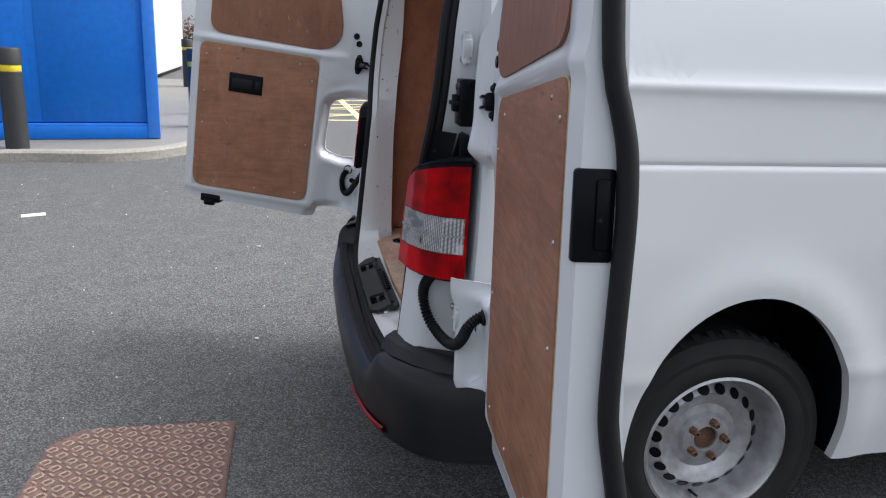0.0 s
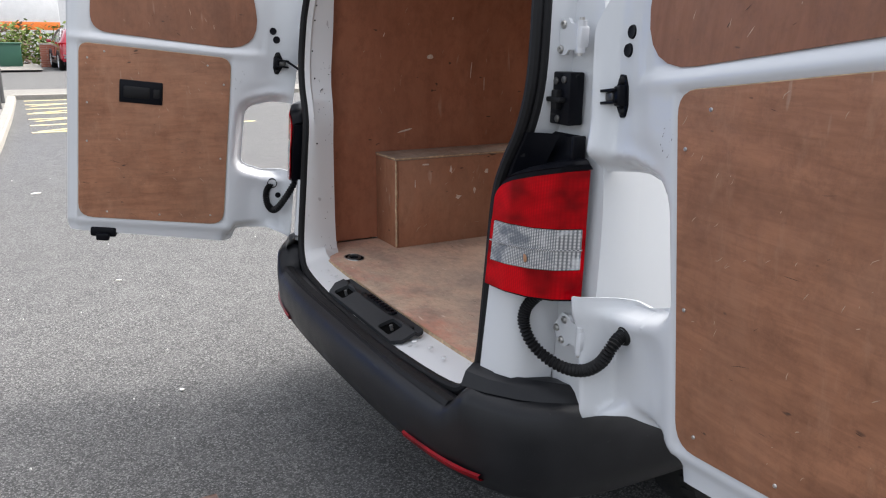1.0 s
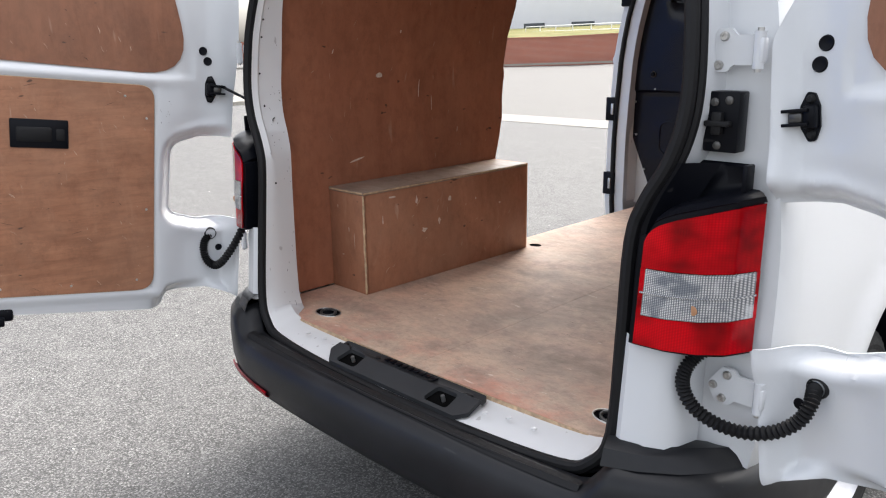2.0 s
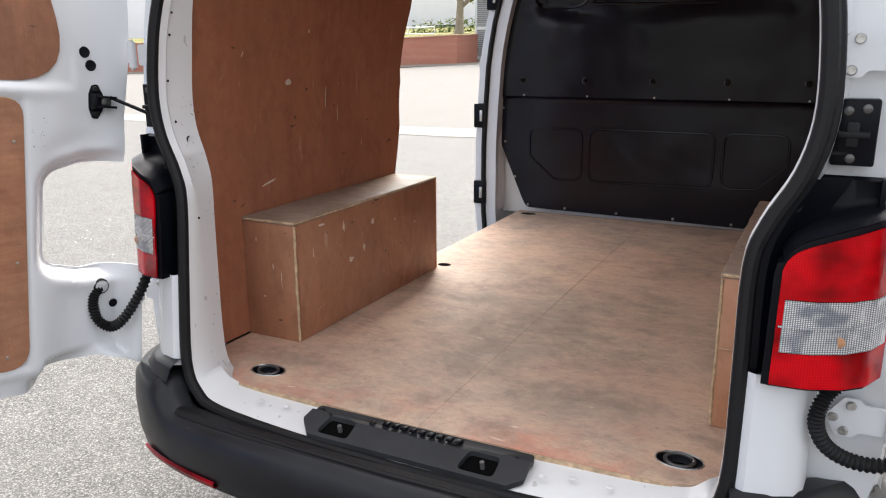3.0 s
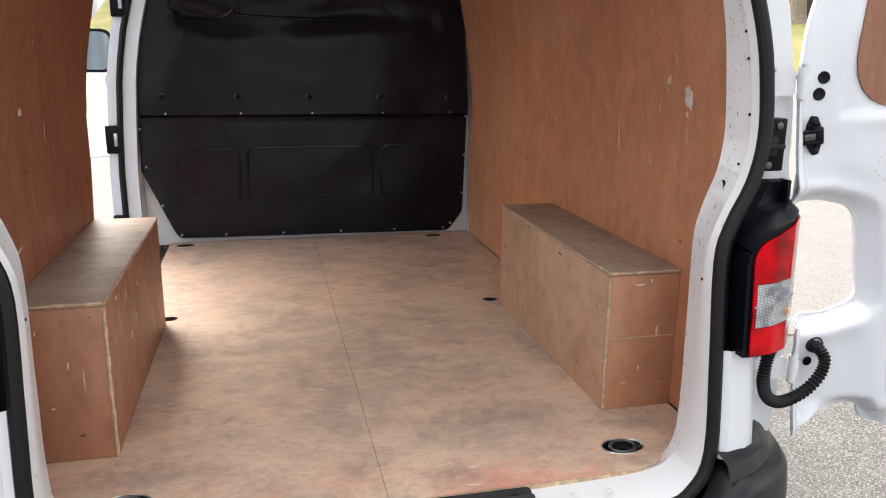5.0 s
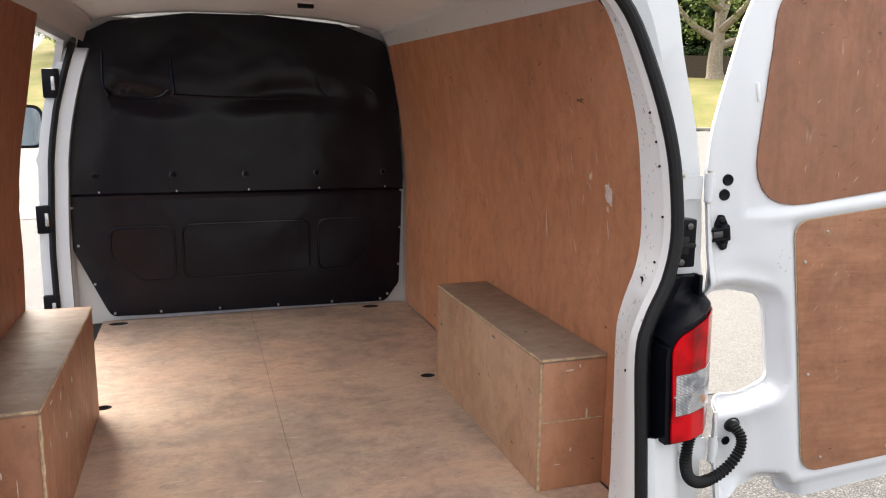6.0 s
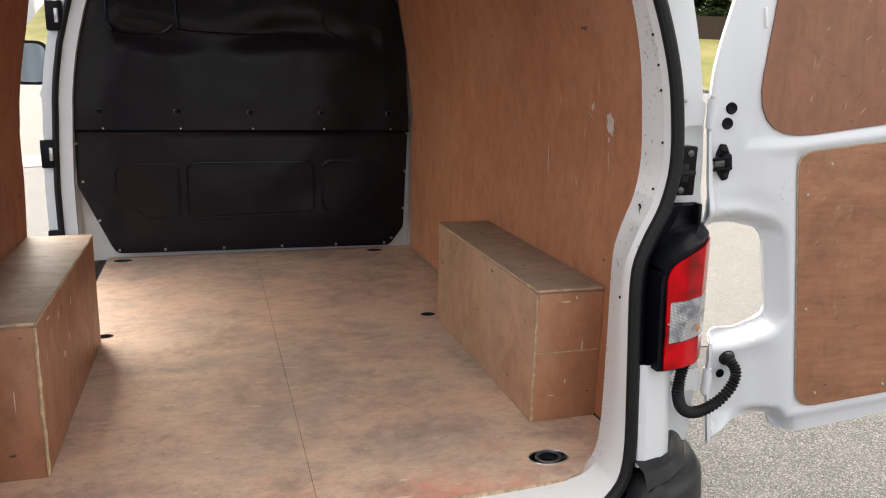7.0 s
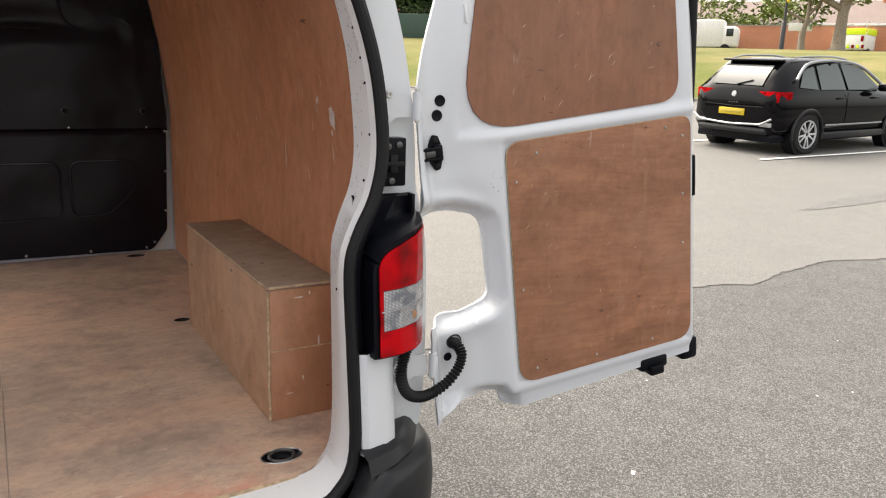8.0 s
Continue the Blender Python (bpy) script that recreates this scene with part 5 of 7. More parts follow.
for x, z, w, h in ((0.69, 0.93, 0.016, 0.003), (0.745, 0.80, 0.004, 0.02), (0.70, 0.70, 0.003, 0.008), (0.66, 0.66, 0.012, 0.002), (0.72, 0.94, 0.003, 0.006), (-0.69, 0.82, 0.003, 0.010), (-0.73, 0.72, 0.006, 0.0025), (-0.66, 0.78, 0.0015, 0.03), (-0.75, 0.90, 0.002, 0.006)):
    t = bmesh.new()
    t.faces.new([t.verts.new((x + w * math.sin(a) * rng.uniform(0.6, 1.1), 0.3605 - 0.005 if x > 0 else 0.3605 - 0.001, z + h * math.cos(a) * rng.uniform(0.6, 1.1))) for a in (2 * math.pi * k / 8 for k in range(8))])
    part("scuff_mark", t, SCUFF, van, "", 0)
for y, z, w, h in ((0.50, 0.93, 0.03, 0.006), (0.62, 0.90, 0.008, 0.02), (0.80, 0.88, 0.012, 0.012), (0.66, 0.78, 0.02, 0.012), (0.74, 0.80, 0.008, 0.016), (0.95, 0.86, 0.006, 0.006), (0.45, 0.85, 0.003, 0.02), (1.1, 0.82, 0.01, 0.004)):
    t = bmesh.new()
    t.faces.new([t.verts.new((-0.6038, y + w * math.sin(a) * rng.uniform(0.4, 1.1), z + h * math.cos(a) * rng.uniform(0.4, 1.1))) for a in (2 * math.pi * k / 10 for k in range(10))])
    part("scuff_mark", t, SCUFF, van, "", 0)


# fine scratches, nicks and chips, one joined mesh for each panel
PALE_NICK = plain("pale_nick", (0.50, 0.36, 0.26), 0.8, scale=90, vary=0.3)
DARK_NICK = plain("dark_nick", (0.030, 0.020, 0.015), 0.8, scale=90, vary=0.3)


def nicks(name, count, where, us, vs, long, thin, lean, mat, parent, seed, bend=0.25):
    """Small slivers strewn over a surface given by where(u, v)."""
    r = random.Random(seed)
    t = bmesh.new()
    for _ in range(count):
        u, v = r.uniform(*us), r.uniform(*vs)
        l, w = long * r.uniform(0.25, 1.0) ** 1.5, thin * r.uniform(0.4, 1.0)
        a = r.gauss(lean, 0.35)
        c, d = math.cos(a), math.sin(a)
        k = r.uniform(-bend, bend) * l
        line = [(-l, 0, 0.2), (-0.3 * l, k, 1.0), (0.4 * l, k * 0.6, 0.8), (l, 0, 0.15)]
        top = [t.verts.new(where(u + p * c - (q + w * e) * d, v + p * d + (q + w * e) * c)) for p, q, e in line]
        low = [t.verts.new(where(u + p * c - (q - w * e) * d, v + p * d + (q - w * e) * c)) for p, q, e in line]
        for i in range(3):
            t.faces.new((top[i], top[i + 1], low[i + 1], low[i]))
    return tagged(part(name, t, mat, parent, "", 0), kind="stuff")


wall_r, wall_l = lambda u, v: lin(1)(u, v, -0.0014), lambda u, v: lin(-1)(u, v, -0.0014)
nicks("fine_scratches", 46, wall_r, (0.25, 1.5), (1.02, 1.78), 0.020, 0.0012, 1.5, PALE_NICK, van, 51)
nicks("fine_scratches", 26, wall_r, (0.25, 2.3), (1.02, 1.9), 0.012, 0.0016, 0.9, DARK_NICK, van, 52)
nicks("fine_scratches", 24, wall_l, (0.25, 1.25), (1.02, 1.7), 0.018, 0.0011, 1.4, PALE_NICK, van, 53)
boards = lambda u, v: Vector((u, v, FLOOR + 0.0011))
nicks("floor_scratches", 150, boards, (-0.58, 0.58), (0.07, 2.3), 0.012, 0.0016, 0.15, PALE_NICK, van, 54)
nicks("floor_scratches", 40, boards, (-0.58, 0.58), (0.07, 2.3), 0.016, 0.0009, 0.2, DARK_NICK, van, 55)
side_r, side_l = lambda u, v: Vector((0.6035, u, v)), lambda u, v: Vector((-0.6035, u, v))
nicks("box_scratches", 22, side_r, (0.40, 1.2), (0.62, 0.93), 0.016, 0.0014, 0.9, DARK_NICK, van, 57)
nicks("box_scratches", 20, side_l, (0.40, 1.2), (0.62, 0.93), 0.020, 0.0012, 0.8, PALE_NICK, van, 58)
nicks("box_scratches", 30, lambda u, v: Vector((u, v, 0.9692)), (0.61, 0.79), (0.37, 1.2), 0.02, 0.0014, 1.2, PALE_NICK, van, 59)
for leaf, ob, seed in ((R_LEAF, r_door, 60), (L_LEAF, l_door, 64)):
    low = lambda a, b, leaf=leaf: leaf.at(a, b, -0.0036)
    high = lambda a, b, leaf=leaf: leaf.at(a, b, -0.0006)
    nicks("pale_scuffing", 40, low, (0.26, 0.79), (-0.54, 0.11), 0.012, 0.0009, 0.8, PALE_NICK, ob, seed)
    nicks("dark_scuffing", 14, low, (0.26, 0.79), (-0.54, 0.11), 0.022, 0.0007, 0.12, DARK_NICK, ob, seed + 1, 0.08)
    nicks("pale_scuffing", 26, high, (0.27, 0.75), (0.19, 0.66), 0.014, 0.0011, 0.9, PALE_NICK, ob, seed + 2)
    nicks("dark_scuffing", 16, high, (0.27, 0.75), (0.19, 0.66), 0.010, 0.0010, 0.5, DARK_NICK, ob, seed + 3)
    plate_at = lambda a, b, leaf=leaf: leaf.at(a, b, -0.0008)
    nicks("paint_chips", 12, plate_at, (0.19, 0.235), (0.0, 0.09), 0.0030, 0.0010, 0.8, DARK_NICK, ob, seed + 9)
# chips in the painted jamb
ring_a, ring_b = [Vector((p.x, max(0.06, rear_y(p.x, p.z) + 0.03), p.z)) for p in SEAL], inner
for s, seed in ((1, 71), (-1, 72)):
    r = random.Random(seed)
    t = bmesh.new()
    for _ in range(130 if s > 0 else 34):
        i = r.randrange(14, 52)
        k, m = r.uniform(0.1, 0.9), r.random()
        p = ring_a[i].lerp(ring_a[i + 1], m).lerp(ring_b[i].lerp(ring_b[i + 1], m), k)
        along, across = (ring_a[i + 1] - ring_a[i]).normalized(), (ring_b[i] - ring_a[i]).normalized()
        n = along.cross(across)
        n = -n if n.x > 0 else n
        l, w = r.uniform(0.001, 0.005) if r.random() < 0.85 else r.uniform(0.006, 0.012), r.uniform(0.0005, 0.0014)
        a = r.gauss(0.2, 0.4)
        d1, d2 = along * math.cos(a) + across * math.sin(a), across * math.cos(a) - along * math.sin(a)
        q = p + n * 0.0016
        t.faces.new([t.verts.new(Vector((s * v.x, v.y, v.z))) for v in (q - d1 * l, q + d2 * w, q + d1 * l, q - d2 * w)])
    tagged(part("paint_chips", t, DARK_NICK, van, "", 0), kind="stuff")


# ---- near ground things ----
IRON = plain("rusty_iron", (0.205, 0.125, 0.10), 0.75, 0.2, scale=60, vary=0.4, bump=0.3)
cover = thing("manhole_cover", "rust-brown cast iron access cover with raised tread pattern", "manhole cover", (0.32, -0.87, 0))
part("plate", sheet([(-0.05, -1.09), (0.04, -1.18), (0.74, -1.20), (0.78, -0.56), (-0.06, -0.555)], lambda u, v, w: Vector((u, v, 0.006 - w)), 0.02), IRON, cover)
part("surround", tube([(-0.053, -1.094, 0.002), (0.037, -1.184, 0.002), (0.743, -1.204, 0.002), (0.784, -0.556, 0.002), (-0.064, -0.551, 0.002)], 0.005, 6, closed=True), IRON, cover)
lug_mesh = None
WORN_IRON = plain("worn_iron", (0.42, 0.30, 0.235), 0.6, scale=60, vary=0.3)
for i in range(20):
    for j in range(15):
        u, v = -0.035 + 0.0415 * i, -1.165 + 0.0415 * j
        if u + v < -1.10 and u < 0.05:
            continue
        turn = 120 if (i + j) % 2 else 30
        if lug_mesh is None:
            t = bmesh.new()
            tube([(0.016, 0.006, 0.0), (0.009, 0.012, 0.0), (-0.014, 0.012, 0.0), (-0.014, -0.012, 0.0), (0.009, -0.012, 0.0), (0.016, -0.006, 0.0)], 0.0046, 5, t, closed=True)
            lug_mesh = mesh_of("tread_lug", t, WORN_IRON)
            t = bmesh.new()
            box(-0.013, -0.004, 0, 0.013, 0.004, 0.004, 0.001, t)
            pip_mesh = mesh_of("tread_pip", t, WORN_IRON)
        ob = new("tread_lug" if (i + j) % 2 else "tread_bar", lug_mesh if (i + j) % 2 else pip_mesh)
        ob.parent, ob.matrix_basis = cover, pose(u - 0.32, v + 0.87, 0.007, 0, 0, turn + 15)

CONCRETE = asphalt_mat("pale_concrete", (0.185, 0.178, 0.16), (0.235, 0.224, 0.20), (0.285, 0.273, 0.246))
KERB = plain("kerb_concrete", (0.29, 0.272, 0.236), 0.85, scale=30, vary=0.25, bump=0.2)
kerb_line = catmull([(-5.6, -6.5, 0), (-5.95, -4.2, 0), (-6.1, -3.0, 0), (-6.12, -2.3, 0), (-6.45, -1.75, 0), (-7.2, -1.36, 0), (-8.6, -1.22, 0), (-10.5, -1.14, 0), (-13.0, -1.05, 0), (-17.0, -0.95, 0)], 8)
pave = alone("pavement", sheet([(p.x, p.y) for p in kerb_line] + [(-17, -9), (-5.6, -9)], lambda u, v, w: Vector((u - 0.06, v - 0.06, 0.105 - w)), 0.1), CONCRETE, "pale concrete pavement island", "pavement", kind="structure")
run = 0.0
start = kerb_line[0]
seg = [start]
for a, b in zip(kerb_line, kerb_line[1:]):
    run += (b - a).length
    seg.append(b)
    if run > 0.75:
        rows = []
        for p, n in [(q, None) for q in seg]:
            i = kerb_line.index(p)
            way = (kerb_line[min(i + 1, len(kerb_line) - 1)] - kerb_line[max(i - 1, 0)]).normalized()
            side = Vector((way.y, -way.x, 0))
            side = -side if side.dot(Vector((-9, -5, 0)) - p) > 0 else side
            rows.append([p + side * 0.02, p + side * 0.015 + Vector((0, 0, 0.095)), p - side * 0.01 + Vector((0, 0, 0.118)), p - side * 0.13 + Vector((0, 0, 0.12)), p - side * 0.135])
        rows[0] = [q + (rows[1][k] - q) * 0.02 for k, q in enumerate(rows[0])]
        part("kerb_stone", loft(rows), KERB, pave)
        seg, run = [b], 0.0

BLUE = plain("blue_cabin_paint", (0.0, 0.135, 0.56), 0.42, scale=14, vary=0.12)
BLUE_EDGE = plain("blue_cabin_trim", (0.03, 0.20, 0.72), 0.4, scale=14, vary=0.1)
cabin = thing("site_cabin", "bright blue steel site cabin on the pavement", "cabin", (-10, -5, 0.105))
CM = Matrix.Translation((-7.25, -1.90, 0)) @ pose(0, 0, 0, 0, 0, 9.5) @ Matrix.Translation((7.82, 2.02, 0))
part("wall", box(-13.6, -8.2, 0.30, -7.86, -2.06, 2.9, 0.02, None, CM), BLUE, cabin)
part("base_rail", box(-13.62, -8.22, 0.108, -7.82, -2.02, 0.27, 0.01, None, CM), BLUE, cabin)
part("rail_lip", box(-13.61, -8.21, 0.27, -7.84, -2.04, 0.295, 0.005, None, CM), BLUE_EDGE, cabin)
for x, y in ((-7.88, -2.08), (-7.88, -8.18), (-13.58, -2.08)):
    part("corner_post", box(x - 0.07, y - 0.07, 0.11, x + 0.075, y + 0.075, 2.95, 0.02, None, CM), BLUE_EDGE, cabin)
part("roof", box(-13.65, -8.25, 2.9, -7.80, -2.0, 3.0, 0.02, None, CM), BLUE, cabin)
for k in range(5):
    part("wall_panel", box(-7.866, -3.3 - 1.2 * k, 0.31, -7.852, -2.2 - 1.2 * k, 2.85, 0.006, None, CM), BLUE, cabin)
WHITE_CLAD = plain("white_cladding", (0.72, 0.72, 0.72), 0.5, scale=8, vary=0.08)
store = thing("storage_container", "white steel storage container", "container", (-23, -6, 0))
part("body", box(-26, -8.5, 0.12, -18.6, -3.9, 2.75, 0.03), WHITE_CLAD, store)
for k in range(18):
    part("rib", box(-18.62, -8.4 + 0.25 * k, 0.2, -18.58, -8.3 + 0.25 * k, 2.7, 0.008), WHITE_CLAD, store)
part("skid", box(-26, -8.4, 0.0, -18.6, -4.0, 0.12, 0.02), BLACK, store)

POST = plain("bollard_black", (0.030, 0.031, 0.034), 0.55, scale=50, vary=0.25)
TAPE = plain("yellow_band", (0.80, 0.60, 0.02), 0.45)
first = None
for x, y in ((-6.30, -3.22), (-8.6, -1.58), (-10.3, -1.51), (-11.35, -1.44), (-12.5, -1.37), (-13.7, -1.30), (-15.0, -1.25), (-16.2, -2.6)):
    if first is None:
        first = thing("bollard", "black bollard with a yellow band by the kerb", "bollard", (x, y, 0.105), "bollards along the kerb")
        here = Matrix.Translation((x, y, 0.105))
        part("post", lathe([(0.118, -0.02), (0.118, 0.82), (0.11, 0.83)], here, 24), POST, first)
        part("band", lathe([(0.11, 0.825), (0.113, 0.83), (0.113, 0.895), (0.11, 0.90)], here, 24), TAPE, first)
        part("cap", lathe([(0.11, 0.895), (0.125, 0.90), (0.125, 1.05), (0.115, 1.07), (0, 1.075)], here, 24), POST, first)
    else:
        copy_thing(first, pose(x, y, 0.105 if x > -17 else 0, 0, 0, 30 * x))

PAINT_W = plain("white_road_paint", (0.72, 0.72, 0.69), 0.7, scale=50, vary=0.15)
PAINT_Y = plain("faded_yellow_paint", (0.68, 0.58, 0.27), 0.7, scale=30, vary=0.25)


def stripe(x0, y0, x1, y1, wide, lift=0.006):
    a, b = Vector((x0, y0, 0)), Vector((x1, y1, 0))
    n = Vector((-(b - a).y, (b - a).x, 0)).normalized() * wide / 2
    pts = [a.lerp(b, k) for k in steps(0, 1, 12)]
    return loft([[Vector((p.x + d * n.x, p.y + d * n.y, land(p.x + d * n.x, p.y + d * n.y) + lift)) for p in pts] for d in (-1, 1)])


def marking(x0, y0, x1, y1, wide, mat, label, lift=0.006):
    alone("road_marking", stripe(x0, y0, x1, y1, wide, lift), mat, label, "road marking", kind="structure", group="road markings", smooth=0)


for k in range(7):
    marking(-10.6 - 1.0 * k, -0.8, -10.9 - 1.0 * k, 2.6, 0.13, PAINT_Y, "faded yellow hatched road marking")
for k in range(4):
    marking(-10.7 - 1.5 * k, -0.7, -12.6 - 1.5 * k, 2.5, 0.11, PAINT_Y, "faded yellow diagonal road marking", 0.008)
marking(-9.9, 0.95, -17.0, 0.75, 0.14, PAINT_Y, "faded yellow edge line", 0.010)
for x, y in ((10.46, 6.26), (10.4, 8.50)):
    marking(x, y, x + 5.0, y - 0.42, 0.09, PAINT_W, "white parking bay line on asphalt", 0.026)
marking(10.2, 3.9, 15.2, 3.5, 0.10, PAINT_W, "white parking bay line on asphalt", 0.026)

strip = [[(x, y, land(x, y) + 0.008) for x in steps(-45, 3, 24)] for y in (10.35, 10.9, 11.55)]
alone("drain_strip", loft(strip), CONCRETE, "pale concrete strip across the car park", "pavement", kind="structure")
PALE_ROAD = asphalt_mat("bleached_asphalt", (0.095, 0.092, 0.087), (0.125, 0.121, 0.114), (0.165, 0.159, 0.150))
grid = [-60, -40, -28, -20, -14, -10, -7, -5, -3.5, -2.5, -1.5, -0.5, 0.5, 1.5, 2.5, 3.5, 5, 6.5, 8]
alone("road", loft([[(x, y, land(x, y) + 0.005) for x in grid] for y in (11.56, *range(12, 57, 2))]), PALE_ROAD, "pale bleached asphalt road", "road", kind="structure")
# paler worn surface beyond a ragged edge
FAR = asphalt_mat("pale_worn_asphalt", (0.086, 0.083, 0.079), (0.128, 0.124, 0.118), (0.185, 0.179, 0.170))
worn = catmull([(1.25, 1.95, 0), (2.2, 2.05, 0), (3.1, 2.2, 0), (3.7, 2.3, 0), (4.3, 2.2, 0), (5.0, 2.0, 0), (6.0, 2.15, 0), (7.5, 1.6, 0), (10, 1.4, 0), (14, 1.2, 0), (18, 1.4, 0), (24, 1.6, 0)], 28)
ragged = [(p.x + 0.05 * noise.noise(p * 3), p.y + 0.09 * noise.noise(p * 2.6 + Vector((5, 5, 5))) + 0.05 * noise.noise(p * 9)) for p in worn]
alone("worn_asphalt", sheet(ragged + [(27, 3), (24, 7.9), (19.8, 15.4), (14.0, 23.6), (10, 24), (1.25, 24)], lambda u, v, w: Vector((u, v, land(u, v) + 0.009)), 0, (), steps(1.5, 26.5, 50), steps(1.5, 23.5, 44)), FAR, "pale worn asphalt beyond a ragged edge", "road", kind="structure")
# dark patch below the ragged edge, carried on to the van as painted shade
SHADED_PATCH = asphalt_mat("relaid_asphalt", (0.026, 0.0257, 0.0253), (0.064, 0.063, 0.0615), (0.168, 0.165, 0.160))
alone("relaid_asphalt", sheet([(1.06, 1.95)] + [(x, y + 0.02) for x, y in ragged[1:]] + [(24, -3), (4, -3), (1.7, -1.7), (1.06, -0.5)], lambda u, v, w: Vector((u, v, land(u, v) + 0.004)), 0, (), steps(1.5, 23.5, 44), steps(-2.5, 2.5, 10)), SHADED_PATCH, "dark asphalt patch, widened as painted shade beside the van", "road", kind="structure")
smear = catmull([(7.6, 3.55, 0), (8.6, 3.75, 0), (9.8, 3.7, 0), (11.0, 3.62, 0), (12.2, 3.5, 0), (11.0, 3.38, 0), (9.6, 3.42, 0), (8.4, 3.45, 0)], 8, True)
alone("oil_stain", sheet([(p.x, p.y + 0.06 * noise.noise(p * 4)) for p in smear], lambda u, v, w: Vector((u, v, land(u, v) + 0.014)), 0, (), steps(8, 12, 8), (3.5,)), ASPHALT, "dark stain on the worn asphalt", "road", kind="structure")

rng = random.Random(4)
PAPER = plain("pale_litter", (0.70, 0.68, 0.62), 0.7)
for x, y, s in ((2.10, 0.44, 0.014), (-3.58, -2.29, 0.085), (-1.6, 0.7, 0.02), (-5.2, -0.2, 0.03), (-2.6, -0.55, 0.018), (-0.9, -0.5, 0.015), (-5.7, -0.9, 0.04)):
    t = bmesh.new()
    box(-s, -0.55 * s, 0.0, s, 0.55 * s, 0.005, 0.0015, t)
    for v in t.verts:
        v.co.z += 0.003 * math.sin(v.co.x / s * 2)
    bmesh.ops.transform(t, matrix=pose(x, y, land(x, y) + 0.001, 0, 0, 107 if s > 0.05 else rng.uniform(0, 180)), verts=t.verts[:])
    alone("litter", t, PAPER, "small pale scrap of litter on asphalt", "litter", "litter scraps")
stones = bmesh.new()
for k in range(900):
    x, y = rng.uniform(-6.5, 4.5), rng.uniform(-4, 4)
    if -0.95 < x < 0.95 and y > -0.1:
        continue
    r = rng.uniform(0.003, 0.008)
    bmesh.ops.create_icosphere(stones, subdivisions=1, radius=r, matrix=Matrix.Translation((x, y, land(x, y) + 0.3 * r)) @ Matrix.Diagonal((1, rng.uniform(0.6, 1), 0.6, 1))) if k < 350 else None
alone("loose_grit", stones, plain("grit", (0.55, 0.53, 0.50), 0.8), "scattered pale grit on the asphalt", "gravel", kind="stuff")


# ---- parked black car ----
CAR_BLACK = Mat("black_car_paint", 0.06, coat=0.0, spec=0.16).color((0.0022, 0.0022, 0.003)).mat
CAR_GLASS = Mat("car_glass", 0.04, spec=0.2).color((0.085, 0.10, 0.098)).mat
GREY_TRIM = plain("grey_car_trim", (0.30, 0.31, 0.32), 0.4, 0.5)
ALLOY = plain("alloy", (0.62, 0.63, 0.65), 0.3, 0.8)


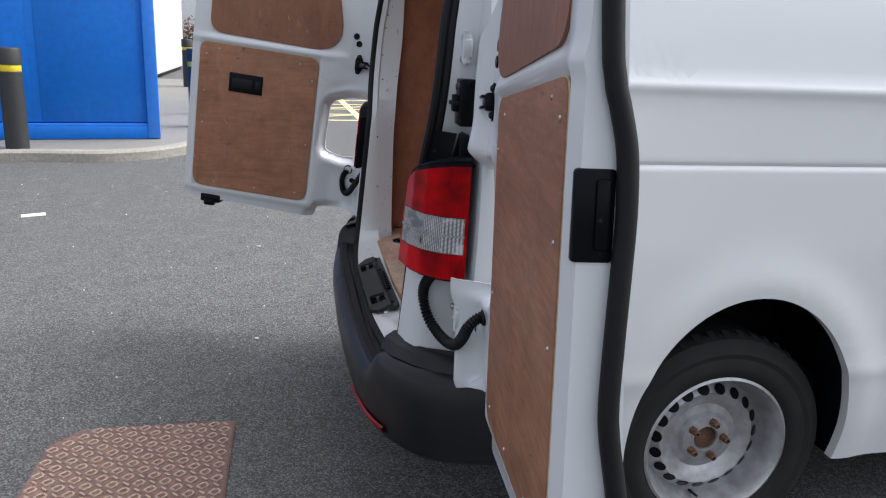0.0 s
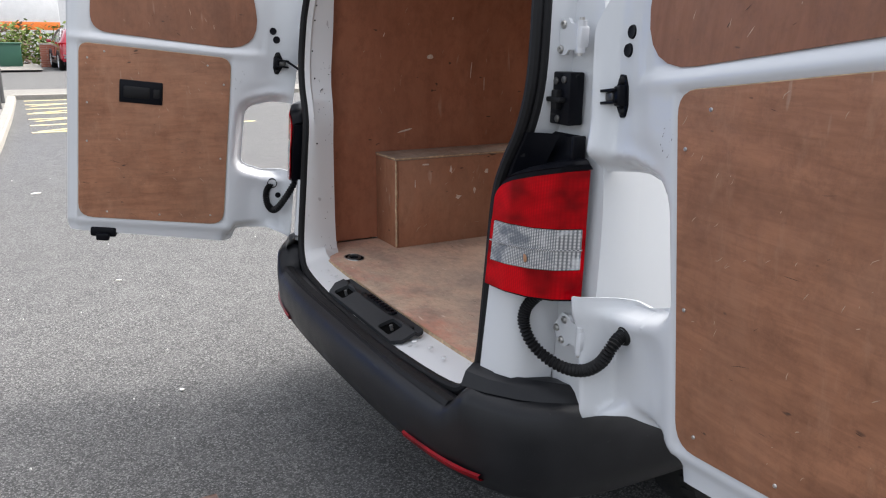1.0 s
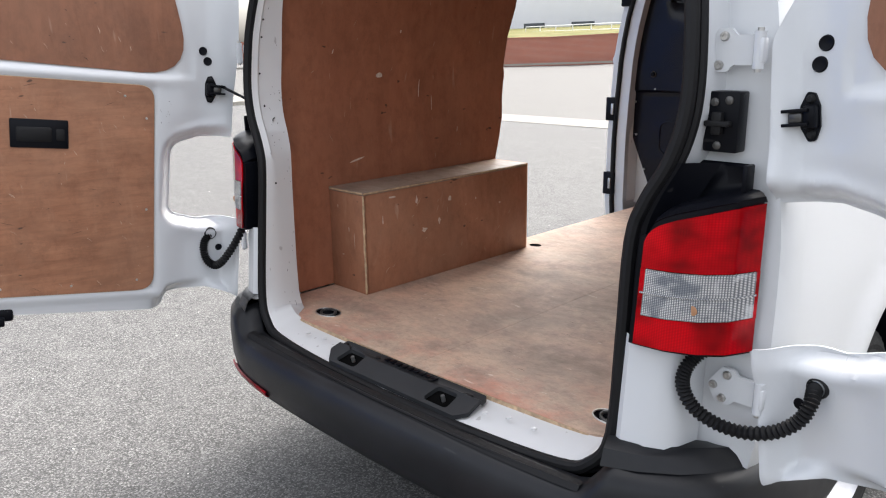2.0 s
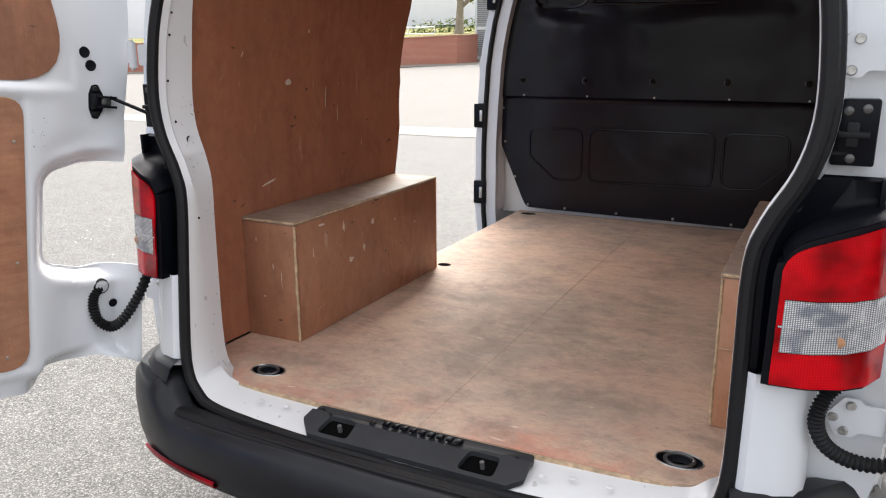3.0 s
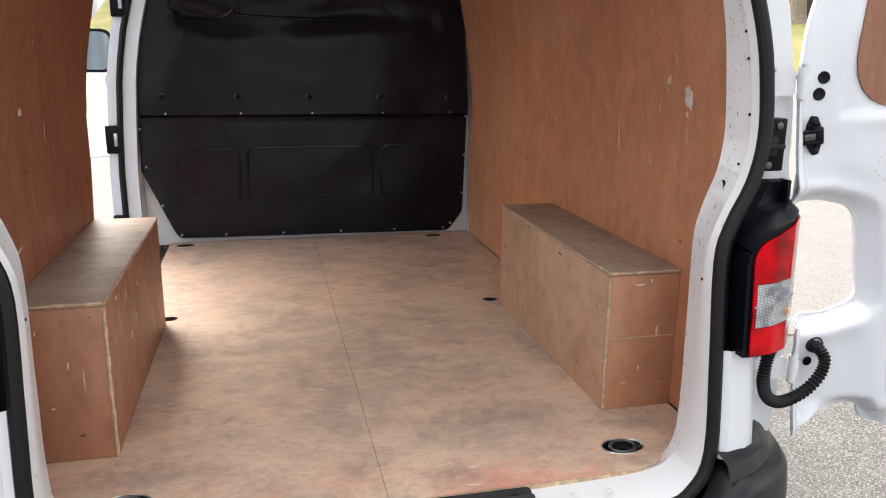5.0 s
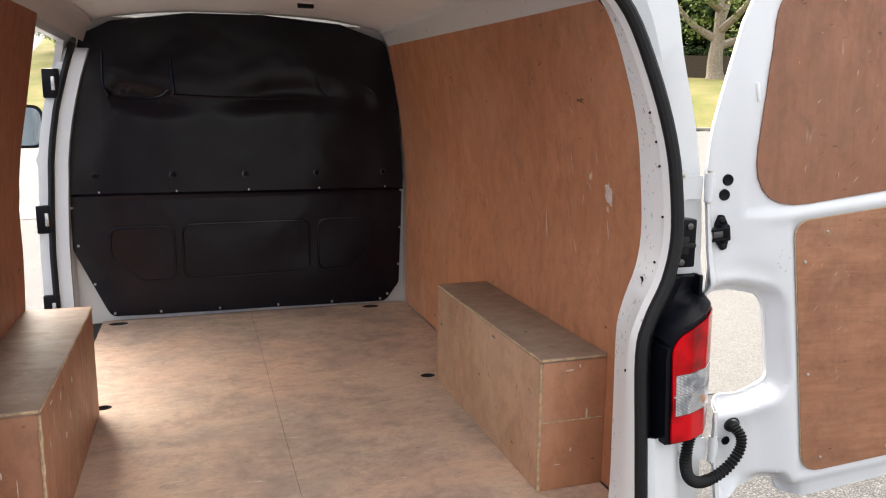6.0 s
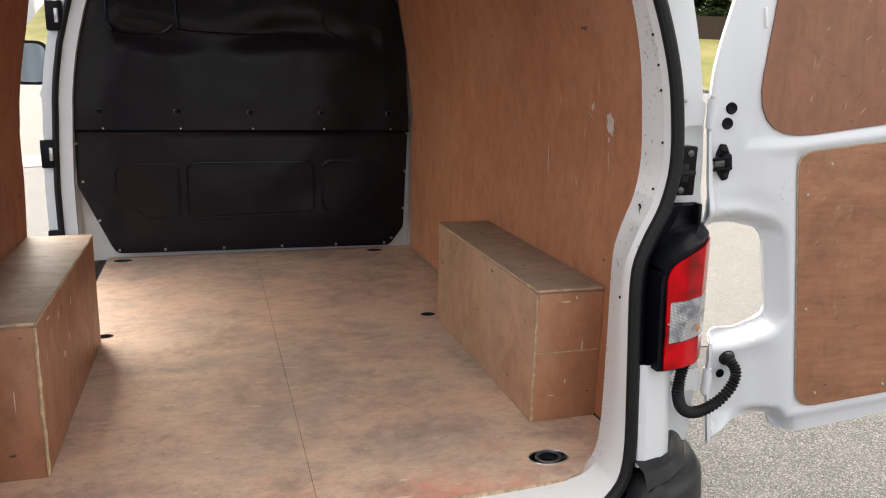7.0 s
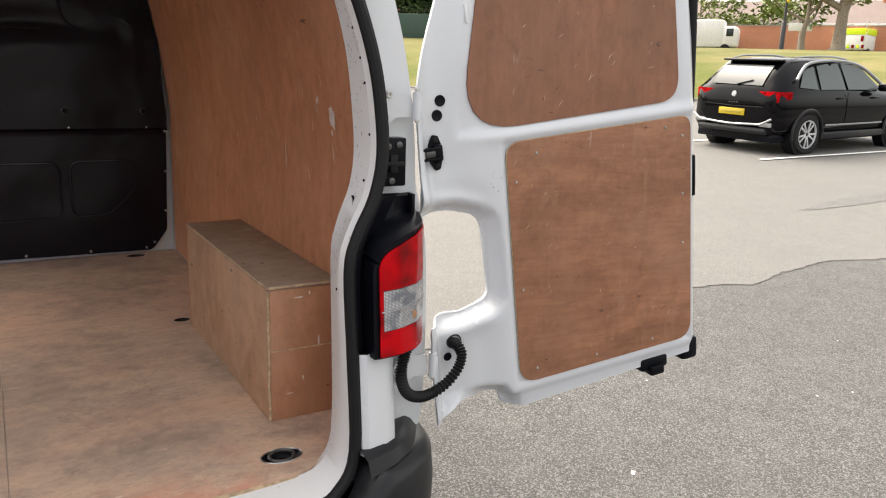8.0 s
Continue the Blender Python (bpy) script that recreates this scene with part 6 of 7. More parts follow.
def car(name, label, at, paint, heading, pitch=0.0, roll=0.0, group=""):
    M = pose(*at, 0, 0, heading) @ pose(0, 0, 0, roll, -pitch, 0) 
    ob = thing(name, label, "car", at, group)
    T = lambda l, s, z: M @ Vector((l, s, z))
    st = [(-0.80, 0.62, 0.48, 0.86, 0.90, 0.50), (-0.76, 0.80, 0.36, 1.00, 1.06, 0.56), (-0.70, 0.86, 0.32, 1.04, 1.18, 0.60), (-0.55, 0.89, 0.30, 1.05, 1.36, 0.60), (-0.32, 0.905, 0.30, 1.04, 1.53, 0.58), (0.1, 0.91, 0.28, 1.03, 1.565, 0.60), (0.7, 0.91, 0.27, 1.01, 1.575, 0.62), (1.3, 0.91, 0.27, 0.99, 1.55, 0.60), (1.75, 0.91, 0.28, 0.98, 1.42, 0.58), (2.25, 0.905, 0.28, 0.97, 1.08, 0.62), (2.45, 0.90, 0.28, 0.95, 1.00, 0.70), (3.0, 0.86, 0.30, 0.90, 0.95, 0.66), (3.3, 0.76, 0.34, 0.80, 0.82, 0.5), (3.40, 0.6, 0.42, 0.66, 0.68, 0.4)]
    rows = []
    for l, w, z0, zb, zt, wt in st:
        half = [(w * 0.86, z0), (w * 0.98, z0 + 0.12), (w, 0.62 if zb > 0.75 else z0 + 0.2), (w * 0.985, zb - 0.10), (w * 0.95, zb), (wt + 0.03, max(zb + 0.01, zt - 0.07)), (wt * 0.86, max(zb + 0.02, zt - 0.015)), (wt * 0.5, zt), (0, zt + 0.005)]
        rows.append([T(l, s, z) for s, z in half] + [T(l, -s, z) for s, z in half[-2::-1]])
    t = loft(rows)
    for r, flip in ((0, False), (len(rows) - 1, True)):
        vs = t.verts[:]
        n = len(rows[0])
        t.faces.new(vs[r * n:(r + 1) * n])
    part("body", t, paint, ob, "", 40)
    part("floor_pan", box(-0.7, -0.78, 0.20, 3.2, 0.78, 0.34, 0.02, None, M), BLACK, ob)
    for sd in (-1, 1):
        def glass(pts, sd=sd):
            return loft([[T(l, sd * (0.875 - (z - 1.03) * 0.48), z) for l, z in row] for row in pts])
        part("side_window", glass([[(0.30, 1.06), (0.62, 1.06), (0.98, 1.055)], [(0.34, 1.44), (0.62, 1.475), (0.94, 1.485)]]), CAR_GLASS, ob)
        part("side_window", glass([[(1.05, 1.055), (1.5, 1.05), (1.98, 1.04)], [(1.02, 1.485), (1.32, 1.47), (1.60, 1.40)]]), CAR_GLASS, ob)
        part("quarter_window", glass([[(-0.25, 1.10), (0.0, 1.08), (0.22, 1.06)], [(-0.06, 1.34), (0.05, 1.39), (0.25, 1.435)]]), CAR_GLASS, ob)
        line = catmull([T(-0.30, sd * 0.80, 1.22), T(0.05, sd * 0.70, 1.46), T(0.6, sd * 0.665, 1.525), T(1.2, sd * 0.665, 1.51), T(1.65, sd * 0.705, 1.405), T(2.12, sd * 0.84, 1.10)], 6)
        part("roof_trim", tube(line, 0.027, 6), GREY_TRIM, ob)
        part("roof_rail", tube(catmull([T(-0.20, sd * 0.58, 1.535), T(0.1, sd * 0.585, 1.585), T(0.9, sd * 0.59, 1.59), T(1.3, sd * 0.585, 1.545)], 6), 0.016, 6), GREY_TRIM, ob)
        part("tail_light", loft([[T(-0.765 + 0.02 * (z - 0.9) * 10 * 0, sd * 0.44, z) for z in (0.90, 0.98, 1.03)], [T(-0.775, sd * 0.66, z) for z in (0.86, 0.96, 1.035)], [T(-0.745, sd * 0.82, z) for z in (0.86, 0.95, 1.035)], [T(-0.50, sd * 0.90, z) for z in (0.92, 0.98, 1.03)]]), RED_LENS, ob, "red tail light")
        part("lower_light", box(-0.80, min(sd * 0.55, sd * 0.78), 0.46, -0.76, max(sd * 0.55, sd * 0.78), 0.53, 0.01, None, M), GREY_TRIM, ob)
        part("mirror", box(1.82, min(sd * 0.90, sd * 1.08), 1.02, 2.0, max(sd * 0.90, sd * 1.08), 1.15, 0.04, None, M), paint, ob)
        part("sill", box(0.40, min(sd * 0.86, sd * 0.925), 0.24, 2.20, max(sd * 0.86, sd * 0.925), 0.36, 0.02, None, M), BUMPER, ob)
        part("door_line", tube([T(1.0, sd * 0.915, 0.40), T(1.0, sd * 0.915, 0.62), T(1.0, sd * 0.90, 1.0)], 0.005, 5), BLACK, ob)
        part("door_moulding", box(0.45, min(sd * 0.905, sd * 0.925), 0.46, 2.1, max(sd * 0.905, sd * 0.925), 0.49, 0.008, None, M), GREY_TRIM, ob)
        for l in (0.72, 1.72):
            part("door_pull", box(l, min(sd * 0.90, sd * 0.93), 0.90, l + 0.2, max(sd * 0.90, sd * 0.93), 0.93, 0.01, None, M), paint, ob)
        for l in (0.0, 2.60):
            m = M @ pose(l, sd * 0.80, 0.335, -90 * sd, 0, 0)
            part("arch_trim", tube([T(l + 0.40 * math.cos(a), sd * 0.905, 0.335 + 0.40 * math.sin(a)) for a in steps(-0.2, math.pi + 0.2, 18)], 0.030, 6), BUMPER, ob)
            part("arch_shadow", lathe([(0, 0.09), (0.385, 0.09), (0.385, -0.1)], m, 28), RUBBER, ob)
            wh = part("car_wheel", lathe([(0.22, 0.05), (0.235, 0.12), (0.30, 0.125), (0.335, 0.10), (0.338, 0.0), (0.335, -0.10), (0.2, -0.10)], m, 36), TYRE, ob)
            part("wheel_dish", lathe([(0, 0.06), (0.10, 0.07), (0.21, 0.08), (0.235, 0.12)], m, 30), BLACK, wh)
            for k in range(10):
                part("spoke", box(0.03, -0.016, 0.09, 0.225, 0.016, 0.115, 0.006, None, m @ pose(0, 0, 0, 0, 0, 36 * k + 10 * (k % 2))), ALLOY, wh)
            part("wheel_rim", lathe([(0.215, 0.10), (0.222, 0.125), (0.236, 0.125), (0.238, 0.10)], m, 30), ALLOY, wh)
    part("rear_window", loft([[T(-0.752, s, 1.12) for s in steps(-0.50, 0.50, 6)], [T(-0.645, s, 1.28) for s in steps(-0.50, 0.50, 6)], [T(-0.475, s, 1.44) for s in steps(-0.48, 0.48, 6)]]), Mat("pale_rear_glass", 0.05, spec=0.12).color((0.075, 0.080, 0.080)).mat, ob)
    part("spoiler", box(-0.50, -0.55, 1.500, -0.28, 0.55, 1.540, 0.02, None, M), paint, ob)
    part("wiper", tube([T(-0.765, 0.0, 1.12), T(-0.715, -0.28, 1.20)], 0.012, 6), BLACK, ob)
    part("rear_bumper", box(-0.825, -0.70, 0.32, -0.70, 0.70, 0.44, 0.05, None, M), BUMPER, ob)
    part("bumper_garnish", tube([T(-0.83, 0.80, 0.60), T(-0.85, 0.62, 0.50), T(-0.855, 0.0, 0.47), T(-0.85, -0.62, 0.50), T(-0.83, -0.80, 0.60)], 0.018, 6), GREY_TRIM, ob)
    plate = part("number_plate", box(-0.825, -0.26, 0.62, -0.805, 0.26, 0.73, 0.004, None, M), plain("yellow_plate", (0.46, 0.33, 0.012), 0.4), ob, "yellow number plate")
    part("plate_bar", box(-0.829, -0.21, 0.655, -0.824, 0.21, 0.695, 0.002, None, M), plain("plate_mark", (0.35, 0.27, 0.03), 0.5), plate)
    part("badge", lathe([(0, 0.0), (0.05, 0.0), (0.045, 0.012), (0, 0.014)], M @ pose(-0.79, 0, 0.965, 0, -78, 0), 20), GREY_TRIM, ob)
    for k in range(4):
        part("badge_mark", box(-0.80, -0.09 + 0.05 * k, 0.815, -0.785, -0.06 + 0.05 * k, 0.84, 0.003, None, M), GREY_TRIM, ob)
    part("boot_line", tube([T(-0.80, 0.6, 0.78), T(-0.812, 0.0, 0.765), T(-0.80, -0.6, 0.78)], 0.006, 5), RUBBER, ob)
    return ob


car("parked_car", "black compact SUV parked in a bay", (11.78, 7.33, land(11.78, 7.33)), CAR_BLACK, 0.0, 1.7, 1.4)
car("parked_car", "small red car parked by a brick wall", (-31.4, 1.6, 0.0), Mat("red_car_paint", 0.15, coat=1.0).color((0.35, 0.012, 0.03)).mat, 183.0)


# ---- grass, walls, trees and houses further off ----
GRASS = Mat("dry_grass", 0.9, spec=0.1)
GRASS.color(GRASS.mix(GRASS.ramp(GRASS.noise(0.35, 6), (0.35, 0.0), (0.65, 1.0)), GRASS.mix(GRASS.ramp(GRASS.noise(9, 5), (0.3, 0.0), (0.7, 1.0)), (0.070, 0.085, 0.021), (0.115, 0.127, 0.034)), (0.18, 0.155, 0.068))).bump(GRASS.noise(30, 4), 0.6, 0.03)


def lawn(line, us, vs, name="grass"):
    return alone(name, sheet(line, lambda u, v, w: Vector((u, v, land(u, v) + 0.05)), 0, (), us, vs), GRASS.mat, "patchy mown grass with dry yellow areas", "grass", kind="stuff", smooth=0)


edge = [(30, -2), (24, 8), (19.9, 15.6), (16.3, 21.1), (14.1, 23.9), (13.0, 26.4), (9, 33), (6, 37)]
lawn(edge + [(6, 60), (90, 60), (90, -2)], [*range(8, 61, 2), 70], [5, 6.5, *range(8, 60, 2)])
path = catmull([(x, y, 0) for x, y in edge], 8)
alone("kerb", loft([[Vector((p.x + d, p.y + 0.6 * d, land(p.x, p.y) + z)) for p in path] for d, z in ((-0.14, 0.0), (-0.14, 0.07), (0.0, 0.075), (0.02, 0.05))]), KERB, "concrete kerb along the grass", "kerb", kind="structure")


def brick_mat(name, a, b, mortar, along):
    m = Mat(name, 0.85)
    br = m.nodes.new("ShaderNodeTexBrick")
    br.inputs["Scale"].default_value = 1.0
    br.inputs["Brick Width"].default_value, br.inputs["Row Height"].default_value, br.inputs["Mortar Size"].default_value = 0.225, 0.075, 0.006
    br.inputs["Color1"].default_value, br.inputs["Color2"].default_value, br.inputs["Mortar"].default_value = (*a, 1), (*b, 1), (*mortar, 1)
    sep = m.nodes.new("ShaderNodeSeparateXYZ")
    m.link(m.where, sep.inputs[0])
    add = m.nodes.new("ShaderNodeMath")
    add.operation = "MULTIPLY_ADD"
    m.link(sep.outputs["X"], add.inputs[0])
    add.inputs[1].default_value = along[0]
    other = m.nodes.new("ShaderNodeMath")
    other.operation = "MULTIPLY"
    m.link(sep.outputs["Y"], other.inputs[0])
    other.inputs[1].default_value = along[1]
    m.link(other.outputs[0], add.inputs[2])
    com = m.nodes.new("ShaderNodeCombineXYZ")
    m.link(add.outputs[0], com.inputs["X"])
    m.link(sep.outputs["Z"], com.inputs["Y"])
    m.link(com.outputs[0], br.inputs["Vector"])
    m.color(m.mix(m.ramp(m.noise(0.8, 5), (0.3, 0.0), (0.7, 0.4)), br.outputs["Color"], tuple(x * 0.7 for x in a)))
    m.bump(br.outputs["Fac"], 0.3, 0.004)
    return m.mat


BRICK = brick_mat("red_brick", (0.40, 0.135, 0.085), (0.33, 0.11, 0.075), (0.42, 0.34, 0.28), (0.86, 0.51))
BRICK_PALE = brick_mat("orange_brick", (0.52, 0.20, 0.11), (0.45, 0.17, 0.10), (0.46, 0.30, 0.22), (0.56, -0.83))


def wall_between(a, b, high, thick, mat, label, base=None, cap=None):
    a, b = Vector((*a, 0)), Vector((*b, 0))
    n = Vector((-(b - a).y, (b - a).x, 0)).normalized() * thick
    pts = [a.lerp(b, k) for k in steps(0, 1, 10)]
    z = lambda p: (land(p.x, p.y) if base is None else base) - 0.1
    t = loft([[p + Vector((0, 0, z(p))) for p in pts], [p + Vector((0, 0, z(p) + high + 0.1)) for p in pts], [p + n + Vector((0, 0, z(p) + high + 0.1)) for p in pts], [p + n + Vector((0, 0, z(p))) for p in pts]], closed=False)
    ob = alone("brick_wall", t, mat, label, "wall", kind="structure", smooth=0)
    if cap:
        part("coping", loft([[p + n * e + Vector((0, 0, z(p) + high + 0.1 + h)) for p in pts] for e, h in ((-0.15, 0.0), (-0.15, 0.07), (1.15, 0.07), (1.15, 0.0))]), cap, ob)
    return ob


wall_between((-50, 29.2), (-22, 45.8), 1.85, 0.3, BRICK, "low red brick retaining wall", None, BRICK)
wall_between((-22, 45.8), (-21.9, 49.0), 1.85, 0.3, BRICK, "return of the low brick wall", None, BRICK)
alone("grass", sheet([(-50.2, 29.5), (-22.1, 46.2), (-22.0, 49), (-22, 90), (-80, 90)], lambda u, v, w: Vector((u, v, land(u, v) + 1.75 + 0.025 * max(0, (v - 0.59 * u - 59)))), 0, (), steps(-60, -24, 8), steps(45, 85, 8)), GRASS.mat, "sloping dry lawn above a brick wall", "grass", kind="stuff")
alone("kerb", loft([[Vector((x + (y - 37.2) * 0, y, land(x, y) + z)) for x, y in ((-50, 28.2), (-36, 36.4), (-22, 44.8), (-11, 50.0), (6, 50.0))] for z in (0.0, 0.12)] + [[Vector((x + 0.3, y + 0.6, land(x, y) + 0.12)) for x, y in ((-50, 28.2), (-36, 36.4), (-22, 44.8), (-11, 50.0), (6, 50.0))]]), KERB, "pale concrete kerb before the brick wall", "kerb", kind="structure")
# railing over the far lawn
rail = thing("railing", "white metal railing on the lawn", "railing", (-45, 66, 2))
for z in (2.7, 3.25):
    part("rail", tube([(-58, 72, z + 0.2), (-30, 58, z)], 0.05, 6), WHITE_CLAD, rail)
for k in steps(0, 1, 8):
    part("post", tube([(-58 + 28 * k, 72 - 14 * k, 1.6), (-58 + 28 * k, 72 - 14 * k, 3.4)], 0.05, 6), WHITE_CLAD, rail)
warehouse = thing("warehouse", "long white industrial building", "building", (-60, 100, 0))
part("wall", box(-150, 95, 0, -18, 130, 12, 0.05), WHITE_CLAD, warehouse)
part("roof", box(-151, 94.5, 12, -17, 131, 12.8, 0.1), plain("grey_roof", (0.35, 0.36, 0.37), 0.6), warehouse)
for k in range(9):
    part("window", box(-104 + 9 * k, 94.9, 2.6, -100 + 9 * k, 95.1, 4.6, 0.02), GLASS, warehouse)

for k, (x, y) in enumerate(((-57.4, 59.7), (-58.3, 61.2))):
    post = thing("yellow_bollard", "yellow guard post before a white building", "bollard", (x, y, 2.4), "yellow guard posts")
    part("post", lathe([(0.16, -0.2), (0.16, 1.15), (0.12, 1.25), (0, 1.28)], Matrix.Translation((x, y, 2.4)), 14), TAPE, post)

# louvred plant enclosure
FRAME = plain("galvanised_frame", (0.46, 0.50, 0.49), 0.5, 0.3)
LOUVRE = plain("grey_louvre", (0.40, 0.42, 0.43), 0.5, 0.3)
PX, PY, PW, PH = -22.0, 49.0, 2.8, 6.0
gz = land(-14, PY)
plant = thing("plant_enclosure", "galvanised enclosure with louvred double doors", "enclosure", (PX, PY, gz))
part("core", box(PX, PY, gz - 0.3, PX + 3 * PW, PY + 6, gz + PH, 0.02), FRAME, plant)
slat = mesh_of("slat", box(-PW / 2 + 0.08, -0.03, -0.04, PW / 2 - 0.08, 0.03, 0.04, 0, None, pose(0, 0, 0, 40, 0, 0)), LOUVRE)
DARK_CORE = plain("dark_core", (0.10, 0.11, 0.115), 0.6)
for c in range(3):
    x0 = PX + PW * c
    for z0, z1 in ((0.2, 1.9), (2.2, 3.9), (4.2, 5.8)):
        part("backing", box(x0 + 0.06, PY - 0.02, gz + z0, x0 + PW - 0.06, PY - 0.004, gz + z1, 0.002), DARK_CORE, plant)
        for k in range(13):
            ob = new("slat", slat)
            ob.parent, ob.matrix_basis = plant, pose(x0 + PW / 2 - PX, -0.07, z0 + (z1 - z0) * (k + 0.5) / 13)
    for z in (0.05, 2.05, 4.05, 5.9):
        part("transom", box(x0, PY - 0.13, gz + z - 0.12, x0 + PW, PY - 0.003, gz + z + 0.12, 0.01), FRAME, plant)
for c in range(4):
    part("mullion", box(PX + PW * c - 0.08, PY - 0.15, gz - 0.3, PX + PW * c + 0.08, PY - 0.002, gz + PH, 0.01), FRAME, plant)
part("notice", box(PX + 1.0, PY - 0.17, gz + 3.95, PX + 2.0, PY - 0.155, gz + 4.3, 0.01), PAPER, plant)
part("handle", box(PX + 2 * PW - 0.35, PY - 0.18, gz + 1.95, PX + 2 * PW - 0.1, PY - 0.135, gz + 2.15, 0.01), BARE, plant)

# ---- trees ----
BARK = plain("grey_bark", (0.26, 0.215, 0.165), 0.9, scale=12, vary=0.35, bump=0.6)
LEAF = Mat("leaves", 0.7, spec=0.25)
LEAF.color(LEAF.mix(LEAF.ramp(LEAF.noise(1.2, 4), (0.3, 0.0), (0.7, 1.0)), (0.075, 0.12, 0.025), (0.17, 0.21, 0.055)))
CONIFER = Mat("conifer_needles", 0.8, spec=0.15)
CONIFER.color(CONIFER.mix(CONIFER.ramp(CONIFER.noise(1.1, 5), (0.3, 0.0), (0.7, 1.0)), (0.014, 0.026, 0.012), (0.055, 0.085, 0.028)))


def leaves(centres, count, size, seed, flat=1.0):
    r = random.Random(seed)
    verts, faces = [], []
    for k in range(count):
        c, rad = r.choice(centres)
        d = Vector((r.gauss(0, 1), r.gauss(0, 1), r.gauss(0, 1))).normalized() * rad * r.uniform(0.45, 1.05)
        d.z *= flat
        p = Vector(c) + d
        a = Vector((r.uniform(-1, 1), r.uniform(-1, 1), r.uniform(-0.6, 0.6))).normalized()
        b = a.cross(Vector((r.uniform(-1, 1), r.uniform(-1, 1), r.uniform(-1, 1)))).normalized()
        s = size * r.uniform(0.5, 1.25)
        i = len(verts)
        verts += [p - a * s, p + b * s * 0.45 - a * 0.1 * s, p + a * s, p - b * s * 0.45]
        faces.append((i, i + 1, i + 2, i + 3))
    me = bpy.data.meshes.new("crown")
    me.from_pydata([tuple(v) for v in verts], [], faces)
    return me


def tree(x, y, high, girth, label, seed, mat=None, spread=1.0, count=3200, size=0.13, bare=0.35):
    z = land(x, y) + (0.17 * (y - 50.5) if -13 < x < 6 else 0) + (1.75 + 0.025 * max(0, y - 0.59 * x - 59) if x < -22 else 0)
    r = random.Random(seed)
    ob = thing("tree", label, "tree", (x, y, z), "trees")
    t = bmesh.new()
    fork = high * bare
    trunk = catmull([(x, y, z - 0.2), (x + 0.02 * high * r.uniform(-1, 1), y, z + 0.3 * fork), (x + 0.02 * high * r.uniform(-1, 1), y, z + fork), (x + 0.05 * high * r.uniform(-1, 1), y + 0.03 * high, z + 0.8 * high)], 6)
    tube(trunk, lambda i: girth * (1.6 if i == 0 else 1.15 if i < 3 else 1.0) * (1 - 0.75 * i / len(trunk)), 10, t)
    centres = [((trunk[-1].x, trunk[-1].y, trunk[-1].z), 0.20 * high * spread)]
    for k in range(9):
        a = 2.4 * k + r.uniform(-0.4, 0.4)
        start = trunk[min(len(trunk) - 2, 8 + k)]
        reach = high * 0.30 * spread * r.uniform(0.6, 1.1)
        tip = start + Vector((reach * math.cos(a), reach * math.sin(a), high * r.uniform(0.14, 0.36)))
        mid = start.lerp(tip, 0.5) + Vector((0, 0, -0.03 * high))
        limb = catmull([start, mid, tip], 5)
        tube(limb, lambda i: max(0.015, girth * 0.5 * (1 - 0.8 * i / len(limb))), 7, t)
        centres += [(tuple(tip), high * 0.13 * spread * r.uniform(0.7, 1.2)), (tuple(mid), high * 0.09 * spread)]
    part("trunk", t, BARK, ob)
    me = leaves(centres, count, size, seed, 0.75)
    me.materials.append(mat or LEAF.mat)
    crown = new("crown", me)
    crown.parent, crown.matrix_parent_inverse = ob, Matrix.Translation(-ob.location)
    return ob


tree(23.9, 30.6, 11, 0.46, "tall grey-barked tree with forked trunk", 3, None, 1.0, 3500, 0.14, 0.3)
tree(41.9, 25.6, 10.5, 0.42, "broad tree with a leaning trunk on grass", 5, None, 1.2, 4000, 0.16, 0.36)
tree(41.3, 27.4, 9.5, 0.20, "thin forked tree before a brick wall", 8, None, 1.1, 2500, 0.16, 0.3)
tree(54.0, 46.5, 8.0, 0.2, "bushy green tree behind the wall", 11, None, 1.5, 3500, 0.2, 0.12)
tree(58, 43.0, 7.0, 0.2, "bushy green tree behind the wall", 12, None, 1.6, 3500, 0.22, 0.12)
tree(-9.0, 66.0, 8.5, 0.16, "slender young tree on the lawn", 21, None, 1.1, 2500, 0.16, 0.25)
tree(-11.0, 71.0, 9.0, 0.18, "slender young tree on the lawn", 22, None, 1.2, 2500, 0.18, 0.25)
tree(-7.2, 73.0, 9.0, 0.18, "slender young tree on the lawn", 23, None, 1.2, 2500, 0.18, 0.25)
tree(-27.0, 56.5, 10.0, 0.42, "tree with a thick trunk above the brick wall", 24, None, 1.2, 2500, 0.18, 0.4)
alone("grass", sheet([(-13.0, 50.6), (6, 50.6), (6, 95), (-13, 95)], lambda u, v, w: Vector((u, v, land(u, v) + 0.05 + 0.17 * (v - 50.5))), 0, (), (-8, -3, 2), (56, 62, 70, 80)), GRASS.mat, "sloping lawn with young trees", "grass", kind="stuff")
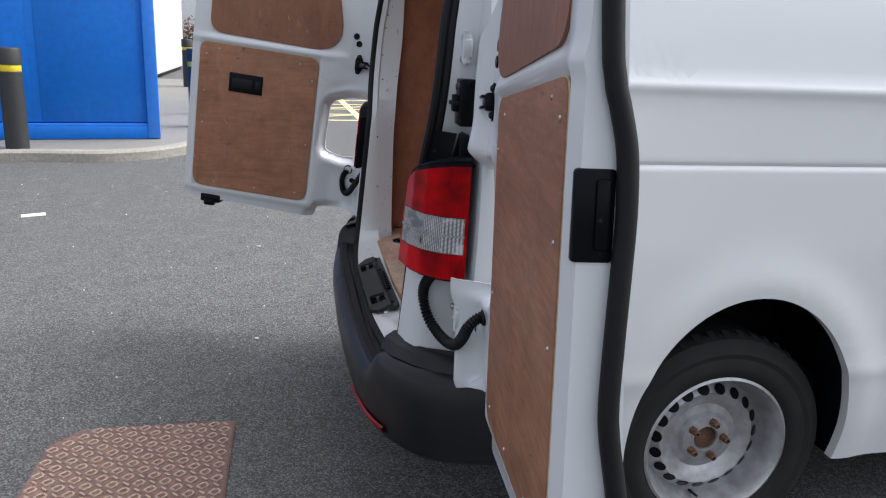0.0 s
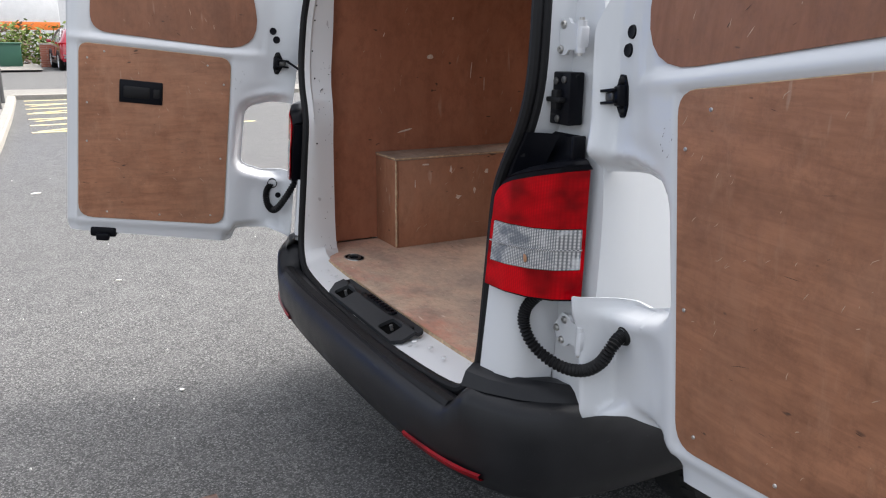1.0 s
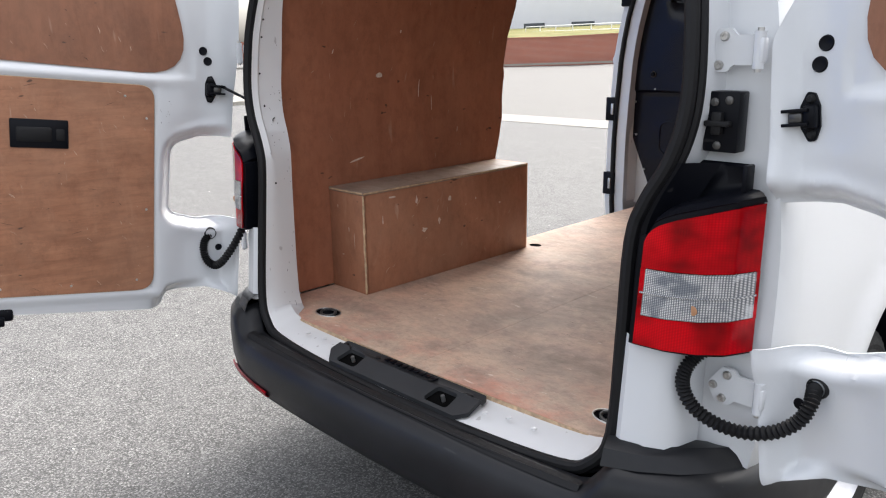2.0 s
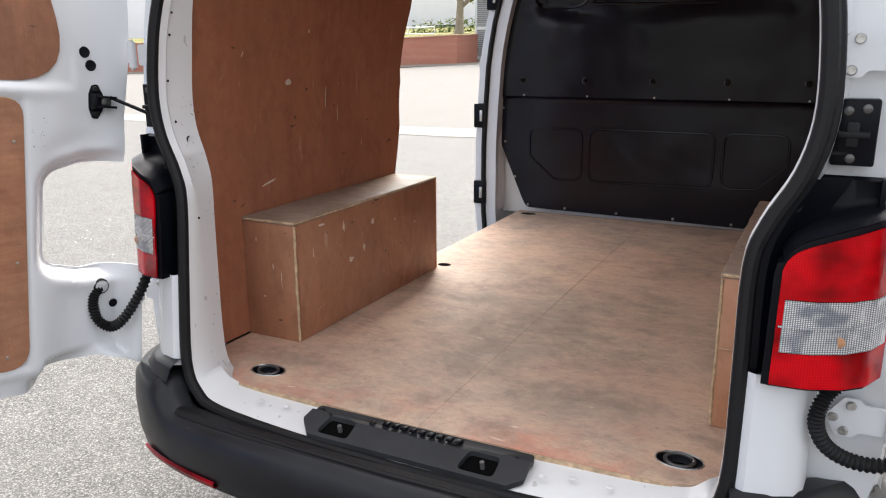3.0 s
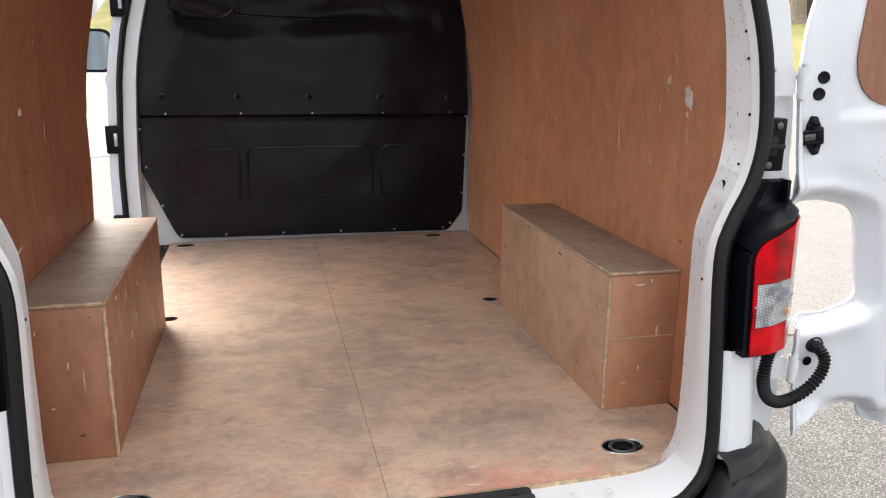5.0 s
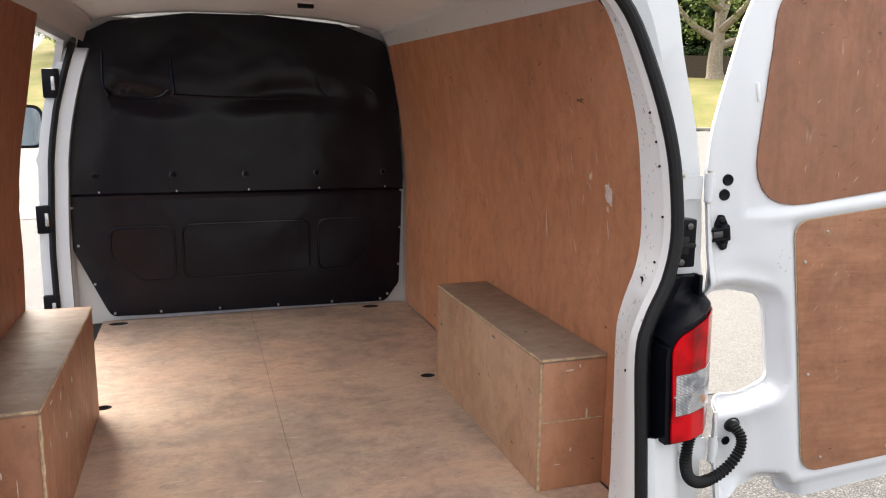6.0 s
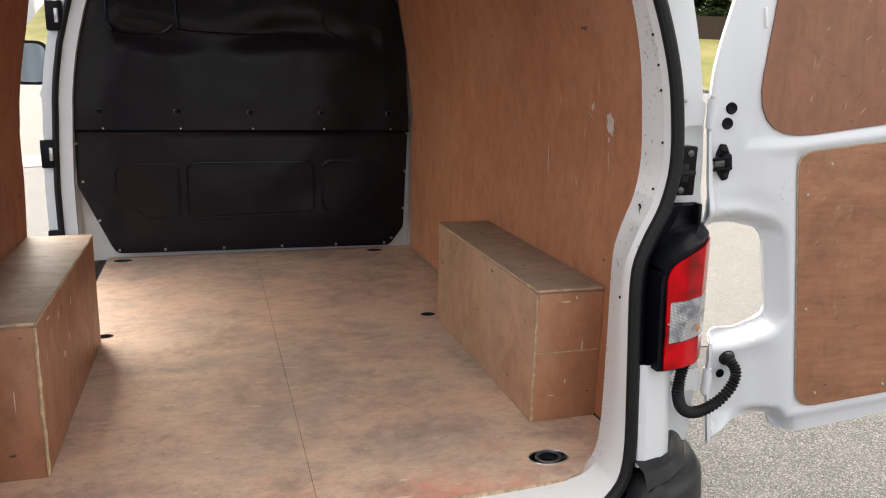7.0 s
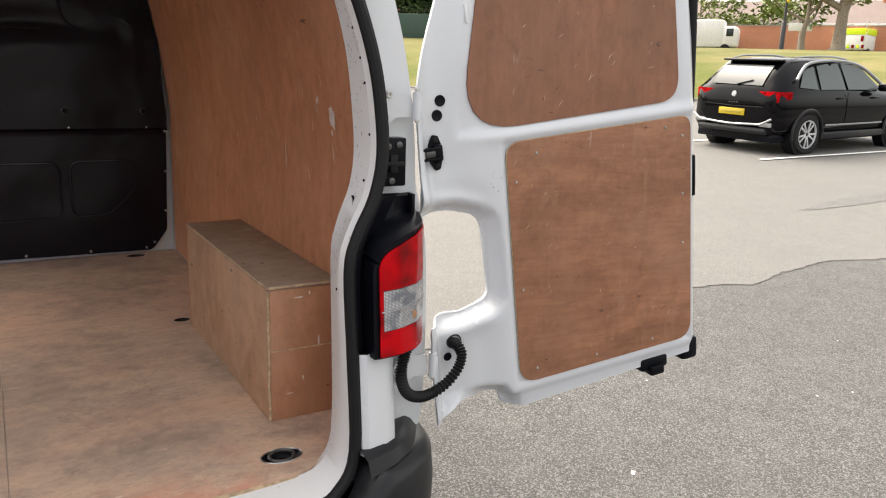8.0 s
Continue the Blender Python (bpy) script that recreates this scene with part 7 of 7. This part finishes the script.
for k, (x, y, s) in enumerate(((23.5, 39.0, 1.25), (26.5, 40.0, 1.4), (29.5, 38.0, 1.3), (31.2, 38.5, 1.2))):
    z = land(x, y)
    r = random.Random(40 + k)
    ob = thing("conifer", "dark dense evergreen tree behind a fence", "tree", (x, y, z), "evergreen trees")
    part("trunk", tube([(x, y, z - 0.1), (x, y, z + 7 * s)], lambda i: 0.25 - 0.2 * i, 8), BARK, ob)
    cs = [((x + r.uniform(-1, 1) * (1.9 - 0.15 * h), y + r.uniform(-1, 1) * 1.2, z + h * s), (1.9 - 0.16 * h) * s * r.uniform(0.7, 1.1)) for h in [1.2 + 0.42 * j for j in range(18)]]
    me = leaves(cs, 8000, 0.30, 60 + k, 0.6)
    me.materials.append(CONIFER.mat)
    crown = new("crown", me)
    crown.parent, crown.matrix_parent_inverse = ob, Matrix.Translation(-ob.location)


def hedge(x0, y0, x1, y1, high, deep, mat, label, seed, count=5000, size=0.12):
    r = random.Random(seed)
    cs = []
    for k in steps(0, 1, 24):
        x, y = x0 + (x1 - x0) * k, y0 + (y1 - y0) * k
        for h in steps(0.1, 1.0, 3):
            cs.append(((x + r.uniform(-0.2, 0.2), y + r.uniform(-0.2, 0.2) * deep, land(x, y) + high * h * 0.85), deep * 0.5))
    me = leaves(cs, count, size, seed)
    me.materials.append(mat)
    return tagged(new("hedge", me), label, "hedge", kind="stuff")


TWIG = plain("brown_hedge_leaves", (0.22, 0.145, 0.105), 0.85, scale=3, vary=0.5)
hedge(-36.5, -9.0, -37.5, -0.3, 1.5, 1.3, TWIG, "low brown-leaved hedge behind a kerb", 31, 6000, 0.12)
hedge(-36.2, -0.9, -36.8, 12.0, 1.5, 1.3, LEAF.mat, "green clipped hedge above a brick wall", 32, 5000, 0.13)
hedge(-34, 62.0, -24, 64.0, 3.2, 1.6, LEAF.mat, "green hedge on the lawn", 33, 4000, 0.16)
hedge(20.5, 36.8, 29.0, 33.6, 1.5, 0.9, CONIFER.mat, "dark hedge along a fence", 34, 9000, 0.11)

# close-boarded fence and green mesh fence
FENCE = plain("weathered_fence", (0.085, 0.062, 0.045), 0.85, scale=20, vary=0.35)
fence = thing("fence", "dark weathered close-boarded fence behind the grass", "fence", (27, 33, 2.8))
plank = None
for k in range(60):
    q = k / 59
    x, y = 20.0 + 9.0 * q, 36.0 - 3.4 * q
    if plank is None:
        plank = mesh_of("board", box(-0.085, -0.012, 0, 0.085, 0.012, 1.25, 0), FENCE)
    ob = new("board", plank)
    ob.parent, ob.matrix_basis = fence, pose(x - 27, y - 33 + 0.02 * (k % 2), land(x, y) - 2.85, 0, 0, -21)
GREEN = plain("green_fence", (0.030, 0.065, 0.045), 0.6, scale=20, vary=0.2)
fence = thing("mesh_fence", "dark green panel fence before a brick house", "fence", (17, 35, 2.8))
for k in range(4):
    x, y = 10.5 + 2.6 * k, 37.8 - 1.4 * k
    part("panel", box(-1.5, -0.03, -0.1, 1.5, 0.03, 1.22, 0.01, None, pose(x, y, land(x, y), 0, 0, -28)), GREEN, fence)
    part("post", tube([(x - 1.32, y + 0.64, land(x, y)), (x - 1.32, y + 0.64, land(x, y) + 1.35)], 0.04, 8), BARE, fence)

wall_between((40.5, 49.0), (62.5, 16.5), 2.1, 0.25, BRICK_PALE, "long orange brick boundary wall", None, KERB)
ROOF = plain("brown_tiles", (0.16, 0.12, 0.105), 0.8, scale=6, vary=0.25)
TRIM_W = plain("white_trim", (0.74, 0.74, 0.74), 0.5)


def house(name, at, turn, wide, deep, eaves, ridge, windows, label, wall=None, tiles=None):
    M = pose(*at, 0, 0, turn)
    ob = thing(name, label, "house", at, "houses")
    part("wall", box(-wide / 2, 0, -0.5, wide / 2, deep, eaves, 0.02, None, M), wall or BRICK_PALE, ob)
    t = loft([[M @ Vector((x, y, z)) for x in (-wide / 2 - 0.4, wide / 2 + 0.4)] for y, z in ((-0.5, eaves - 0.1), (deep / 2, ridge), (deep + 0.5, eaves - 0.1))])
    part("roof", t, tiles or ROOF, ob, "", 0)
    for x in (-wide / 2, wide / 2):
        g = bmesh.new()
        g.faces.new([g.verts.new(M @ Vector((x, y, z))) for y, z in ((0, eaves - 0.05), (deep / 2, ridge - 0.1), (deep, eaves - 0.05))])
        part("gable", g, BRICK_PALE, ob)
    part("fascia", box(-wide / 2 - 0.4, -0.56, eaves - 0.28, wide / 2 + 0.4, -0.48, eaves - 0.05, 0.01, None, M), TRIM_W, ob)
    for x, z, w, h in windows:
        win = part("window", box(x - w / 2, -0.05, z, x + w / 2, 0.03, z + h, 0.01, None, M), TRIM_W, ob)
        n = max(1, round(w / 0.7))
        for k in range(n):
            a = x - w / 2 + w * k / n
            part("pane", box(a + 0.06, -0.07, z + 0.08, a + w / n - 0.06, -0.045, z + h - 0.08, 0.005, None, M), GLASS, win)
    part("chimney", box(wide * 0.2, deep / 2 - 0.4, ridge - 0.6, wide * 0.2 + 0.7, deep / 2 + 0.4, ridge + 0.9, 0.02, None, M), BRICK_PALE, ob)
    return ob


house("terraced_house", (62.5, 41.4, 3.4), -56, 26, 8, 3.4, 5.6, [(-9.5 + 3.2 * k, 1.9, 1.7, 1.05) for k in range(7)], "brick terraced houses with brown tiled roofs and white windows")
house("brick_house", (20.0, 43.0, 3.0), -25, 12, 8, 5.2, 7.4, [(-3.5, 3.0, 1.6, 1.2), (0, 3.0, 1.2, 1.2), (3.5, 3.0, 1.6, 1.2), (-3.5, 0.6, 1.6, 1.2), (3.5, 0.6, 1.6, 1.2)], "orange brick house with white windows behind trees")
house("bungalow", (42.5, 62.0, 3.0), -35, 12, 8, 2.7, 4.4, [(-3.5, 1.0, 1.6, 1.2), (0, 1.0, 1.6, 1.2), (3.5, 1.0, 1.6, 1.2)], "small pale bungalow with an orange tiled roof", WHITE_CLAD, BRICK_PALE)
# far building to the left, low brick wall and paths there
office = thing("office_building", "long white building with a grey window band", "building", (-55, 0, 0))
part("wall", box(-62, -26, 0, -52, 26, 7.5, 0.05), WHITE_CLAD, office)
part("window_band", box(-51.98, -24, 3.4, -51.9, 25, 4.7, 0.02), plain("grey_band", (0.20, 0.21, 0.225), 0.35), office)
part("shutter", box(-51.97, -14.0, 0, -51.85, -9.0, 4.6, 0.02), plain("grey_shutter", (0.33, 0.35, 0.36), 0.5), office)
for k in range(16):
    part("mullion", box(-51.95, -23.6 + 3.0 * k, 3.4, -51.86, -23.5 + 3.0 * k, 4.7, 0.01), TRIM_W, office)
wall_between((-34.4, 0.2), (-34.9, 13.0), 0.9, 0.25, BRICK, "low red brick wall behind parked cars", None, KERB)
alone("pavement", loft([[(x, y, 0.10) for y in (-9.0, 0.0, 6, 14)] for x in (-17.1, -18.9)]), CONCRETE, "pale concrete footpath across the car park", "pavement", kind="structure")
alone("kerb", loft([[(x, y, z) for y in (-9.0, 0.0, 6, 14)] for x, z in ((-17.02, 0), (-17.02, 0.10), (-17.14, 0.104))]), KERB, "concrete kerb of the footpath", "kerb", kind="structure")
alone("pavement", loft([[(x, y, 0.08) for y in (-9.0, -4, 0.1)] for x in (-30, -36.2)]), CONCRETE, "pale concrete path by the hedge", "pavement", kind="structure")
sign = thing("sign_board", "white and orange sign board on posts", "sign", (-44, -1.5, 0))
part("board", box(-44.05, -5.0, 1.5, -43.95, 1.6, 3.6, 0.02), TRIM_W, sign)
part("stripe", box(-43.95, -5.0, 1.5, -43.93, 1.6, 1.9, 0.005), plain("orange_stripe", (0.80, 0.20, 0.03), 0.5), sign)
for y in (-3.0, 0.6):
    part("post", tube([(-44.0, y, 0), (-44.0, y, 1.6)], 0.06, 8), plain("orange_post", (0.75, 0.20, 0.04), 0.5), sign)
cab = thing("utility_box", "small green utility cabinet by the hedge", "cabinet", (-33.5, -0.9, 0))
part("body", box(-33.9, -1.3, 0.08, -33.3, -0.5, 0.95, 0.02), plain("utility_green", (0.03, 0.11, 0.07), 0.5), cab)
part("lid", box(-33.95, -1.35, 0.95, -33.25, -0.45, 1.0, 0.01), plain("utility_lid", (0.04, 0.13, 0.08), 0.5), cab)


# vans beyond the lawn, lamp post
def far_van(at, turn, label, service):
    M = pose(*at, 0, 0, turn)
    ob = thing("service_truck" if service else "delivery_van", label, "truck" if service else "van", at)
    part("body", box(-2.4, -0.95, 0.45, 1.5, 0.95, 2.35 if not service else 1.6, 0.12, None, M), WHITE_CLAD, ob)
    part("cab", box(1.3, -0.93, 0.45, 2.5, 0.93, 1.9, 0.25, None, M), WHITE_CLAD, ob)
    part("cab_glass", box(1.7, -0.96, 1.2, 2.2, 0.96, 1.75, 0.05, None, M), GLASS, ob)
    for l in (-1.5, 1.7):
        for s in (-0.85, 0.85):
            part("wheel", lathe([(0, 0.1), (0.2, 0.1), (0.34, 0.09), (0.34, -0.09), (0, -0.1)], M @ pose(l, s, 0.34, 90, 0, 0), 20), TYRE, ob)
    if service:
        HI = plain("high_visibility_yellow", (0.62, 0.80, 0.02), 0.4)
        part("tail_panel", box(-2.44, -0.93, 1.45, -2.40, 0.93, 1.85, 0.01, None, M), HI, ob)
        part("side_panel", box(-2.3, -0.98, 1.45, 0.6, -0.955, 1.85, 0.01, None, M), HI, ob)
        for k in range(6):
            part("chevron", box(-2.45, -0.92 + 0.31 * k, 0.55, -2.42, -0.76 + 0.31 * k, 0.78, 0.005, None, M), HI if k % 2 else REFLECT, ob)
        part("tail_light", box(-2.47, -0.85, 1.0, -2.42, -0.68, 1.35, 0.01, None, M), REFLECT, ob)
        part("rack", tube([M @ Vector(p) for p in ((-2.3, -0.9, 1.9), (-2.3, -0.9, 2.3), (0.8, -0.9, 2.3), (0.8, 0.9, 2.3), (-2.3, 0.9, 2.3), (-2.3, 0.9, 1.9))], 0.03, 6), BARE, ob)
    return ob


far_van((45.6, 38.6, land(45.6, 38.6)), -56, "white delivery van parked before a brick wall", False)
far_van((53.3, 31.2, land(53.3, 31.2)), 14, "white service truck with yellow chevron tail", True)
lamp = thing("lamp_post", "dark grey lamp post with a small yellow plate", "lamp post", (38.6, 26.8, land(38.6, 26.8)))
lx, ly, lz = 38.6, 26.8, land(38.6, 26.8)
part("base", lathe([(0.13, -0.1), (0.13, 1.5), (0.10, 1.55)], Matrix.Translation((lx, ly, lz)), 14), POST, lamp)
part("shaft", lathe([(0.075, 1.5), (0.05, 8.0), (0, 8.0)], Matrix.Translation((lx, ly, lz)), 12), POST, lamp)
part("plate", box(lx - 0.12, ly - 0.1, lz + 2.55, lx + 0.10, ly - 0.07, lz + 2.85, 0.01, None), TAPE, lamp)
part("head", box(lx - 0.2, ly - 0.9, lz + 7.9, lx + 0.2, ly + 0.05, lz + 8.05, 0.04), POST, lamp)
sign = thing("wall_notice", "small white notice on a post", "sign", (45.0, 30.3, land(45.0, 30.3)))
part("board", box(-0.7, -0.02, 1.35, 0.7, 0.02, 1.85, 0.01, None, pose(45.0, 30.3, land(45.0, 30.3), 0, 0, -56)), TRIM_W, sign)
part("post", tube([(45.0, 30.32, land(45.0, 30.3)), (45.0, 30.32, land(45.0, 30.3) + 1.4)], 0.03, 6), BARE, sign)
